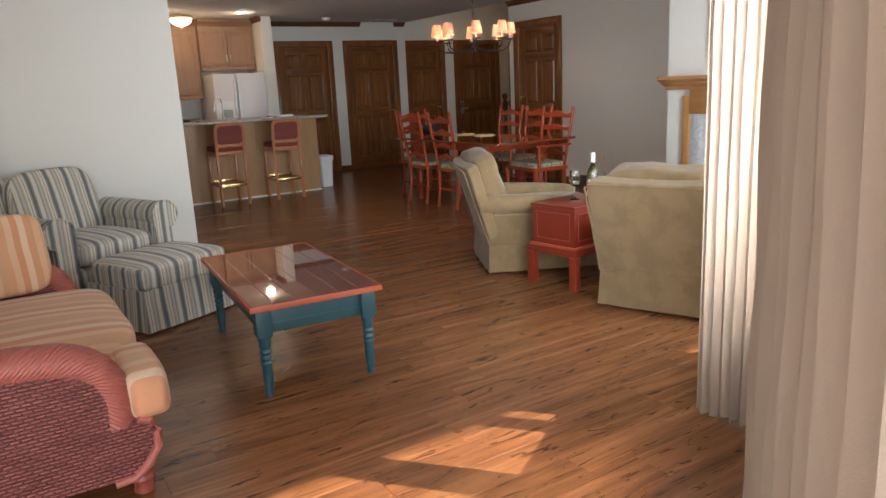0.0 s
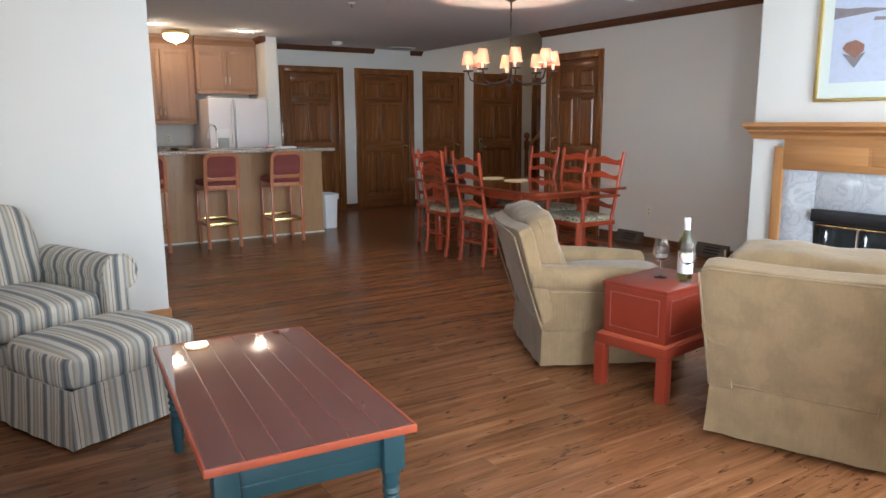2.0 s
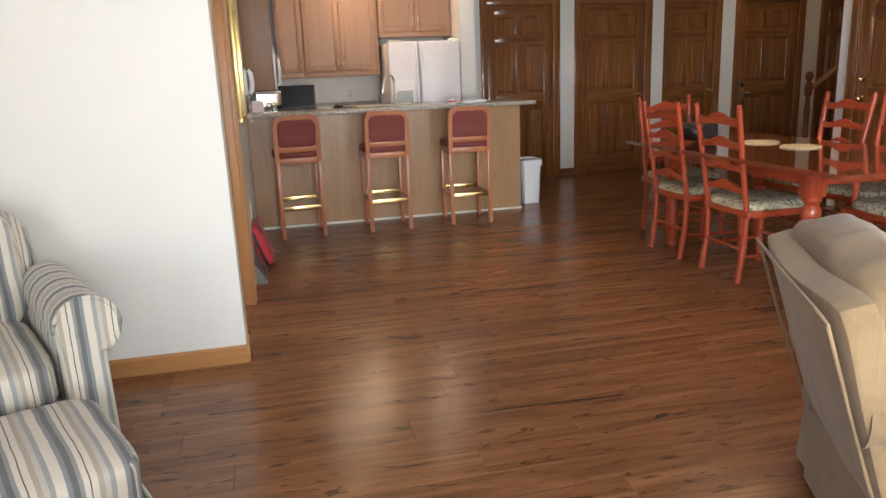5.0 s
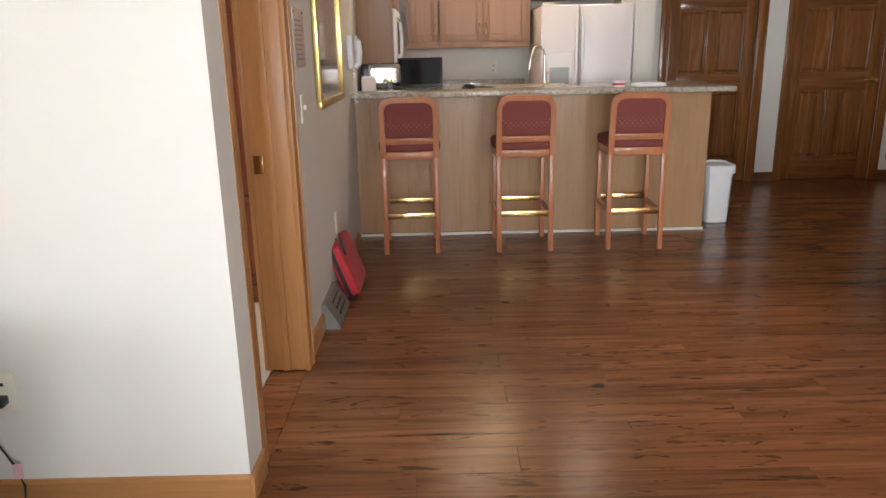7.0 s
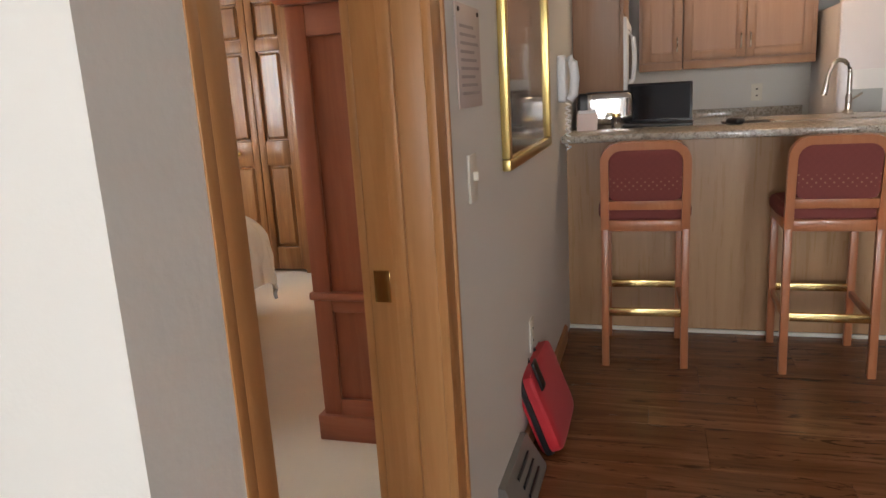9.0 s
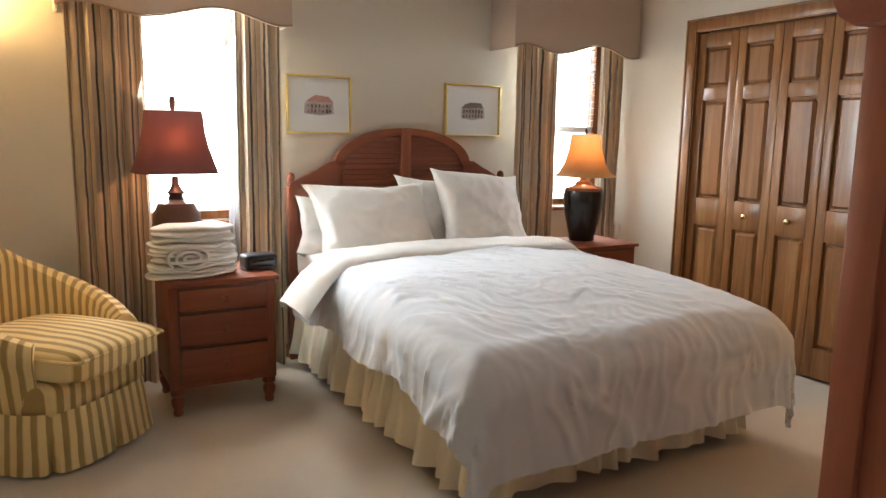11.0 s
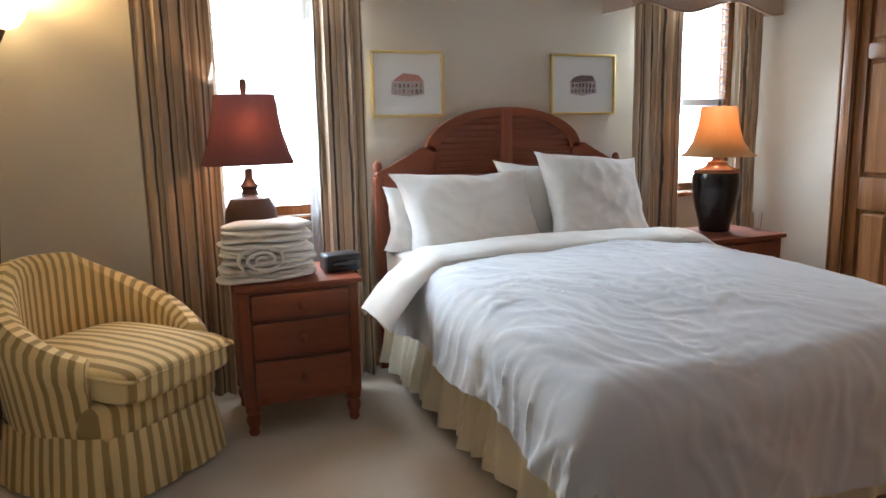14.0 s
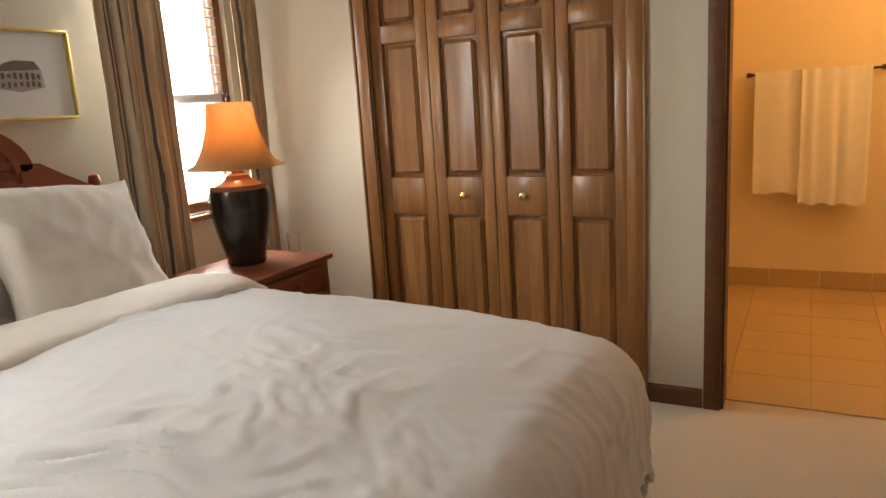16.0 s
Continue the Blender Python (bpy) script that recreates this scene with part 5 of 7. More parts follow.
# chandelier
SHADE = translucent("peach_lamp_shade", (0.54, 0.25, 0.18), 0.10)
CANDLE = plain("candle_sleeve", (0.75, 0.68, 0.55), 0.5)
CC = (4.20, 6.43)
t = thing("chandelier", "eight-arm dark bronze chandelier with small peach shades, lit", "chandelier", pose(CC[0], CC[1], 0))
part("canopy", lathe(bmesh.new(), [(0.0, 2.355), (0.02, 2.36), (0.06, 2.385), (0.065, 2.399)], n=24), BRONZE, t)
rod = bmesh.new()
tube(rod, [(0, 0, 1.86), (0, 0, 2.36)], 0.006, 8)
for i in range(12):
    z = 1.90 + i * 0.038
    bx(rod, -0.011 if i % 2 else -0.003, 0.011 if i % 2 else 0.003, -0.003 if i % 2 else -0.011, 0.003 if i % 2 else 0.011, z, z + 0.042, 0.003)
part("chain", rod, BRONZE, t)
part("hub", lathe(bmesh.new(), [(0.0, 1.60), (0.012, 1.61), (0.02, 1.63), (0.012, 1.65), (0.03, 1.67), (0.034, 1.69), (0.016, 1.72), (0.012, 1.80), (0.02, 1.83), (0.008, 1.86)], n=16), BRONZE, t)
for i in range(8):
    a = 2 * math.pi * (i + 0.3) / 8
    c, s = math.cos(a), math.sin(a)
    R = 0.385
    zc = 1.755
    pts = [(c * r_, s * r_, z_) for r_, z_ in ((0.02, 1.69), (0.12, 1.66), (0.22, 1.645), (0.31, 1.655), (0.365, 1.69), (R, zc))]
    arm = part("arm", tube(bmesh.new(), pts, 0.008, 8), BRONZE, t)
    part("drip_pan", lathe(bmesh.new(), [(0.0, zc), (0.045, zc + 0.004), (0.05, zc + 0.014), (0.012, zc + 0.01)], (c * R, s * R, 0), 18), BRONZE, arm)
    part("candle", lathe(bmesh.new(), [(0.012, zc + 0.01), (0.012, zc + 0.085), (0, zc + 0.086)], (c * R, s * R, 0), 12), CANDLE, arm)
    sh = lathe(bmesh.new(), [(0.060, zc + 0.06), (0.061, zc + 0.06), (0.040, zc + 0.178), (0.039, zc + 0.178)], (c * R, s * R, 0), 22)
    for f in [f for f in sh.faces if len(f.verts) > 4]:
        sh.faces.remove(f)
    part("shade", sh, SHADE, arm, "small peach cloth shade")
    bulb("chandelier_bulb", (CC[0] + c * R, CC[1] + s * R, zc + 0.11), 6.5, (1.0, 0.74, 0.52), 0.015)

# ---- kitchen ----


def granite():
    m, nt, b = nodes_of("speckled_granite")
    v = coords(nt)
    n1, n2 = noise_tex(nt, v, 55, 5, 0.7), noise_tex(nt, v, 140, 3, 0.7)
    r = ramp(nt, ((0.0, (0.05, 0.045, 0.04)), (0.40, (0.16, 0.13, 0.10)), (0.48, (0.40, 0.34, 0.26)), (0.58, (0.55, 0.50, 0.42)), (1.0, (0.65, 0.60, 0.52))))
    nt.links.new(n1, r.inputs[0])
    r2 = ramp(nt, ((0.0, (0.06, 0.05, 0.045)), (0.38, (0.06, 0.05, 0.045)), (0.44, (0.5, 0.45, 0.38)), (1.0, (0.62, 0.57, 0.5))))
    nt.links.new(n2, r2.inputs[0])
    nt.links.new(mixed(nt, 0.45, r.outputs[0], r2.outputs[0]), b.inputs["Base Color"])
    b.inputs["Roughness"].default_value = 0.12
    return m


GRANITE = granite()
YB = 9.24
t = thing("bar_counter", "maple-panelled breakfast bar base", "kitchen island", kind="")
part("front_panel", box(1.066, 3.52, YB, YB + 0.03, 0.02, 0.985), MAPLEBAR, t)
part("end_panel", box(3.49, 3.525, YB + 0.03, 9.95, 0.02, 0.985, 0.003), MAPLEBAR, t)
part("back_panel", box(1.066, 3.49, 9.92, 9.95, 0.02, 0.985), MAPLEBAR, t)
part("toe_strip", box(1.066, 3.527, YB - 0.012, YB, 0.0, 0.018), IVORY, t, "pale shoe strip along the floor")
w = box(1.07, 3.59, 8.99, 9.98, 0.985, 1.02, 0.008)
tagged(part("bar_worktop", w, GRANITE, None), "speckled brown granite bar top", "countertop")
t = thing("base_cabinet", "maple base cabinets along the kitchen wall", "kitchen cabinet")
part("body", box(1.07, 2.44, 10.48, 11.095, 0.0, 0.88), MAPLE, t)
tagged(part("kitchen_worktop", box(1.07, 2.45, 10.45, 11.095, 0.88, 0.915, 0.006), GRANITE, None), "speckled granite worktop along the wall", "countertop")
tagged(part("backsplash", box(1.07, 2.45, 11.075, 11.097, 0.915, 1.02, 0.003), GRANITE, None), "low speckled granite backsplash", "backsplash")


def cabinet_door(t, x0, x1, z0, z1, y, handle="", turn=None):
    """A shaker door with a flat centre panel, on a face at y that looks to -y."""
    f = bmesh.new()
    s = 0.05
    for q in ((x0, x0 + s, z0, z1), (x1 - s, x1, z0, z1), (x0 + s, x1 - s, z0, z0 + s), (x0 + s, x1 - s, z1 - s, z1)):
        bx(f, q[0], q[1], y - 0.02, y - 0.001, q[2], q[3], 0.002)
    d = part("door", f, MAPLE, t)
    pb = box(x0 + s, x1 - s, y - 0.010, y - 0.001, z0 + s, z1 - s)
    for q in ((x0 + s, x0 + s + 0.008, z0 + s, z1 - s), (x1 - s - 0.008, x1 - s, z0 + s, z1 - s), (x0 + s + 0.008, x1 - s - 0.008, z0 + s, z0 + s + 0.008), (x0 + s + 0.008, x1 - s - 0.008, z1 - s - 0.008, z1 - s)):
        bx(pb, q[0], q[1], y - 0.015, y - 0.010, q[2], q[3], 0.002, 1)
    part("door_panel", pb, MAPLE, d)
    if handle:
        hx = x1 - 0.025 if handle == "right" else x0 + 0.025
        hz = z0 + 0.06
        hb = tube(bmesh.new(), [(hx, y - 0.02, hz), (hx, y - 0.042, hz + 0.005), (hx, y - 0.042, hz + 0.085), (hx, y - 0.02, hz + 0.09)], 0.005, 8)
        part("handle", hb, NICKEL, d)
    return d


def wall_cabinet(x0, x1, z0, z1, yf, doors, label):
    t = thing("wall_cabinet", label, "kitchen cabinet", group="wall cabinets")
    part("body", box(x0, x1, yf, 11.095, z0, z1), MAPLE, t)
    for a, c, hd in doors:
        cabinet_door(t, a + 0.003, c - 0.003, z0 + 0.045, 2.225, yf, hd)
    part("bottom_rail", box(x0, x1, yf - 0.012, yf + 0.02, z0 - 0.015, z0 + 0.035, 0.004), MAPLE, t)
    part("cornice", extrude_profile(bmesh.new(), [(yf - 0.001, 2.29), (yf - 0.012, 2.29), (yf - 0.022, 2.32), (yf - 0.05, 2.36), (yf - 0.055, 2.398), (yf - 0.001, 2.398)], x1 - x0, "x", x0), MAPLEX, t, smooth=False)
    return t


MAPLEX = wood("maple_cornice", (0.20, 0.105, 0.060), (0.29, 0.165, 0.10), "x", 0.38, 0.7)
wall_cabinet(1.38, 1.655, 1.315, 2.38, 10.75, [(1.40, 1.65, "right")], "maple wall cabinet with one flat-panel door")
wall_cabinet(1.66, 2.455, 1.315, 2.38, 10.75, [(1.66, 2.04, "right"), (2.04, 2.43, "left")], "maple wall cabinet with a pair of flat-panel doors")
wall_cabinet(2.46, 3.25, 1.70, 2.38, 10.70, [(2.46, 2.855, "right"), (2.855, 3.25, "left")], "short maple wall cabinet over the refrigerator")
t = thing("side_cabinet", "maple wall cabinet over the microwave, seen at its side panel", "kitchen cabinet")
part("body", box(1.068, 1.31, 9.58, 10.74, 1.185, 2.39, 0.003), MAPLE, t)
part("face_frame", box(1.31, 1.327, 9.575, 9.62, 1.18, 2.39, 0.002), MAPLE, t)
part("upper_door", box(1.311, 1.329, 9.63, 10.30, 1.60, 2.29, 0.003), MAPLE, t)
t = thing("microwave", "white over-the-range microwave with a bow handle", "microwave")
part("body", box(1.311, 1.345, 9.64, 10.32, 1.20, 1.58, 0.008), WHITEP, t)
part("door_window", box(1.345, 1.348, 9.86, 10.28, 1.26, 1.53, 0.001), BLACK, t)
part("handle", tube(bmesh.new(), [(1.345, 9.76, 1.235), (1.372, 9.76, 1.26), (1.38, 9.76, 1.37), (1.372, 9.76, 1.48), (1.345, 9.76, 1.51)], 0.012, 8), WHITEP, t)

t = thing("refrigerator", "white side-by-side refrigerator with a water dispenser", "refrigerator")
part("body", box(2.49, 3.235, 10.36, 11.08, 0.02, 1.615, 0.008), FRIDGE, t)
for a, c in ((2.485, 2.795), (2.803, 3.24)):
    d = part("door", box(a, c, 10.29, 10.355, 0.09, 1.62, 0.014, 3), FRIDGE, t)
    hx = c - 0.02 if a < 2.6 else a + 0.02
    part("handle", soft(bmesh.new(), (hx, 10.272, 0.95), (0.026, 0.04, 1.2), 6, 6), WHITEP, d)
part("dispenser", box(2.54, 2.74, 10.283, 10.292, 0.93, 1.24, 0.004), WHITEP, t, "white water dispenser")
part("dispenser_recess", box(2.56, 2.72, 10.281, 10.284, 0.95, 1.13), plain("grey_recess", (0.42, 0.44, 0.43), 0.4), t)
part("hinge_cover", box(2.50, 2.60, 10.30, 10.40, 1.62, 1.64, 0.006), IVORY, t)
part("hinge_cover", box(3.13, 3.23, 10.30, 10.40, 1.62, 1.64, 0.006), IVORY, t)

t = thing("sink", "stainless steel sink set in the bar top", "sink")
part("basin", box(2.0, 2.60, 9.50, 9.86, 0.90, 1.024, 0.006), NICKEL, t)
t = thing("kitchen_faucet", "brushed nickel gooseneck faucet", "faucet", pose(2.46, 9.88, 1.02))
part("base", lathe(bmesh.new(), [(0.026, 0), (0.026, 0.008), (0.016, 0.02), (0.016, 0.09), (0.012, 0.1)], n=16), NICKEL, t)
pts = [(0, 0, 0.05), (0, 0, 0.20)] + [(-0.055 + 0.055 * math.cos(a), -0.02 * (1 - math.cos(a)), 0.20 + 0.075 * math.sin(a)) for a in [math.pi * k / 8 for k in range(1, 7)]] + [(-0.108, -0.03, 0.20), (-0.122, -0.03, 0.13)]
part("spout", tube(bmesh.new(), pts, 0.011, 10), NICKEL, t)
part("spray_head", tube(bmesh.new(), [(-0.112, -0.03, 0.17), (-0.126, -0.03, 0.10)], 0.014, 10, 0.016), NICKEL, t)
part("lever", tube(bmesh.new(), [(0.012, 0, 0.07), (0.06, -0.01, 0.10)], 0.006, 8), NICKEL, t)

# on the bar top
ZB = 1.02
t = thing("laptop", "open laptop with a dark screen on the bar", "laptop", pose(1.50, 9.42, ZB, 0, 0, -3))
part("keyboard_deck", box(-0.17, 0.17, -0.02, 0.21, 0.0, 0.016, 0.004), BLACK, t)
sc = bmesh.new()
tilt = Matrix.Translation((0, 0.20, 0.012)) @ Matrix.Rotation(radians(-8), 4, "X")
bx(sc, -0.165, 0.165, -0.004, 0.008, 0, 0.205, 0.004, m=tilt)
sp = part("screen", sc, BLACK, t)
part("display", box(-0.152, 0.152, -0.006, -0.0045, 0.015, 0.192, m=tilt), SCREEN, sp, "dark glossy display")
t = thing("toaster", "chrome and black toaster", "toaster", pose(1.24, 9.62, ZB, 0, 0, 10))
part("body", soft(bmesh.new(), (0, 0, 0.095), (0.26, 0.17, 0.17), 7, 8), plain("chrome", (0.7, 0.7, 0.7), 0.12, 1.0), t)
part("end_cap", soft(bmesh.new(), (-0.13, 0, 0.09), (0.05, 0.175, 0.18), 7, 6), BLACK, t)
part("top_plate", box(-0.11, 0.11, -0.06, 0.06, 0.178, 0.184, 0.002), BLACK, t)
t = thing("card_holder", "pale pink card box on the bar", "box", pose(1.16, 9.33, ZB, 0, 0, 8))
part("box_body", box(-0.05, 0.05, -0.03, 0.03, 0, 0.085, 0.003), plain("pink_card", (0.74, 0.60, 0.56), 0.6), t)
part("cards", box(-0.045, 0.045, -0.012, 0.012, 0.085, 0.10), PAPER, t)
t = thing("glass_jar", "small clear jar with a lid on the bar", "jar", pose(1.30, 9.40, ZB))
part("jar", lathe(bmesh.new(), [(0.024, 0), (0.026, 0.003), (0.026, 0.05), (0.02, 0.06), (0, 0.06)], n=16), GLASS, t)
part("lid", lathe(bmesh.new(), [(0.022, 0.06), (0.022, 0.075), (0, 0.076)], n=16), BRASS, t)
t = thing("computer_mouse", "small black mouse on the bar", "mouse", pose(1.86, 9.36, ZB, 0, 0, 30))
part("mouse_body", soft(bmesh.new(), (0, 0, 0.016), (0.06, 0.10, 0.034), 3, 6), BLACK, t)
part("wheel", box(-0.004, 0.004, 0.02, 0.035, 0.03, 0.036, 0.002), GREY, t)
p = part("mouse_pad", box(-0.11, 0.11, -0.05, 0.05, 0, 0.006, 0.002), plain("dark_pad", (0.05, 0.04, 0.035), 0.6), None)
p.matrix_world = pose(1.92, 9.50, ZB)
tagged(p, "thin dark pad lying on the bar", "mat")
t = thing("plastic_tub", "small white tub with a red band", "tub", pose(2.86, 9.16, ZB))
part("tub", lathe(bmesh.new(), [(0.036, 0), (0.042, 0.03), (0.042, 0.04), (0, 0.041)], n=20), WHITEP, t)
part("band", lathe(bmesh.new(), [(0.0395, 0.012), (0.0405, 0.013), (0.043, 0.027), (0.0425, 0.028)], n=20), plain("red_band", (0.6, 0.06, 0.05), 0.4), t)
t = thing("tissue_pack", "flat white packet on the bar", "packet", pose(3.06, 9.16, ZB, 0, 0, 6))
part("packet", soft(bmesh.new(), (0, 0, 0.012), (0.22, 0.12, 0.026), 5, 6), PAPER, t)
part("fold", box(-0.09, 0.09, -0.004, 0.004, 0.024, 0.027), PAPER, t)

t = thing("trash_bin", "white plastic trash bin with a liner", "trash bin", pose(3.70, 9.53, 0))
bn = lathe(bmesh.new(), [(0.105, 0), (0.11, 0.005), (0.13, 0.40), (0.138, 0.405), (0.138, 0.425), (0.126, 0.425), (0.105, 0.02), (0, 0.02)], n=32, square=0.75)
for v in bn.verts:
    v.co.x *= 0.80
part("bin_body", bn, WHITEP, t)
lb2 = lathe(bmesh.new(), [(0.140, 0.37), (0.143, 0.38), (0.144, 0.43), (0.13, 0.435), (0.128, 0.42)], n=32, square=0.75)
for v in lb2.verts:
    v.co.x *= 0.80
    v.co += noise.noise_vector(v.co * 30) * 0.006
part("liner", lb2, PAPER, t, "crumpled white bin liner")

# bar stools
STOOLW = wood("stool_wood", (0.42, 0.150, 0.066), (0.56, 0.235, 0.112), "z", 0.3, 0.8, 0.2)


def dotted():
    m, nt, b = nodes_of("burgundy_dotted_cloth")
    v = coords(nt, (44, 44, 44), turn=(0, 45, 0))
    vo = nt.nodes.new("ShaderNodeTexVoronoi")
    vo.inputs["Randomness"].default_value = 0.0
    vo.inputs["Scale"].default_value = 1.0
    nt.links.new(v, vo.inputs["Vector"])
    r = ramp(nt, ((0.0, (0.42, 0.22, 0.13)), (0.13, (0.42, 0.22, 0.13)), (0.2, (0.235, 0.055, 0.045)), (1.0, (0.21, 0.046, 0.040))))
    nt.links.new(vo.outputs["Distance"], r.inputs[0])
    n = noise_tex(nt, coords(nt), 300, 2)
    nt.links.new(mixed(nt, 0.2, r.outputs[0], mixed(nt, n, (0.1, 0.02, 0.02), (0.3, 0.08, 0.07))), b.inputs["Base Color"])
    b.inputs["Roughness"].default_value = 0.85
    bumped(nt, b, n, 0.3, 0.002)
    return m


BURG = dotted()


def bar_stool(m):
    """A padded stool that faces local +y; its back is at -y."""
    t = thing("bar_stool", "light cherry wood bar stool with burgundy dotted upholstery and brass footrest", "bar stool", m, "bar stools at the counter")
    w, top = 0.185, 1.01
    outer, inner = [], []
    zk, r = top - 0.085, 0.085
    fr = [(-w, 0.62)] + [(-w + r - r * math.cos(a), zk + r * math.sin(a)) for a in [math.pi / 2 * k / 6 for k in range(7)]] + [(w - r + r * math.sin(a), zk + r * math.cos(a)) for a in [math.pi / 2 * k / 6 for k in range(7)]] + [(w, 0.62)]
    k2 = w - 0.034
    r2 = 0.055
    zi = top - 0.034 - r2
    fi = [(-k2, 0.62)] + [(-k2 + r2 - r2 * math.cos(a), zi + r2 * math.sin(a)) for a in [math.pi / 2 * k / 6 for k in range(7)]] + [(k2 - r2 + r2 * math.sin(a), zi + r2 * math.cos(a)) for a in [math.pi / 2 * k / 6 for k in range(7)]] + [(k2, 0.62)]
    lean = Matrix.Translation((0, -0.19, 0.62)) @ Matrix.Rotation(radians(7), 4, "X") @ Matrix.Translation((0, 0, -0.62))
    tb = bmesh.new()
    for y in (-0.014, 0.018):
        outer.append([tb.verts.new((a, y, c)) for a, c in fr])
        inner.append([tb.verts.new((a, y, c)) for a, c in fi])
    for i in range(len(fr) - 1):
        tb.faces.new((outer[0][i], outer[0][i + 1], inner[0][i + 1], inner[0][i]))
        tb.faces.new((outer[1][i + 1], outer[1][i], inner[1][i], inner[1][i + 1]))
        tb.faces.new((outer[0][i + 1], outer[0][i], outer[1][i], outer[1][i + 1]))
        tb.faces.new((inner[0][i], inner[0][i + 1], inner[1][i + 1], inner[1][i]))
    bmesh.ops.transform(tb, matrix=lean, verts=tb.verts[:])
    part("back_frame", tb, STOOLW, t)
    part("back_rail", box(-k2, k2, -0.012, 0.016, 0.715, 0.755, 0.004, m=lean), STOOLW, t)
    part("back_pad", soft(bmesh.new(), (0, 0.003, 0.865), (k2 * 2 - 0.002, 0.03, 0.225), 9, 8, m=lean), BURG, t, "burgundy dotted back pad")
    part("seat_rail", box(-w + 0.002, w - 0.002, -0.195, 0.19, 0.615, 0.665, 0.006), STOOLW, t)
    part("seat", soft(bmesh.new(), (0, 0.01, 0.69), (w * 2 + 0.03, 0.41, 0.07), 5, 10, crown=0.3), BURG, t, "burgundy dotted seat cushion")
    for s in (-1, 1):
        lb_ = bmesh.new()
        bx(lb_, s * (w - 0.017) - 0.016, s * (w - 0.017) + 0.016, -0.205, -0.173, 0, 0.63, 0.004)
        for v in lb_.verts:
            if v.co.z < 0.3:
                v.co.y -= 0.02
        part("back_leg", lb_, STOOLW, t)
        part("front_leg", box(s * (w - 0.02) - 0.016, s * (w - 0.02) + 0.016, 0.165, 0.197, 0, 0.62, 0.004), STOOLW, t)
        part("side_stretcher", box(s * (w - 0.02) - 0.01, s * (w - 0.02) + 0.01, -0.19, 0.17, 0.235, 0.265, 0.003), STOOLW, t)
    part("footrest", box(-w + 0.03, w - 0.03, 0.168, 0.194, 0.26, 0.295, 0.003), BRASS, t, "polished brass footrest")
    part("footrest", box(-w + 0.03, w - 0.03, -0.212, -0.186, 0.235, 0.27, 0.003), BRASS, t, "polished brass footrest")
    return t


st = bar_stool(pose(1.445, 8.955, 0, 0, 0, 2))
copy_thing(st, pose(2.185, 8.955, 0, 0, 0, 0))
copy_thing(st, pose(2.905, 8.96, 0, 0, 0, -2))

# left kitchen wall: notice, picture, phone, red case
t = thing("wall_notice", "pinkish paper notice screwed to the wall", "notice", pose(1.065, 7.33, 1.22, 0, 0, 90))
part("plate", box(-0.11, 0.11, -0.006, -0.001, 0, 0.235, 0.001), plain("pink_paper", (0.60, 0.50, 0.46), 0.5, vary=0.06), t)
for i in range(9):
    part("text_line", box(-0.085, 0.085 - 0.02 * (i % 3), -0.0068, -0.006, 0.03 + i * 0.019, 0.037 + i * 0.019), plain("faded_print", (0.40, 0.33, 0.31), 0.6), t)
for x in (-0.09, 0.09):
    part("screw", lathe(bmesh.new(), [(0.006, 0), (0.005, 0.003), (0, 0.004)], n=10, m=Matrix.Translation((x, -0.006, 0.22)) @ Matrix.Rotation(radians(90), 4, "X")), BRONZE, t)
PICGLASS = plain("picture_print_under_glass", (0.30, 0.255, 0.19), 0.05, vary=0.3, scale=4, coat=1.0)
framed("framed_print", pose(1.065, 8.10, 1.02, 0, 0, 90), 0.86, 0.80, 0.035, 0.1, [("print", PICGLASS, [(-0.38, 0.04), (0.38, 0.04), (0.38, 0.76), (-0.38, 0.76)])],
       "gold-framed picture behind reflecting glass", "picture", PICGLASS)
t = thing("wall_phone", "white corded wall telephone", "telephone", pose(1.065, 8.98, 1.17, 0, 0, 90))
part("base", soft(bmesh.new(), (0, -0.02, 0.11), (0.085, 0.04, 0.21), 8, 6), WHITEP, t)
part("handset", tube(bmesh.new(), [(0.0, -0.05, 0.015), (0.0, -0.068, 0.04), (0.0, -0.076, 0.11), (0.0, -0.068, 0.18), (0.0, -0.05, 0.205)], 0.022, 10), WHITEP, t)
cd = [(0.02 + 0.012 * math.cos(k * 1.3), -0.04 + 0.012 * math.sin(k * 1.3), 0.01 - 0.005 * k) for k in range(46)]
part("coiled_cord", tube(bmesh.new(), cd, 0.004, 5), WHITEP, t)

REDCASE = cloth("red_nylon", (0.56, 0.020, 0.030), 0.6, 300, 0.1, 0.3, 0.1)
t = thing("red_case", "red zippered case leaning on the wall", "case", Matrix.Translation((1.17, 8.05, 0.004)) @ Matrix.Rotation(radians(-20), 4, "Y"))
part("case_body", soft(bmesh.new(), (0, 0, 0.16), (0.085, 0.40, 0.30), 9, 10, 0.002), REDCASE, t)
part("zipper_band", soft(bmesh.new(), (-0.012, 0, 0.16), (0.026, 0.414, 0.314), 9, 10), BLACK, t, "black zipper band")
part("handle", tube(bmesh.new(), [(0, -0.06, 0.31), (0, -0.05, 0.345), (0, 0.05, 0.345), (0, 0.06, 0.31)], 0.012, 8), BLACK, t)
part("luggage_tag", box(0.044, 0.052, -0.18, -0.12, 0.24, 0.34, 0.002), BLACK, t)

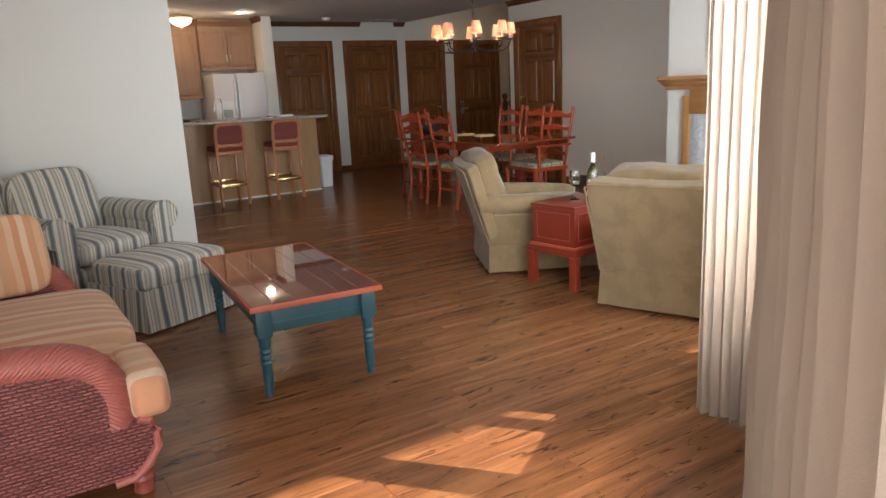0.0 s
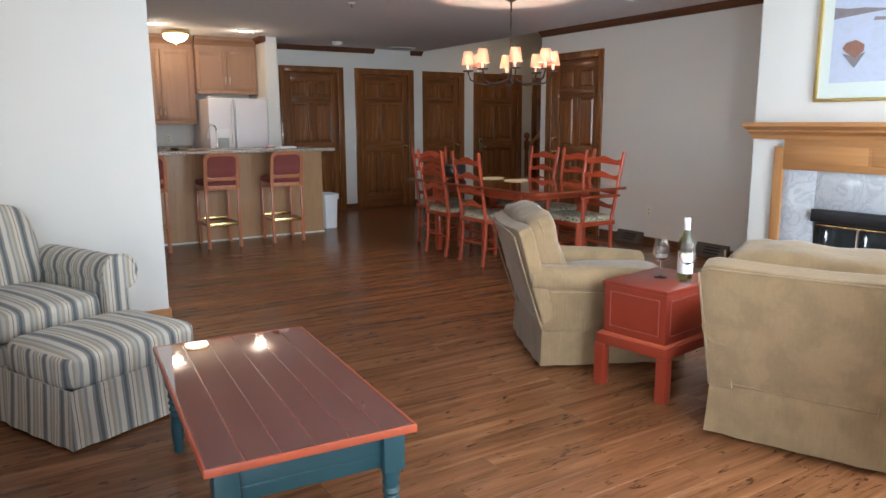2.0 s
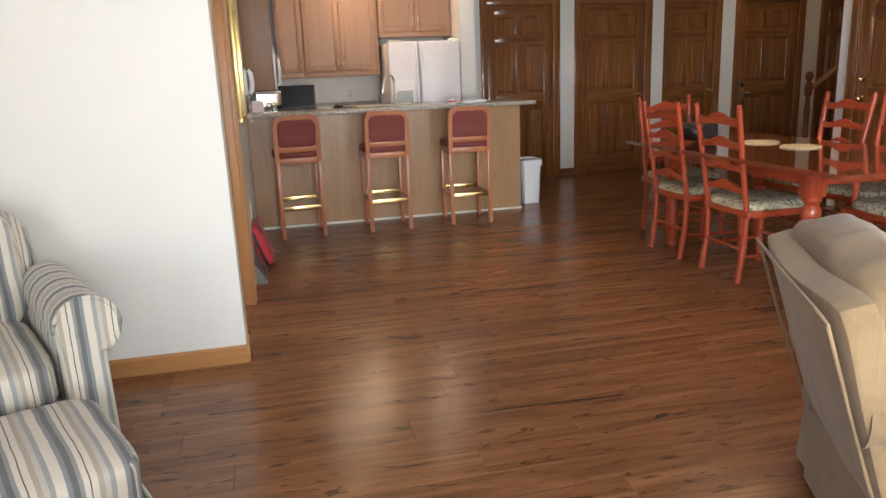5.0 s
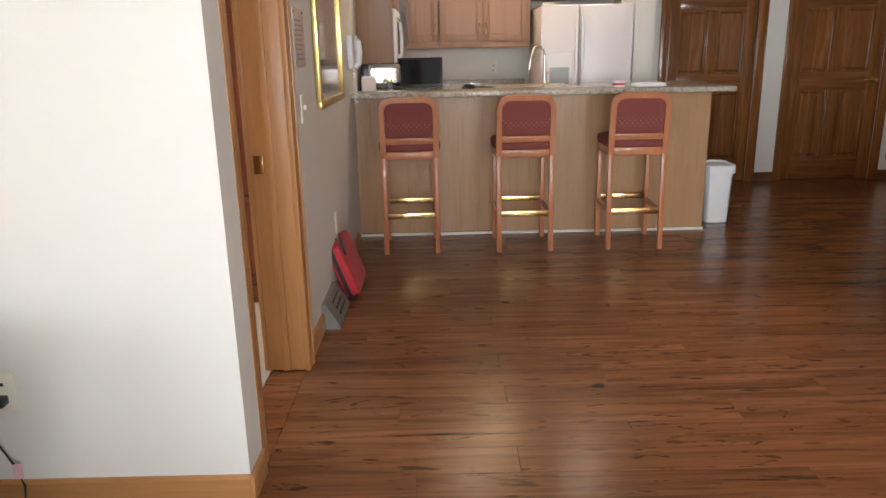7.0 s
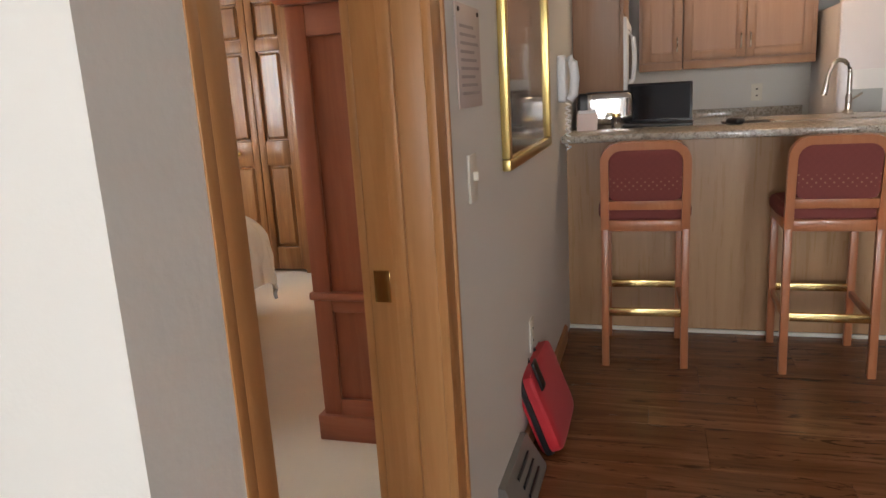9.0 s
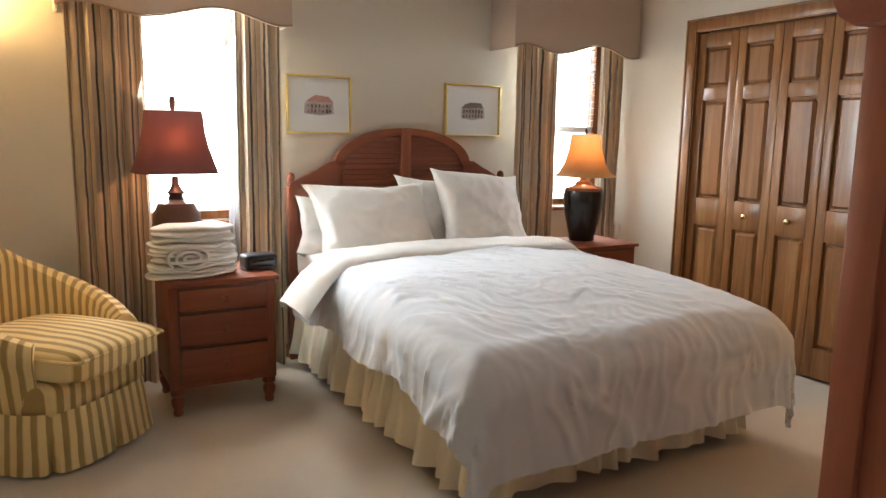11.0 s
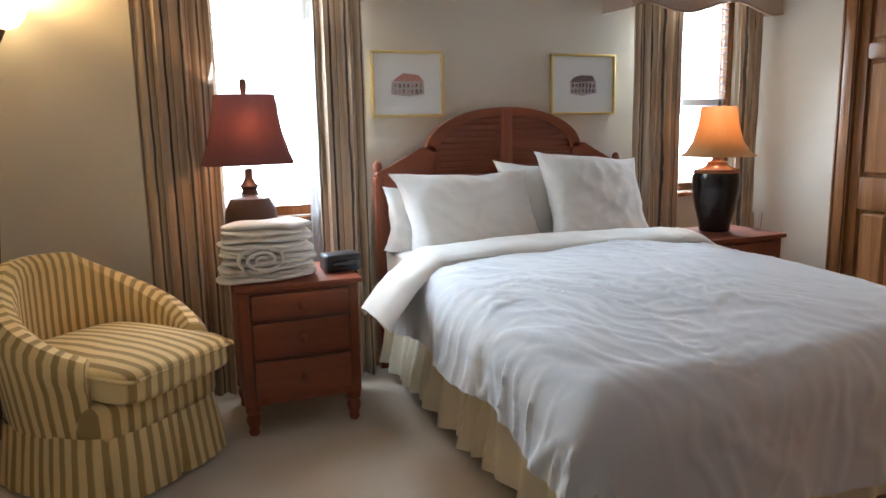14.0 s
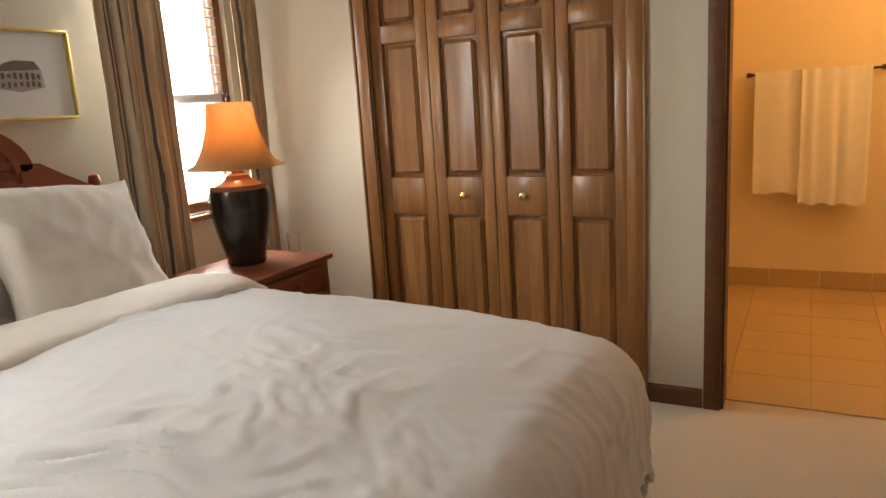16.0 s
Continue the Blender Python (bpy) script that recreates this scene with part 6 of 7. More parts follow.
# ceiling fixtures
LAMPGLASS = glowing("lit_lamp_glass", (1.0, 0.78, 0.50), 9.0)
LAMPGLASS2 = glowing("lit_downlight", (1.0, 0.86, 0.66), 14.0)
t = thing("ceiling_lamp", "flush ceiling lamp with a glowing alabaster bowl and brass rim", "ceiling lamp", pose(2.15, 10.26, 0))
part("rim", lathe(bmesh.new(), [(0.10, 2.399), (0.155, 2.385), (0.158, 2.36), (0.145, 2.35)], n=30), BRASS, t)
part("bowl", lathe(bmesh.new(), [(0.145, 2.352), (0.13, 2.31), (0.09, 2.275), (0.03, 2.255), (0, 2.25)], n=30), LAMPGLASS, t, "glowing glass bowl")
part("finial", lathe(bmesh.new(), [(0.012, 2.252), (0.014, 2.24), (0, 2.225)], n=12), BRASS, t)
bulb("ceiling_lamp_bulb", (2.15, 10.26, 2.18), 5, (1.0, 0.74, 0.45), 0.1)
for x, y in ((1.81, 9.78), (2.87, 9.92)):
    t = thing("recessed_light", "small round recessed ceiling light, lit", "downlight", pose(x, y, 0), "recessed lights")
    part("trim_ring", lathe(bmesh.new(), [(0.06, 2.398), (0.085, 2.392), (0.088, 2.399)], n=26), WHITEP, t)
    part("lens", lathe(bmesh.new(), [(0.0, 2.394), (0.06, 2.394), (0.06, 2.398)], n=26), LAMPGLASS2, t)
    bulb("recessed_bulb", (x, y, 2.36), 5.5, (1.0, 0.82, 0.6), 0.06)
t = thing("smoke_detector", "round white smoke detector on the ceiling", "smoke detector", pose(4.32, 10.45, 0))
part("body", lathe(bmesh.new(), [(0.0, 2.355), (0.05, 2.357), (0.065, 2.37), (0.065, 2.38)], n=26), WHITEP, t)
part("base_ring", lathe(bmesh.new(), [(0.065, 2.38), (0.075, 2.381), (0.075, 2.399)], n=26), WHITEP, t)
t = thing("ceiling_vent", "white rectangular ceiling vent", "vent", pose(5.45, 10.7, 0))
part("frame", box(-0.2, 0.2, -0.09, 0.09, 2.388, 2.399, 0.003), WHITEP, t)
for i in range(6):
    part("slat", box(-0.18, 0.18, -0.07 + i * 0.026, -0.055 + i * 0.026, 2.382, 2.388), GREY, t)
t = thing("sprinkler", "small brass ceiling sprinkler head", "sprinkler", pose(3.1, 7.4, 0))
part("plate", lathe(bmesh.new(), [(0.0, 2.385), (0.03, 2.388), (0.035, 2.399)], n=18), WHITEP, t)
part("head", lathe(bmesh.new(), [(0.016, 2.36), (0.018, 2.362), (0.006, 2.368), (0.006, 2.385)], n=12), BRASS, t)

# stair rail at the end of the hall
t = thing("stair_rail", "dark wooden stair handrail with a turned newel post", "handrail")
part("newel_post", lathe(bmesh.new(), [(0.045, 0), (0.045, 0.25), (0.03, 0.28), (0.036, 0.6), (0.026, 0.80), (0.045, 0.84), (0.045, 0.98), (0.02, 1.0), (0.045, 1.04), (0.05, 1.08), (0.035, 1.12), (0, 1.13)], (8.02, 10.9, 0), 16), DOORW, t)
part("handrail", tube(bmesh.new(), [(8.04, 10.9, 0.90), (8.30, 10.9, 1.08), (8.86, 10.9, 1.50)], 0.03, 10), OAKX, t)
for k in range(5):
    x = 8.14 + k * 0.15
    part("baluster", lathe(bmesh.new(), [(0.014, 0), (0.014, 0.2), (0.02, 0.35), (0.013, 0.6), (0.013, 0.90 + (x - 8.04) * 0.72)], (x, 10.9, 0), 10), DOORW, t)

# entrance lock on the hall door
t = thing("door_lock", "tall brass electronic lock on the entrance door", "lock", pose(7.28, 11.245, 0.9))
part("plate", box(-0.03, 0.03, -0.016, 0.0, -0.1, 0.13, 0.005), NICKEL, t)
part("lever", box(-0.01, 0.10, -0.06, -0.045, -0.02, 0.0, 0.005), NICKEL, t)
part("keypad", box(-0.02, 0.02, -0.02, -0.016, 0.05, 0.12, 0.002), BLACK, t)
area("hall_ceiling_light", (7.4, 10.2, 2.88), (7.4, 10.2, 0), 0.4, 0.4, 4, (1.0, 0.72, 0.42))

# ---- bedroom windows, valances, drapes ----
GLOW = glowing("bright_overcast_sky", (0.93, 0.97, 1.0), 5.5)
b = box(X0 - 0.95, X0 - 0.93, 5.9, 11.2, 0.0, 3.4)
tagged(part("backdrop_bedroom", b, GLOW, None, smooth=False), "plain bright sky outside the bedroom windows", "backdrop", kind="structure")
BLIND = translucent("white_blind_slat", (0.86, 0.87, 0.88), 0.5)
CHERRY = wood("red_brown_wood", (0.185, 0.050, 0.024), (0.29, 0.098, 0.050), "z", 0.36, 0.9)
CHERRYY = wood("red_brown_wood_y", (0.185, 0.050, 0.024), (0.29, 0.098, 0.050), "y", 0.36, 0.9)
CHERRYX = wood("red_brown_wood_x", (0.185, 0.050, 0.024), (0.29, 0.098, 0.050), "x", 0.36, 0.9)
DRSTOPS = ((0.0, (0.42, 0.33, 0.23)), (0.30, (0.50, 0.40, 0.28)), (0.45, (0.085, 0.075, 0.070)), (0.58, (0.50, 0.40, 0.28)), (0.72, (0.36, 0.28, 0.19)), (0.84, (0.19, 0.15, 0.12)), (0.91, (0.46, 0.36, 0.25)))
BEDDRAPE = striped("striped_drape", "x", 0.075, DRSTOPS)
VALANCE = cloth("tan_valance_cloth", (0.50, 0.375, 0.28), 0.9, 350, 0.06, 0.25, 0.2)
VCORD = cloth("tan_cord", (0.36, 0.25, 0.16), 0.9, 500, 0.1, 0.3)
for i, (a, c, z_) in enumerate(((WA[0], WA[1], 0), (WB[0], WB[1], 0))):
    wm = pose(X0, (a + c) / 2, 0, 0, 0, -90)
    window("window_bed_%d" % (i + 1), wm, c - a, 0.86, 2.08, "double-hung bedroom window with wood trim and a white blind", 0.45, frame_mat=DOORW, sash_mat=WHITEP)
    bl = thing("window_blind", "white slatted blind hanging in the bedroom window", "blind", wm, "bedroom blinds")
    for k in range(24):
        z = 0.93 + k * 0.0455
        part("slat", box(-(c - a) / 2 + 0.06, (c - a) / 2 - 0.06, -0.03, -0.008, z, z + 0.0015, m=None), BLIND, bl, smooth=False)
    part("head_rail", box(-(c - a) / 2 + 0.055, (c - a) / 2 - 0.055, -0.034, -0.004, 2.02, 2.05), WHITEP, bl)


def valance(y0, y1, label):
    t = thing("window_valance", label, "valance", group="bedroom valances")
    d, z1 = 0.27, 2.30
    pts = []
    n = 32
    for i in range(n + 1):
        u = i / n
        z = 1.93 + 0.035 * math.sin(u * 2 * math.pi * 1.5 + math.pi * 0.5) * (1 - abs(2 * u - 1) ** 6) - 0.02 * abs(2 * u - 1) ** 3
        pts.append((y0 + (y1 - y0) * u, z))
    fr = extrude_profile(bmesh.new(), pts + [(y1, z1), (y0, z1)], 0.02, "x", X0 + d)
    part("front_board", fr, VALANCE, t, smooth=False)
    part("cord_edge", tube(bmesh.new(), [(X0 + d + 0.022, y, z) for y, z in pts], 0.006, 8), VCORD, t)
    for y in (y0, y1 - 0.018):
        part("side_board", box(X0 + 0.002, X0 + d, y, y + 0.018, 1.91, z1, 0.004), VALANCE, t)
    part("top_board", box(X0 + 0.002, X0 + d, y0 + 0.018, y1 - 0.018, z1 - 0.02, z1), VALANCE, t)
    return t


valance(6.59, 7.70, "tan upholstered valance with a scalloped corded edge")
valance(9.14, 10.2, "tan upholstered valance with a scalloped corded edge")
for y, w, sd in ((6.80, 0.34, 2), (7.55, 0.24, 5), (9.42, 0.32, 9), (10.10, 0.14, 12)):
    c = part("drape", curtain_mesh(w, 1.97, max(3, int(w * 19)), 0.028, sd, 0.04), BEDDRAPE, None)
    c.matrix_world = pose(X0 + 0.16, y, 0.02, 0, 0, 90)
    tagged(c, "beige and charcoal striped pleated bedroom drape", "curtain", "bedroom drapes")
for y, w, sd in ((7.44, 0.10, 3), (9.60, 0.12, 6)):
    c = part("sheer_curtain", curtain_mesh(w, 1.9, 3, 0.012, sd, 0.0, thick=0.001), SHEER, None)
    c.matrix_world = pose(X0 + 0.075, y, 0.05, 0, 0, 90)
    tagged(c, "white sheer curtain beside the striped drape", "curtain", "bedroom sheers")

# ---- closet doors and bathroom ----
CW = wood("closet_door_wood", (0.125, 0.052, 0.018), (0.42, 0.215, 0.088), "z", 0.30, 1.0, 0.12)
t = thing("closet_doors", "closed four-leaf bifold panelled closet doors with brass knobs", "closet door", pose(-2.17, Y1, 0), kind="structure")
LW = 0.30
for i in range(4):
    x0 = i * LW + 0.002
    x1 = (i + 1) * LW - 0.002
    lf = bmesh.new()
    s, h = 0.055, 2.02
    zs = (0.02, 0.19, 0.80, 0.975, 1.60, 1.68, 1.93, h)
    for q in ((x0, x0 + s, zs[0], h), (x1 - s, x1, zs[0], h), (x0 + s, x1 - s, zs[0], zs[1]), (x0 + s, x1 - s, zs[2], zs[3]), (x0 + s, x1 - s, zs[4], zs[5]), (x0 + s, x1 - s, zs[6], h)):
        bx(lf, q[0], q[1], 0.02, 0.05, q[2], q[3], 0.003)
    leaf = part("leaf", lf, CW, t)
    for a, c in ((zs[1], zs[2]), (zs[3], zs[4]), (zs[5], zs[6])):
        pb = box(x0 + s, x1 - s, 0.042, 0.048, a, c)
        bx(pb, x0 + s + 0.012, x1 - s - 0.012, 0.023, 0.052, a + 0.012, c - 0.012, 0.018, 1)
        part("panel", pb, CW, leaf, smooth=False)
    if i in (1, 2):
        kx = x0 + 0.15 if i == 1 else x0 + 0.14
        part("knob", lathe(bmesh.new(), [(0.012, 0), (0.008, 0.008), (0.008, 0.016), (0.017, 0.022), (0.017, 0.03), (0.01, 0.036), (0, 0.037)], n=14,
                           m=Matrix.Translation((kx, 0.02, 0.89)) @ Matrix.Rotation(radians(90), 4, "X")), BRASS, leaf, "small brass knob")
cb = bmesh.new()
for q in ((-0.065, 0, -0.018, 0, 0, 2.10), (1.2, 1.265, -0.018, 0, 0, 2.10), (0, 1.2, -0.018, 0, 2.03, 2.10)):
    bx(cb, *q, 0.005)
for q in ((-0.078, -0.065, -0.024, 0, 0, 2.112), (1.265, 1.278, -0.024, 0, 0, 2.112), (-0.065, 1.265, -0.024, 0, 2.10, 2.112)):
    bx(cb, *q, 0.004)
part("casing", cb, CW, t)
jb = bmesh.new()
for q in ((0, 0.004, 0, 0.1, 0, 2.03), (1.196, 1.2, 0, 0.1, 0, 2.03), (0.004, 1.196, 0, 0.1, 2.026, 2.03)):
    bx(jb, *q)
part("jamb", jb, DOORW, t)

t = thing("bathroom_door_frame", "dark stained wood frame of the bathroom doorway", "door frame", kind="structure")
cb = bmesh.new()
for q in ((-0.665, -0.60, Y1 - 0.018, Y1, 0, 2.11), (0.20, 0.265, Y1 - 0.018, Y1, 0, 2.11), (-0.60, 0.20, Y1 - 0.018, Y1, 2.04, 2.11)):
    bx(cb, *q, 0.005)
part("casing", cb, CROWN, t)
jb = bmesh.new()
for q in ((-0.6, -0.588, Y1, Y1 + 0.12, 0, 2.04), (0.188, 0.2, Y1, Y1 + 0.12, 0, 2.04), (-0.588, 0.188, Y1, Y1 + 0.12, 2.03, 2.04)):
    bx(jb, *q)
part("jamb", jb, CROWN, t)
TILE = marble_material("tan_floor_tile", (0.50, 0.36, 0.20), (0.40, 0.28, 0.145), 4)
GROUT = plain("tan_grout", (0.42, 0.31, 0.185), 0.8)
ft = part("floor_bathroom", box(-0.92, 1.04, 10.30, 12.25, -0.1, 0.002), GROUT, None, smooth=False)
tagged(ft, "warm tan tiled bathroom floor", "floor", kind="structure")
tm = None
for i in range(6):
    for j in range(6):
        bmt = box(0.002, 0.326, 0.002, 0.320, 0.002, 0.010, 0.002, 1)
        if tm is None:
            tm = bpy.data.meshes.new("tile")
            bmt.to_mesh(tm)
            tm.materials.append(TILE)
        bmt.free()
        o = new("tile", tm)
        o.parent = ft
        o.location = (-0.92 + i * 0.3265, 10.32 + j * 0.3215, 0)
for i in range(6):
    o = part("base_tile", box(-0.80 + i * 0.29, -0.513 + i * 0.29, 12.238, 12.2495, 0.012, 0.125, 0.002, 1), TILE, ft)
TOWEL = cloth("white_terry", (0.72, 0.69, 0.64), 0.95, 220, 0.08, 0.9, 0.3, 20)
t = thing("towel_bar", "bronze towel bar on the bathroom wall", "towel bar")
part("bar", tube(bmesh.new(), [(-0.66, 12.18, 1.36), (0.06, 12.18, 1.36)], 0.008, 10), BRONZE, t)
for x in (-0.66, 0.06):
    part("post", box(x - 0.012, x + 0.012, 12.172, 12.249, 1.345, 1.375, 0.004), BRONZE, t)
for x0, w, z0, sd, lab in ((-0.31, 0.62, 0.63, 3, "white bath towel hanging from the bar"), (-0.18, 0.36, 0.57, 7, "white hand towel hanging over the bath towel")):
    c = part("hanging_towel", curtain_mesh(w, 1.375 - z0, 4, 0.012, sd, 0.0, thick=0.012), TOWEL, None)
    c.matrix_world = pose(x0, 12.155 if w > 0.5 else 12.13, z0)
    tagged(c, lab, "towel", "towels on the bar")
bulb("bathroom_vanity_lamp", (0.55, 11.3, 2.1), 46, (1.0, 0.58, 0.22), 0.12)

# ---- bed ----
LINEN = cloth("white_linen", (0.66, 0.625, 0.575), 0.85, 500, 0.03, 0.15, 0.2, 5)
DUVET = cloth("white_duvet", (0.60, 0.61, 0.64), 0.85, 500, 0.03, 0.15, 0.2, 5)
SKIRTC = cloth("cream_bed_skirt", (0.74, 0.65, 0.47), 0.9, 400, 0.06, 0.2, 0.2)
YC = 8.49
t = thing("bed", "double bed with a louvered arched headboard and a gathered cream skirt", "bed")
part("mattress", soft(bmesh.new(), (-1.87, YC, 0.49), (2.0, 1.42, 0.24), 14, 10), LINEN, t)
part("fitted_sheet", soft(bmesh.new(), (-2.66, YC, 0.60), (0.54, 1.45, 0.18), 9, 12, 0.004), LINEN, t, "white fitted sheet at the head")
part("box_spring", box(-2.86, -0.89, YC - 0.70, YC + 0.70, 0.16, 0.37, 0.02), SKIRTC, t)
for x in (-2.7, -1.28, -1.0):
    for y in (YC - 0.60, YC + 0.6):
        part("bed_leg", lathe(bmesh.new(), [(0.025, 0), (0.03, 0.01), (0.03, 0.04), (0.015, 0.06), (0.015, 0.16)], (x, y, 0.004), 12), BLACK, t)


def gathered(pts, z0, z1, seed=0):
    """A gathered strip of cloth along a run of floor points."""
    bm = bmesh.new()
    dense = []
    for (ax, ay), (cx, cy) in zip(pts, pts[1:]):
        n = int(math.hypot(cx - ax, cy - ay) / 0.012)
        for i in range(n):
            dense.append((Vector((ax + (cx - ax) * i / n, ay + (cy - ay) * i / n, 0)), Vector((cy - ay, ax - cx, 0)).normalized()))
    rows = []
    for j in range(8):
        f = j / 7
        row, s = [], 0.0
        for i, (p, nrm) in enumerate(dense):
            s += 0.012
            k = math.sin(s * 52 + 2.2 * math.sin(s * 9 + seed)) * 0.6 + 0.6 * math.sin(s * 27 + seed)
            off = (0.006 + 0.028 * (1 - f)) * k + 0.05 * (1 - f) + 0.01 * noise.noise(Vector((s * 3, f * 2, seed)))
            row.append(bm.verts.new((p.x + nrm.x * off, p.y + nrm.y * off, z0 + (z1 - z0) * f + 0.014 * noise.noise(Vector((s * 8, 0, seed))) * (1 - f))))
        rows.append(row)
    for a, c in zip(rows, rows[1:]):
        for i in range(len(dense) - 1):
            bm.faces.new((a[i], a[i + 1], c[i + 1], c[i]))
    return bm


sk = gathered([(-2.84, YC - 0.71), (-0.88, YC - 0.71), (-0.88, YC + 0.71), (-2.84, YC + 0.71)], 0.06, 0.40, 2)
part("bed_skirt", sk, SKIRTC, t, "gathered cream bed skirt")
# headboard
HX = -2.93
hb = bmesh.new()
arch = []
for i in range(25):
    a = math.pi * i / 24
    arch.append((YC - 0.47 * math.cos(a), 1.17 + 0.22 * math.sin(a)))
outline = [(YC - 0.75, 0.25), (YC - 0.75, 1.05), (YC - 0.66, 1.10), (YC - 0.55, 1.15)] + arch + [(YC + 0.55, 1.15), (YC + 0.66, 1.10), (YC + 0.75, 1.05), (YC + 0.75, 0.25)]
part("headboard_panel", extrude_profile(hb, outline, 0.018, "x", HX), CHERRYY, t, smooth=False)
rim = bmesh.new()
for k in range(len(arch) - 1):
    (a0, b0), (a1, b1) = arch[k], arch[k + 1]
    f = 0.86
    q = [(a0, b0), (a1, b1), (YC + (a1 - YC) * f, 1.17 + (b1 - 1.17) * f - 0.012), (YC + (a0 - YC) * f, 1.17 + (b0 - 1.17) * f - 0.012)]
    extrude_profile(rim, q, 0.03, "x", HX + 0.018)
part("arch_rim", rim, CHERRYY, t, smooth=False)
for s in (-1, 1):
    part("shoulder", extrude_profile(bmesh.new(), [(YC + s * 0.42, 1.12), (YC + s * 0.42, 1.19), (YC + s * 0.50, 1.185), (YC + s * 0.58, 1.14), (YC + s * 0.68, 1.09), (YC + s * 0.75, 1.06), (YC + s * 0.75, 1.0), (YC + s * 0.58, 1.07)], 0.03, "x", HX + 0.018), CHERRYY, t, smooth=False)
    part("post", box(HX - 0.005, HX + 0.05, YC + s * 0.735 - 0.025, YC + s * 0.735 + 0.025, 0.0, 1.04, 0.006), CHERRY, t)
    part("finial", lathe(bmesh.new(), [(0.02, 1.04), (0.026, 1.05), (0.015, 1.065), (0.026, 1.09), (0.02, 1.115), (0, 1.125)], (HX + 0.02, YC + s * 0.735, 0), 14), CHERRY, t)
part("centre_stile", box(HX + 0.018, HX + 0.052, YC - 0.035, YC + 0.035, 0.6, 1.385, 0.004), CHERRY, t)
part("lower_rail", box(HX + 0.018, HX + 0.046, YC - 0.72, YC + 0.72, 0.95, 1.03, 0.004), CHERRYY, t)
for k in range(10):
    z = 1.045 + k * 0.032
    hw = 0.40 * math.sqrt(max(0.0, 1 - ((z - 1.15) / 0.20) ** 2)) if z > 1.15 else 0.42
    if hw < 0.07:
        continue
    for s in (-1, 1):
        y0, y1 = sorted((YC + s * 0.036, YC + s * hw))
        part("louver", box(0, 0.006, y0, y1, 0, 0.034, 0.002, 1, Matrix.Translation((HX + 0.022, 0, z)) @ Matrix.Rotation(radians(22), 4, "Y")), CHERRYY, t)


def drop(d, r, slope=0.10):
    if d <= 0:
        return 0.0, 0.0
    q = r * math.pi / 2
    if d < q:
        return r * math.sin(d / r), r * (1 - math.cos(d / r))
    return r + (d - q) * slope, r + (d - q)


def duvet():
    bm = bmesh.new()
    nx, ny = 190, 200
    xa, foot, half, over, r = -2.42, -0.89, 0.69, 0.42, 0.15
    zt = 0.672
    grid = []
    for i in range(nx + 1):
        s = xa + (foot + 0.50 - xa) * i / nx
        row = []
        for j in range(ny + 1):
            v = -half - 0.34 + (2 * half + 0.34 + over) * j / ny
            ox, dx = drop(s - foot, r)
            oy, dy = drop(abs(v) - half, r, 0.16)
            over_foot = max(0.0, s - foot)
            down = max(dx, dy) + 0.42 * min(dx, dy)
            x = min(s, foot) + ox * (1 - 0.18 * min(1, dy / 0.3))
            y = (min(abs(v), half) + oy * (1 - 0.12 * min(1, dx / 0.3))) * (1 if v > 0 else -1)
            p = Vector((s * 3.1, v * 3.1, 0.3))
            wr = 0.016 * noise.noise(p * 0.9)
            bend = 0.25 * noise.noise(Vector((s * 1.7, v * 1.7, 9.1)))
            d1, d2 = s * 0.8 - v * 0.6 + bend, s * 0.6 + v * 0.8 + bend
            mid = 0.40 + 0.60 * math.exp(-((s + 1.35) / 0.70) ** 2 - ((v + 0.05) / 0.65) ** 2)
            patch = min(1.0, max(0.0, 0.35 + 1.6 * noise.noise(Vector((s * 2.2 + 3.0, v * 2.2, 6.6)))))
            mid *= 0.45 + 0.55 * patch
            ridge = 1 - abs(noise.noise(Vector((d1 * 5.5 + 0.6 * noise.noise(p * 1.6), d2 * 2.4, 4.2))))
            wr += 0.012 * ridge ** 7 * mid
            ridge2 = 1 - abs(noise.noise(Vector((d1 * 11 + 0.9 * noise.noise(p * 2.1), d2 * 5.0, 8.2))))
            wr += 0.014 * ridge2 ** 6 * mid
            ridge3 = 1 - abs(noise.noise(Vector((d1 * 19 + d2 * 5, d2 * 12, 2.6))))
            wr += 0.008 * ridge3 ** 5 * mid
            fold = min(1.0, down / 0.22)
            along = s if dy > dx else v
            skew = along + 0.35 * down * noise.noise(Vector((along * 2.3, 1.7, 0.0)))
            pleat = 1 - abs(noise.noise(Vector((skew * 4.2, down * 3.2, 3.3 if dy > dx else 7.7))))
            fine = 1 - abs(noise.noise(Vector((skew * 11, down * 4.5, 5.1))))
            out = min(1.0, down / 0.30) * (0.014 * math.sin(along * 7 + 1.5 * math.sin(along * 4)) + 0.024 * pleat ** 6) + min(1.0, down / 0.12) * 0.009 * fine ** 8
            fy = out if dy > dx else 0.0
            fx = out if dx >= dy else 0.0
            crown = 0.035 * (1 - (v / half) ** 2) if abs(v) < half else 0.0
            z = zt - 0.055 * min(1.0, max(0.0, (s + 1.75) / 0.86)) ** 1.6 + crown * min(1, (foot - s) / 0.5 if s < foot else 0) - down + wr * (1 - 0.5 * fold)
            hem = 0.02 * math.sin(s * 9) * fold
            row.append(bm.verts.new((x + fx, YC + y + (fy if v > 0 else -fy), max(z + hem, 0.03))))
        grid.append(row)
    for a, c in zip(grid, grid[1:]):
        for j in range(ny):
            bm.faces.new((a[j], a[j + 1], c[j + 1], c[j]))
    thicken(bm, 0.02)
    return bm


tagged(part("duvet", duvet(), DUVET, None), "rumpled white duvet spread over the bed", "duvet")


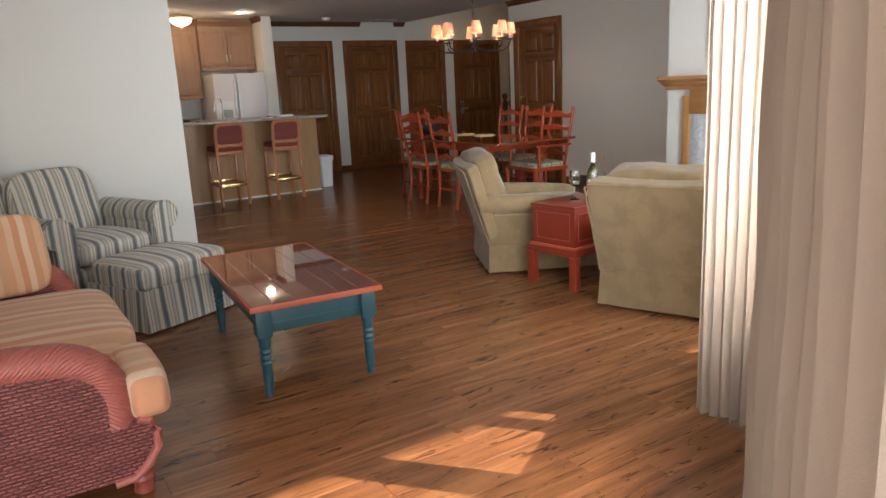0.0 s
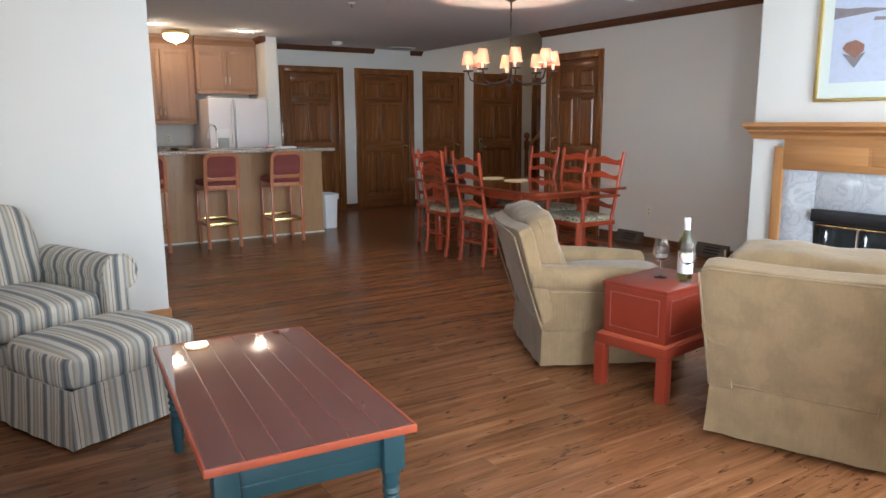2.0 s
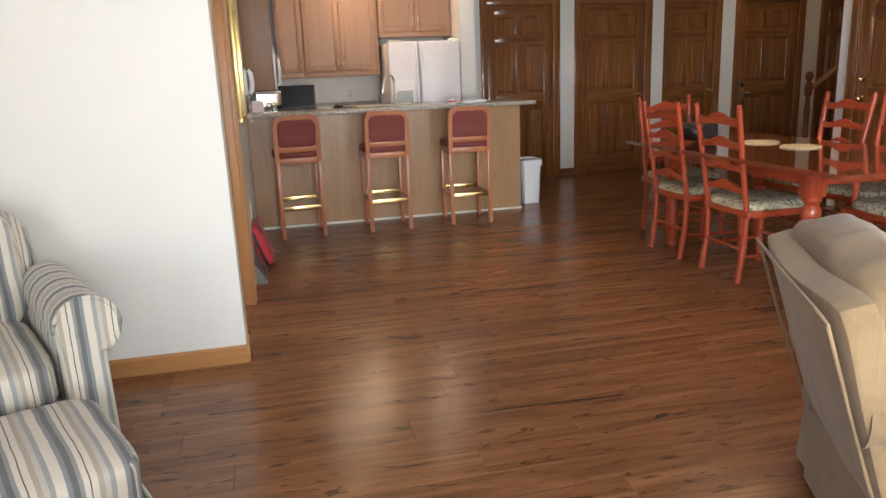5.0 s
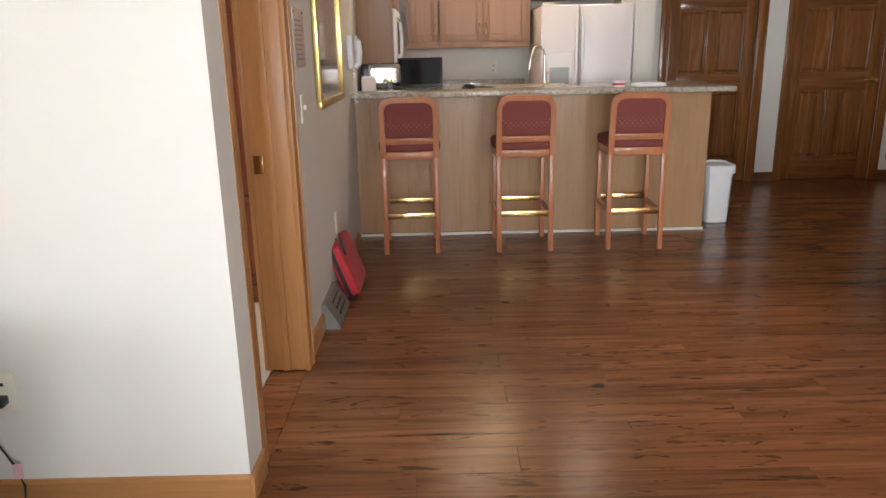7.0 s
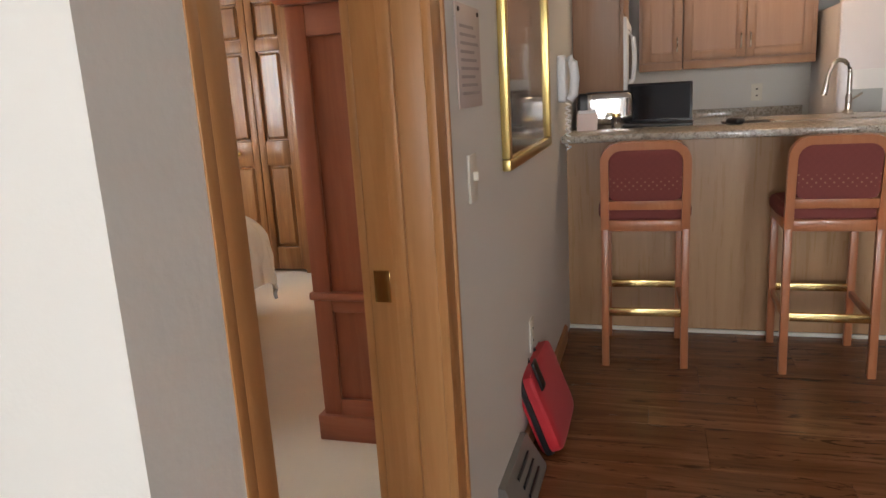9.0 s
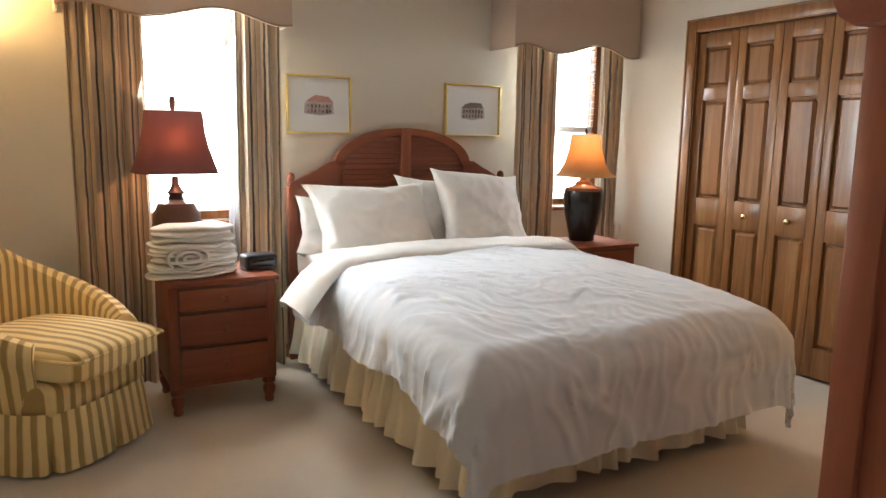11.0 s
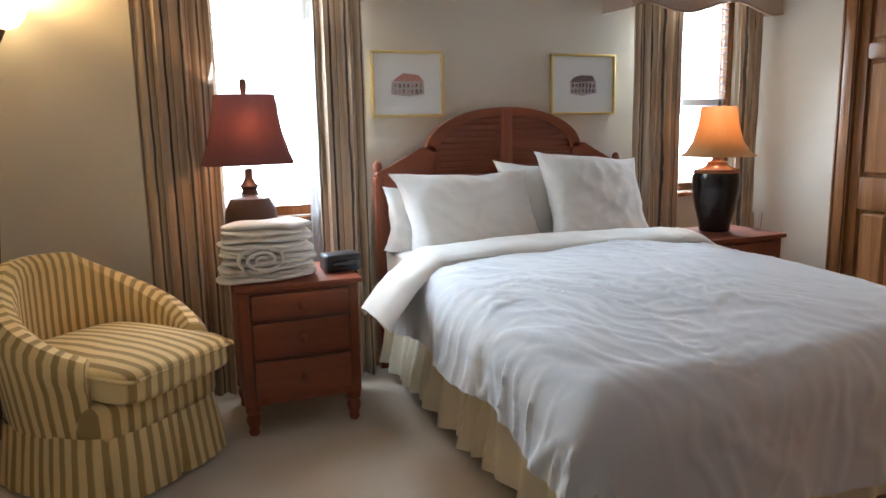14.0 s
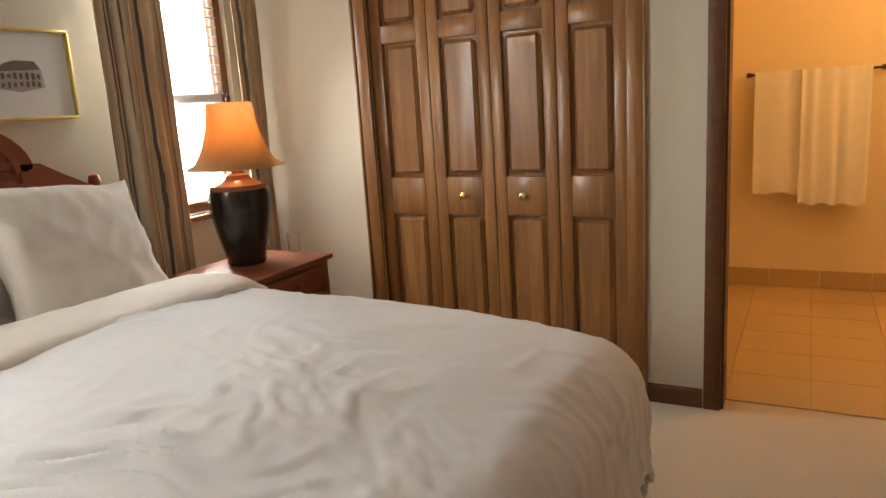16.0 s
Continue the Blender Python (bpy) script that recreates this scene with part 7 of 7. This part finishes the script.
def foldback():
    bm = bmesh.new()
    n, ny = 14, 110
    half, over, r = 0.69, 0.42, 0.14
    grid = []
    for i in range(n + 1):
        u = i / n
        row = []
        for j in range(ny + 1):
            v = -half - over + 2 * (half + over) * j / ny
            oy, dy = drop(abs(v) - half, r, 0.30)
            if v < -half:
                e = (-v - half) / over
                oy, dy = 0.36 * e, 0.05 * e + 0.10 * e * e
            a = math.pi * u
            s = -2.30 - 0.16 * math.cos(a) + 0.02 * noise.noise(Vector((u * 3, v * 4, 2)))
            lift = 0.042 * math.sin(a) ** 0.7 + 0.008 * noise.noise(Vector((u * 5, v * 9, 5)))
            s += (0.95 if v < 0 else 0.1) * max(0.0, abs(v) - half)
            row.append(bm.verts.new((s, YC + (min(abs(v), half) + oy + lift * 0.6 * (dy > 0.05)) * (1 if v > 0 else -1), 0.69 + 0.02 * (1 - min(1, (v / half) ** 2)) - dy + lift)))
        grid.append(row)
    for a, c in zip(grid, grid[1:]):
        for j in range(ny):
            bm.faces.new((a[j], a[j + 1], c[j + 1], c[j]))
    thicken(bm, 0.012)
    return bm


tagged(part("sheet_fold", foldback(), LINEN, None), "white top sheet folded back over the duvet", "sheet")


def pillow(m, w, h, th, label, seed, flange=0.035):
    bm = bmesh.new()
    n = 40
    for side in (1, -1):
        g = []
        for i in range(n + 1):
            row = []
            for j in range(n + 1):
                a, c = -1 + 2 * i / n, -1 + 2 * j / n
                k = max(0.0, (1 - abs(a) ** 2.6)) ** 0.55 * max(0.0, (1 - abs(c) ** 2.6)) ** 0.55
                pin = 1 - 0.17 * (1 - c * c) * abs(a) ** 4 + 0.02 * noise.noise(Vector((c * 2.0, seed, 0.3)))
                pin2 = 1 - (0.13 + 0.06 * math.sin(a * 2 + seed)) * (1 - a * a) * abs(c) ** 4
                wob = 0.013 * noise.noise(Vector((a * 2.2 + seed, c * 2.2, side * 3.0))) + 0.009 * (1 - abs(noise.noise(Vector((a * 2.6, c * 2.4 + seed, side))))) ** 5 + 0.004 * (1 - abs(noise.noise(Vector((a * 7 + c * 5, c * 6 - a * 4 + seed, side))))) ** 6
                row.append(bm.verts.new((a * w / 2 * pin, side * (k * th / 2 + (wob if k > 0.05 else 0)), c * h / 2 * pin2 - 0.06 * k * (1 - c))))
            g.append(row)
        for a_, c_ in zip(g, g[1:]):
            for j in range(n):
                bm.faces.new((a_[j], a_[j + 1], c_[j + 1], c_[j]))
    bmesh.ops.remove_doubles(bm, verts=bm.verts[:], dist=0.0005)
    ob = part("pillow", bm, LINEN, None)
    ob.matrix_world = m
    return tagged(ob, label, "pillow", "white bed pillows")


pillow(pose(-2.60, 8.15, 0.855, -33, 0, 90), 0.78, 0.50, 0.19, "large white pillow leaning on the headboard", 1)
pillow(pose(-2.58, 8.87, 0.895, -27, 5, 94), 0.68, 0.52, 0.18, "large white pillow with a pointed corner", 5)
pillow(pose(-2.71, 8.68, 0.88, -18, 2, 88), 0.66, 0.46, 0.17, "white pillow tucked behind another", 9)
pillow(pose(-2.76, 8.02, 0.80, -22, 8, 92), 0.60, 0.34, 0.17, "rumpled white pillow squeezed behind the front one", 13)

# ---- nightstands and what stands on them ----


def nightstand(m, label):
    t = thing("nightstand", label, "nightstand", m, "bedroom nightstands")
    w, d = 0.50, 0.42
    part("top", box(-w / 2 - 0.018, w / 2 + 0.018, -d / 2 - 0.018, d / 2 + 0.012, 0.615, 0.637, 0.005), CHERRYX, t)
    part("case", box(-w / 2, w / 2, -d / 2 + 0.003, d / 2, 0.135, 0.615, 0.003), CHERRY, t)
    z = 0.165
    for hgt in (0.155, 0.145, 0.10):
        dr = part("drawer", box(-w / 2 + 0.045, w / 2 - 0.045, -d / 2 - 0.014, -d / 2 + 0.004, z, z + hgt, 0.006), CHERRYX, t)
        # Dark plate behind the drawer stands for the shade in its gap.
        part("drawer_shadow_gap", box(-w / 2 + 0.041, w / 2 - 0.041, -d / 2 - 0.002, -d / 2 + 0.0035, z - 0.004, z + hgt + 0.004), BRONZE, t, "dark plate standing for the shade in the gap round the drawer")
        part("knob", lathe(bmesh.new(), [(0.010, 0), (0.008, 0.008), (0.017, 0.018), (0.017, 0.024), (0.01, 0.03), (0, 0.031)], n=14,
                           m=Matrix.Translation((0, -d / 2 - 0.014, z + hgt / 2)) @ Matrix.Rotation(radians(90), 4, "X")), CHERRY, dr)
        z += hgt + 0.016
    for x in (-w / 2 + 0.03, w / 2 - 0.03):
        for y in (-d / 2 + 0.035, d / 2 - 0.03):
            part("foot", lathe(bmesh.new(), [(0.018, 0), (0.024, 0.012), (0.02, 0.03), (0.03, 0.055), (0.031, 0.075), (0.022, 0.092), (0.032, 0.10), (0.032, 0.135)], (x, y, 0.004), 14), CHERRY, t)
    return t


nightstand(pose(-2.47, 7.21, 0, 0, 0, 90) @ Matrix.Diagonal((1, 1, 1.035, 1)), "red-brown three-drawer nightstand with turned feet")
nightstand(pose(-2.47, 9.62, 0.035, 0, 0, 90), "red-brown nightstand beyond the bed")

SHADER = translucent("burgundy_lamp_shade", (0.10, 0.032, 0.026), 0.28)
SHADEA = translucent("amber_lamp_shade", (0.55, 0.29, 0.11), 0.42)
HAMMER = plain("hammered_bronze", (0.10, 0.055, 0.04), 0.4, 0.6, 0.3, 60, 0.5, 180)
CERAM = plain("black_ceramic", (0.012, 0.010, 0.010), 0.22, 0.0, 0.3, 10)
t = thing("table_lamp", "bronze table lamp with a burgundy square bell shade, lit", "table lamp", pose(-2.58, 7.065, 0.659) @ Matrix.Diagonal((1, 1, 0.975, 1)))
part("base", lathe(bmesh.new(), [(0.07, 0), (0.075, 0.01), (0.06, 0.03), (0.10, 0.12), (0.118, 0.22), (0.112, 0.29), (0.085, 0.345), (0.04, 0.365), (0.032, 0.385), (0.045, 0.40), (0.03, 0.415), (0.018, 0.44), (0.018, 0.48)], n=26), HAMMER, t)
sh = lathe(bmesh.new(), [(0.200, 0.50), (0.182, 0.55), (0.158, 0.63), (0.140, 0.72), (0.130, 0.805)], n=40, square=0.62)
for f in [f for f in sh.faces if len(f.verts) > 4]:
    sh.faces.remove(f)
part("shade", sh, SHADER, t, "burgundy cloth shade")
part("finial", lathe(bmesh.new(), [(0.006, 0.80), (0.012, 0.82), (0.016, 0.85), (0.012, 0.875), (0, 0.88)], n=14), HAMMER, t)
part("harp", tube(bmesh.new(), [(0, 0, 0.47), (0.0, 0.05, 0.56), (0, 0.05, 0.72), (0, 0, 0.80)], 0.003, 6), BRASS, t)
bulb("table_lamp_bulb", (-2.505, 7.062, 0.637 + 0.66), 5.5, (1.0, 0.5, 0.25), 0.02)
t = thing("table_lamp", "black vase table lamp with an amber bell shade, lit", "table lamp", pose(-2.52, 9.63, 0.672))
part("base", lathe(bmesh.new(), [(0.08, 0), (0.085, 0.01), (0.085, 0.03), (0.11, 0.13), (0.130, 0.23), (0.134, 0.30), (0.126, 0.335)], n=12), CERAM, t)
part("neck", lathe(bmesh.new(), [(0.128, 0.333), (0.12, 0.352), (0.075, 0.365), (0.055, 0.378), (0.05, 0.392), (0.03, 0.40), (0.02, 0.43)], n=24), plain("brown_glaze", (0.26, 0.10, 0.05), 0.25, 0.2), t, "brown glazed shoulder")
sh = lathe(bmesh.new(), [(0.200, 0.425), (0.160, 0.448), (0.125, 0.51), (0.10, 0.60), (0.088, 0.70)], n=36, square=0.2)
for f in [f for f in sh.faces if len(f.verts) > 4]:
    sh.faces.remove(f)
part("shade", sh, SHADEA, t, "glowing amber shade")
part("finial", lathe(bmesh.new(), [(0.005, 0.70), (0.010, 0.715), (0.006, 0.735), (0, 0.74)], n=12), BRONZE, t)
bulb("table_lamp_bulb", (-2.52, 9.63, 0.672 + 0.58), 3.2, (1.0, 0.45, 0.14), 0.03)
t = thing("clock_radio", "small black clock radio on the nightstand", "clock radio", pose(-2.44, 7.43, 0.660, 0, 0, 96))
part("body", soft(bmesh.new(), (0, 0, 0.04), (0.17, 0.12, 0.08), 8, 6), BLACK, t)
part("display", box(-0.06, 0.06, -0.0615, -0.059, 0.02, 0.055, 0.001), SCREEN, t)
p = part("water_glass", lathe(bmesh.new(), [(0.026, 0), (0.03, 0.10), (0.028, 0.10), (0.024, 0.006), (0, 0.006)], n=20), GLASS, None)
p.location = (-2.44, 9.86, 0.672)
tagged(p, "small clear tumbler beside the black lamp", "glass")

TX, TY, TZ = -2.40, 7.10, 0.660
rt, z = random.Random(4), TZ
for k in range(5):
    tw = bmesh.new()
    for j, hh in enumerate((0.024, 0.027)):
        ang = Matrix.Translation((rt.uniform(-0.012, 0.012), rt.uniform(-0.012, 0.012), 0)) @ Matrix.Rotation(radians(rt.uniform(-5, 5)), 4, "Z")
        soft(tw, (0, 0, j * 0.025 + hh / 2), (0.25 - 0.012 * rt.random(), 0.41 - 0.012 * k + 0.012 * rt.random(), hh * 1.5), 2.6, 14, 0.016, ang, seed=k * 3 + j)
    o = part("folded_towel", tw, TOWEL, None)
    o.matrix_world = pose(TX, TY, z)
    z += 0.049
    tagged(o, "folded white terry towel in a stack on the nightstand", "towel", "stacked towels")
pts = []
for k in range(40):
    a = k * 0.42
    rr = 0.012 + 0.0017 * k
    pts.append((rr * math.cos(a) * 1.4, rr * math.sin(a) * 0.86))
tb = bmesh.new()
rows = []
for dx in (0.0, 0.05):
    rows.append([tb.verts.new((dx, y, z)) for y, z in pts])
for i in range(len(pts) - 1):
    tb.faces.new((rows[0][i], rows[0][i + 1], rows[1][i + 1], rows[1][i]))
thicken(tb, 0.012)
o = part("rolled_towel", tb, TOWEL, None)
o.matrix_world = pose(TX + 0.085, TY - 0.03, TZ + 0.105)
tagged(o, "rolled white terry towel end in the stack", "towel", "stacked towels")

# ---- striped barrel chair ----


YST = ((0.0, (0.800, 0.612, 0.288)), (0.5, (0.384, 0.264, 0.096)), (0.92, (0.648, 0.480, 0.216)))
YUV = uv_striped("gold_stripe_uv", 0.046, YST)
YX = striped("gold_stripe_x", "x", 0.046, YST)
t = thing("barrel_chair", "gold striped barrel chair with a skirted base", "armchair", pose(-2.29, 6.43, 0, 0, 0, -46) @ Matrix.Diagonal((1.1, 1.1, 1.03, 1)))


def horseshoe(profile, seg=48, a0=-128, a1=128, rx=0.29, ry=0.33):
    """Sweeps a cross-section round the back; profile(u) gives (outward, height) points, u from -1 to 1."""
    bm = bmesh.new()
    uvl = bm.loops.layers.uv.new("UVMap")
    rows = []
    for i in range(seg + 1):
        u = -1 + 2 * i / seg
        a = radians(270 + u * a1)
        n = Vector((math.cos(a), math.sin(a), 0))
        rows.append([(bm.verts.new((n.x * (rx + o), n.y * (ry + o) + 0.02, z)), u * radians(a1) * 0.36) for o, z in profile(u)])
    for ra, rb in zip(rows, rows[1:]):
        for j in range(len(ra) - 1):
            f = bm.faces.new((ra[j][0], ra[j + 1][0], rb[j + 1][0], rb[j][0]))
            for lp, uu in zip(f.loops, (ra[j][1], ra[j + 1][1], rb[j + 1][1], rb[j][1])):
                lp[uvl].uv = (uu, lp.vert.co.z)
    bm.faces.new([r_[0] for r_ in rows[0]])
    bm.faces.new([r_[0] for r_ in rows[-1]][::-1])
    return bm


def back_profile(u):
    k = abs(u)
    top = 0.79 - 0.04 * k - 0.245 * (max(0.0, k - 0.22) / 0.78) ** 0.8
    o = 0.045
    return [(-0.055, 0.22), (-0.055, top - 0.06), (-0.045, top - 0.02), (-0.015, top + 0.004), (0.02, top), (o, top - 0.03), (o + 0.005, top - 0.08), (o - 0.012, 0.40), (o - 0.03, 0.24)]


hs = horseshoe(back_profile)
part("back_shell", hs, YUV, t)
part("seat_cushion", soft(bmesh.new(), (0, 0.10, 0.425), (0.48, 0.62, 0.13), 7, 14, 0.004, crown=0.35), YX, t)
part("cushion_piping", band([(-0.22, 0.405, 0.455), (0.22, 0.405, 0.455), (0.238, 0.375, 0.455), (0.238, -0.14, 0.455), (-0.238, -0.14, 0.455), (-0.238, 0.375, 0.455)], 0.007), YX, t)
part("seat_base", soft(bmesh.new(), (0, 0.04, 0.29), (0.54, 0.56, 0.16), 6, 8), YX, t)


def skirt_ring():
    bm = bmesh.new()
    uvl = bm.loops.layers.uv.new("UVMap")
    n = 96
    rows = []
    for j in range(6):
        f = j / 5
        row = []
        for i in range(n):
            a = 2 * math.pi * i / n
            c, s = math.cos(a), math.sin(a)
            k = (abs(c) ** 3.4 + abs(s) ** 3.4) ** (-1 / 3.4)
            pl = 0.0
            for pa in (math.pi / 4, 3 * math.pi / 4, math.pi / 2, 5 * math.pi / 4, 7 * math.pi / 4):
                pl -= 0.028 * math.exp(-(((a - pa + math.pi) % (2 * math.pi) - math.pi) / 0.035) ** 2) * (1 - f)
            r_ = 0.295 * k * (1 + 0.09 * (1 - f)) + pl + 0.004 * math.sin(i * 1.9) * (1 - f)
            row.append((bm.verts.new((r_ * c, r_ * 1.02 * s + 0.035, 0.02 + 0.23 * f)), a * 0.33))
        rows.append(row)
    for ra, rb in zip(rows, rows[1:]):
        for i in range(n):
            j = (i + 1) % n
            f = bm.faces.new((ra[i][0], ra[j][0], rb[j][0], rb[i][0]))
            u1 = ra[j][1] if j else 2 * math.pi * 0.33
            for lp, uu in zip(f.loops, (ra[i][1], u1, u1, ra[i][1])):
                lp[uvl].uv = (uu, lp.vert.co.z)
    return bm


part("skirt", skirt_ring(), YUV, t)
for x in (-0.22, 0.22):
    for y in (-0.2, 0.25):
        part("caster", lathe(bmesh.new(), [(0.012, 0), (0.016, 0.008), (0.01, 0.03), (0.01, 0.25)], (x, y, 0.004), 10), BLACK, t)

# ---- floor lamp, chest, pictures ----
TORCH = glowing("lit_frosted_bowl", (1.0, 0.72, 0.36), 7.0)
t = thing("floor_lamp", "bronze torchiere floor lamp with a glowing frosted bowl", "floor lamp", pose(-2.80, 5.955, 0.004, -5.0))
part("base", lathe(bmesh.new(), [(0.12, 0), (0.125, 0.012), (0.11, 0.028), (0.04, 0.04), (0.014, 0.05)], n=28), HAMMER, t)
part("pole", lathe(bmesh.new(), [(0.011, 0.05), (0.011, 1.64)], n=14), HAMMER, t)
part("cup", lathe(bmesh.new(), [(0.013, 1.63), (0.02, 1.65), (0.045, 1.72), (0.05, 1.73)], n=22), HAMMER, t)
part("bowl", lathe(bmesh.new(), [(0.05, 1.728), (0.09, 1.745), (0.12, 1.79), (0.135, 1.865), (0.13, 1.865), (0.112, 1.79), (0.08, 1.752), (0.0, 1.74)], n=30), TORCH, t, "glowing frosted glass bowl")
part("switch_knob", tube(bmesh.new(), [(0.02, 0, 1.70), (0.075, 0.0, 1.70)], 0.004, 6), HAMMER, t)
cb = bmesh.new()
tube(cb, [(-0.1, -0.02, 0.01), (-0.16, 0.03, 0.006), (-0.10, 0.10, 0.006), (0.0, 0.14, 0.006), (0.10, 0.12, 0.006), (0.12, 0.02, 0.006)], 0.004, 6)
part("cord", cb, BLACK, t)
bulb("floor_lamp_bulb", (-2.80, 6.122, 1.90), 28, (1.0, 0.66, 0.28), 0.06)

t = thing("tall_chest", "tall red-brown wooden chest with a moulded cornice", "chest", pose(0, 0, 0.004))
ax0, ax1, ay0, ay1, az = 0.31, 0.905, 7.86, 8.95, 1.56
part("case", box(ax0 + 0.02, ax1, ay0 + 0.02, ay1 - 0.02, 0.06, az, 0.004), CHERRY, t)
for q in ((ax0, ax0 + 0.07), (ax1 - 0.07, ax1)):
    part("corner_stile", box(q[0], q[1], ay0, ay0 + 0.022, 0.05, az, 0.004), CHERRY, t)
for z0, z1 in ((0.05, 0.16), (0.50, 0.57), (1.46, az)):
    part("side_rail", box(ax0 + 0.07, ax1 - 0.07, ay0 + 0.002, ay0 + 0.022, z0, z1, 0.003), CHERRYX, t)
part("base_moulding", box(ax0 - 0.02, ax1, ay0 - 0.02, ay1, 0.0, 0.10, 0.006), CHERRYX, t)
part("waist_moulding", box(ax0 - 0.012, ax1, ay0 - 0.012, ay1, 0.545, 0.575, 0.008), CHERRYX, t)
part("cornice", extrude_profile(bmesh.new(), [(ax0, az), (ax0 - 0.03, az + 0.02), (ax0 - 0.045, az + 0.05), (ax0 - 0.045, az + 0.065), (ax1, az + 0.065), (ax1, az)], ay1 - ay0 + 0.09, "y", ay0 - 0.045), CHERRYY, t)
for i in range(4):
    z = 0.62 + i * 0.225
    d_ = part("drawer", box(ax0 - 0.008, ax0 + 0.02, ay0 + 0.04, ay1 - 0.04, z, z + 0.2, 0.004), CHERRYY, t)
    for y in (ay0 + 0.28, ay1 - 0.28):
        part("knob", lathe(bmesh.new(), [(0.010, 0), (0.016, 0.02), (0, 0.028)], n=12, m=Matrix.Translation((ax0 - 0.008, y, z + 0.1)) @ Matrix.Rotation(radians(-90), 4, "Y")), CHERRY, d_)

WHITEMAT = plain("white_picture_mat", (0.66, 0.66, 0.64), 0.7, vary=0.02)
SK1 = plain("red_sketch_ink", (0.44, 0.22, 0.18), 0.8, vary=0.5, scale=70)
SK2 = plain("grey_sketch_ink", (0.42, 0.37, 0.34), 0.8, vary=0.5, scale=70)
SK3 = plain("dark_sketch_ink", (0.16, 0.11, 0.10), 0.8, vary=0.5, scale=70)


def sketch(seed):
    """A small house front: a pale wash, a roof, and rows of upright window strokes."""
    rnd = random.Random(seed)
    ink = SK1 if seed == 1 else SK3

    def j(v):
        return v + rnd.uniform(-0.005, 0.005)

    out = [("sketch_wash", SK2, [(j(-0.09), j(0.115)), (j(0.0), j(0.11)), (j(0.09), j(0.12)), (j(0.085), j(0.19)), (j(-0.085), j(0.185))]),
           ("sketch_roof", ink, [(j(-0.09), j(0.185)), (j(0.085), j(0.19)), (j(0.06), j(0.215)), (j(-0.02), j(0.222)), (j(-0.06), j(0.212))])]
    for z in (0.125, 0.155):
        for i in range(7):
            x = -0.075 + i * 0.023
            h = rnd.uniform(0.014, 0.022)
            out.append(("sketch_stroke", rnd.choice((ink, SK3)), [(x, j(z)), (x + rnd.uniform(0.006, 0.013), j(z)), (x + 0.010, z + h), (x + 0.001, z + h)]))
    return out


framed("framed_sketch", pose(X0, 7.945, 1.345, 0, 0, 90), 0.40, 0.34, 0.013, 0.1, sketch(1), "gold-framed sketch of a brick house, white mat", "picture", WHITEMAT)
framed("framed_sketch", pose(X0, 9.01, 1.345, 0, 0, 90), 0.43, 0.34, 0.013, 0.1, sketch(2), "gold-framed grey sketch of a house, white mat", "picture", WHITEMAT)

# ---- floor planks, last ----
PL_L, PL_W = 1.22, 0.152
rndp = random.Random(4)
plank_mesh = {}


def plank_data(length):
    key = round(length, 2)
    if key not in plank_mesh:
        bm = box(0.0004, key - 0.0004, 0.0004, PL_W - 0.0004, -0.012, 0.0, 0.0007, 1)
        me = bpy.data.meshes.new("plank")
        bm.to_mesh(me)
        bm.free()
        me.materials.append(PLANK)
        plank_mesh[key] = me
    return plank_mesh[key]


floor_ob = bpy.data.objects["floor"]
rest, count, row = bmesh.new(), 0, 0
y = -0.48
while y < 11.22:
    x_lo = -2.2 if y < 5.48 else (-0.28 if y < 6.12 else 1.066)
    x_hi = 0.38 if y < 0.4 else (6.049 if y < 8.1 else 8.9)
    x = x_lo - rndp.choice((0.0, 0.2, 0.41, 0.61, 0.81, 1.0))
    while x < x_hi:
        a, c = max(x, x_lo), min(x + PL_L, x_hi)
        if c - a > 0.05:
            near = 1.4 < y < 8.2 and -0.6 < (a + c) / 2 < 4.4
            if near and count < 300:
                p = new("plank", plank_data(c - a))
                p.parent = floor_ob
                p.location = (a, y, 0)
                count += 1
            else:
                bx(rest, a + 0.0008, c - 0.0008, y + 0.0008, y + PL_W - 0.0008, -0.012, 0)
        x += PL_L
    y += PL_W
r = part("planks_beyond", rest, PLANK, floor_ob, smooth=False)
tagged(r, kind="stuff")
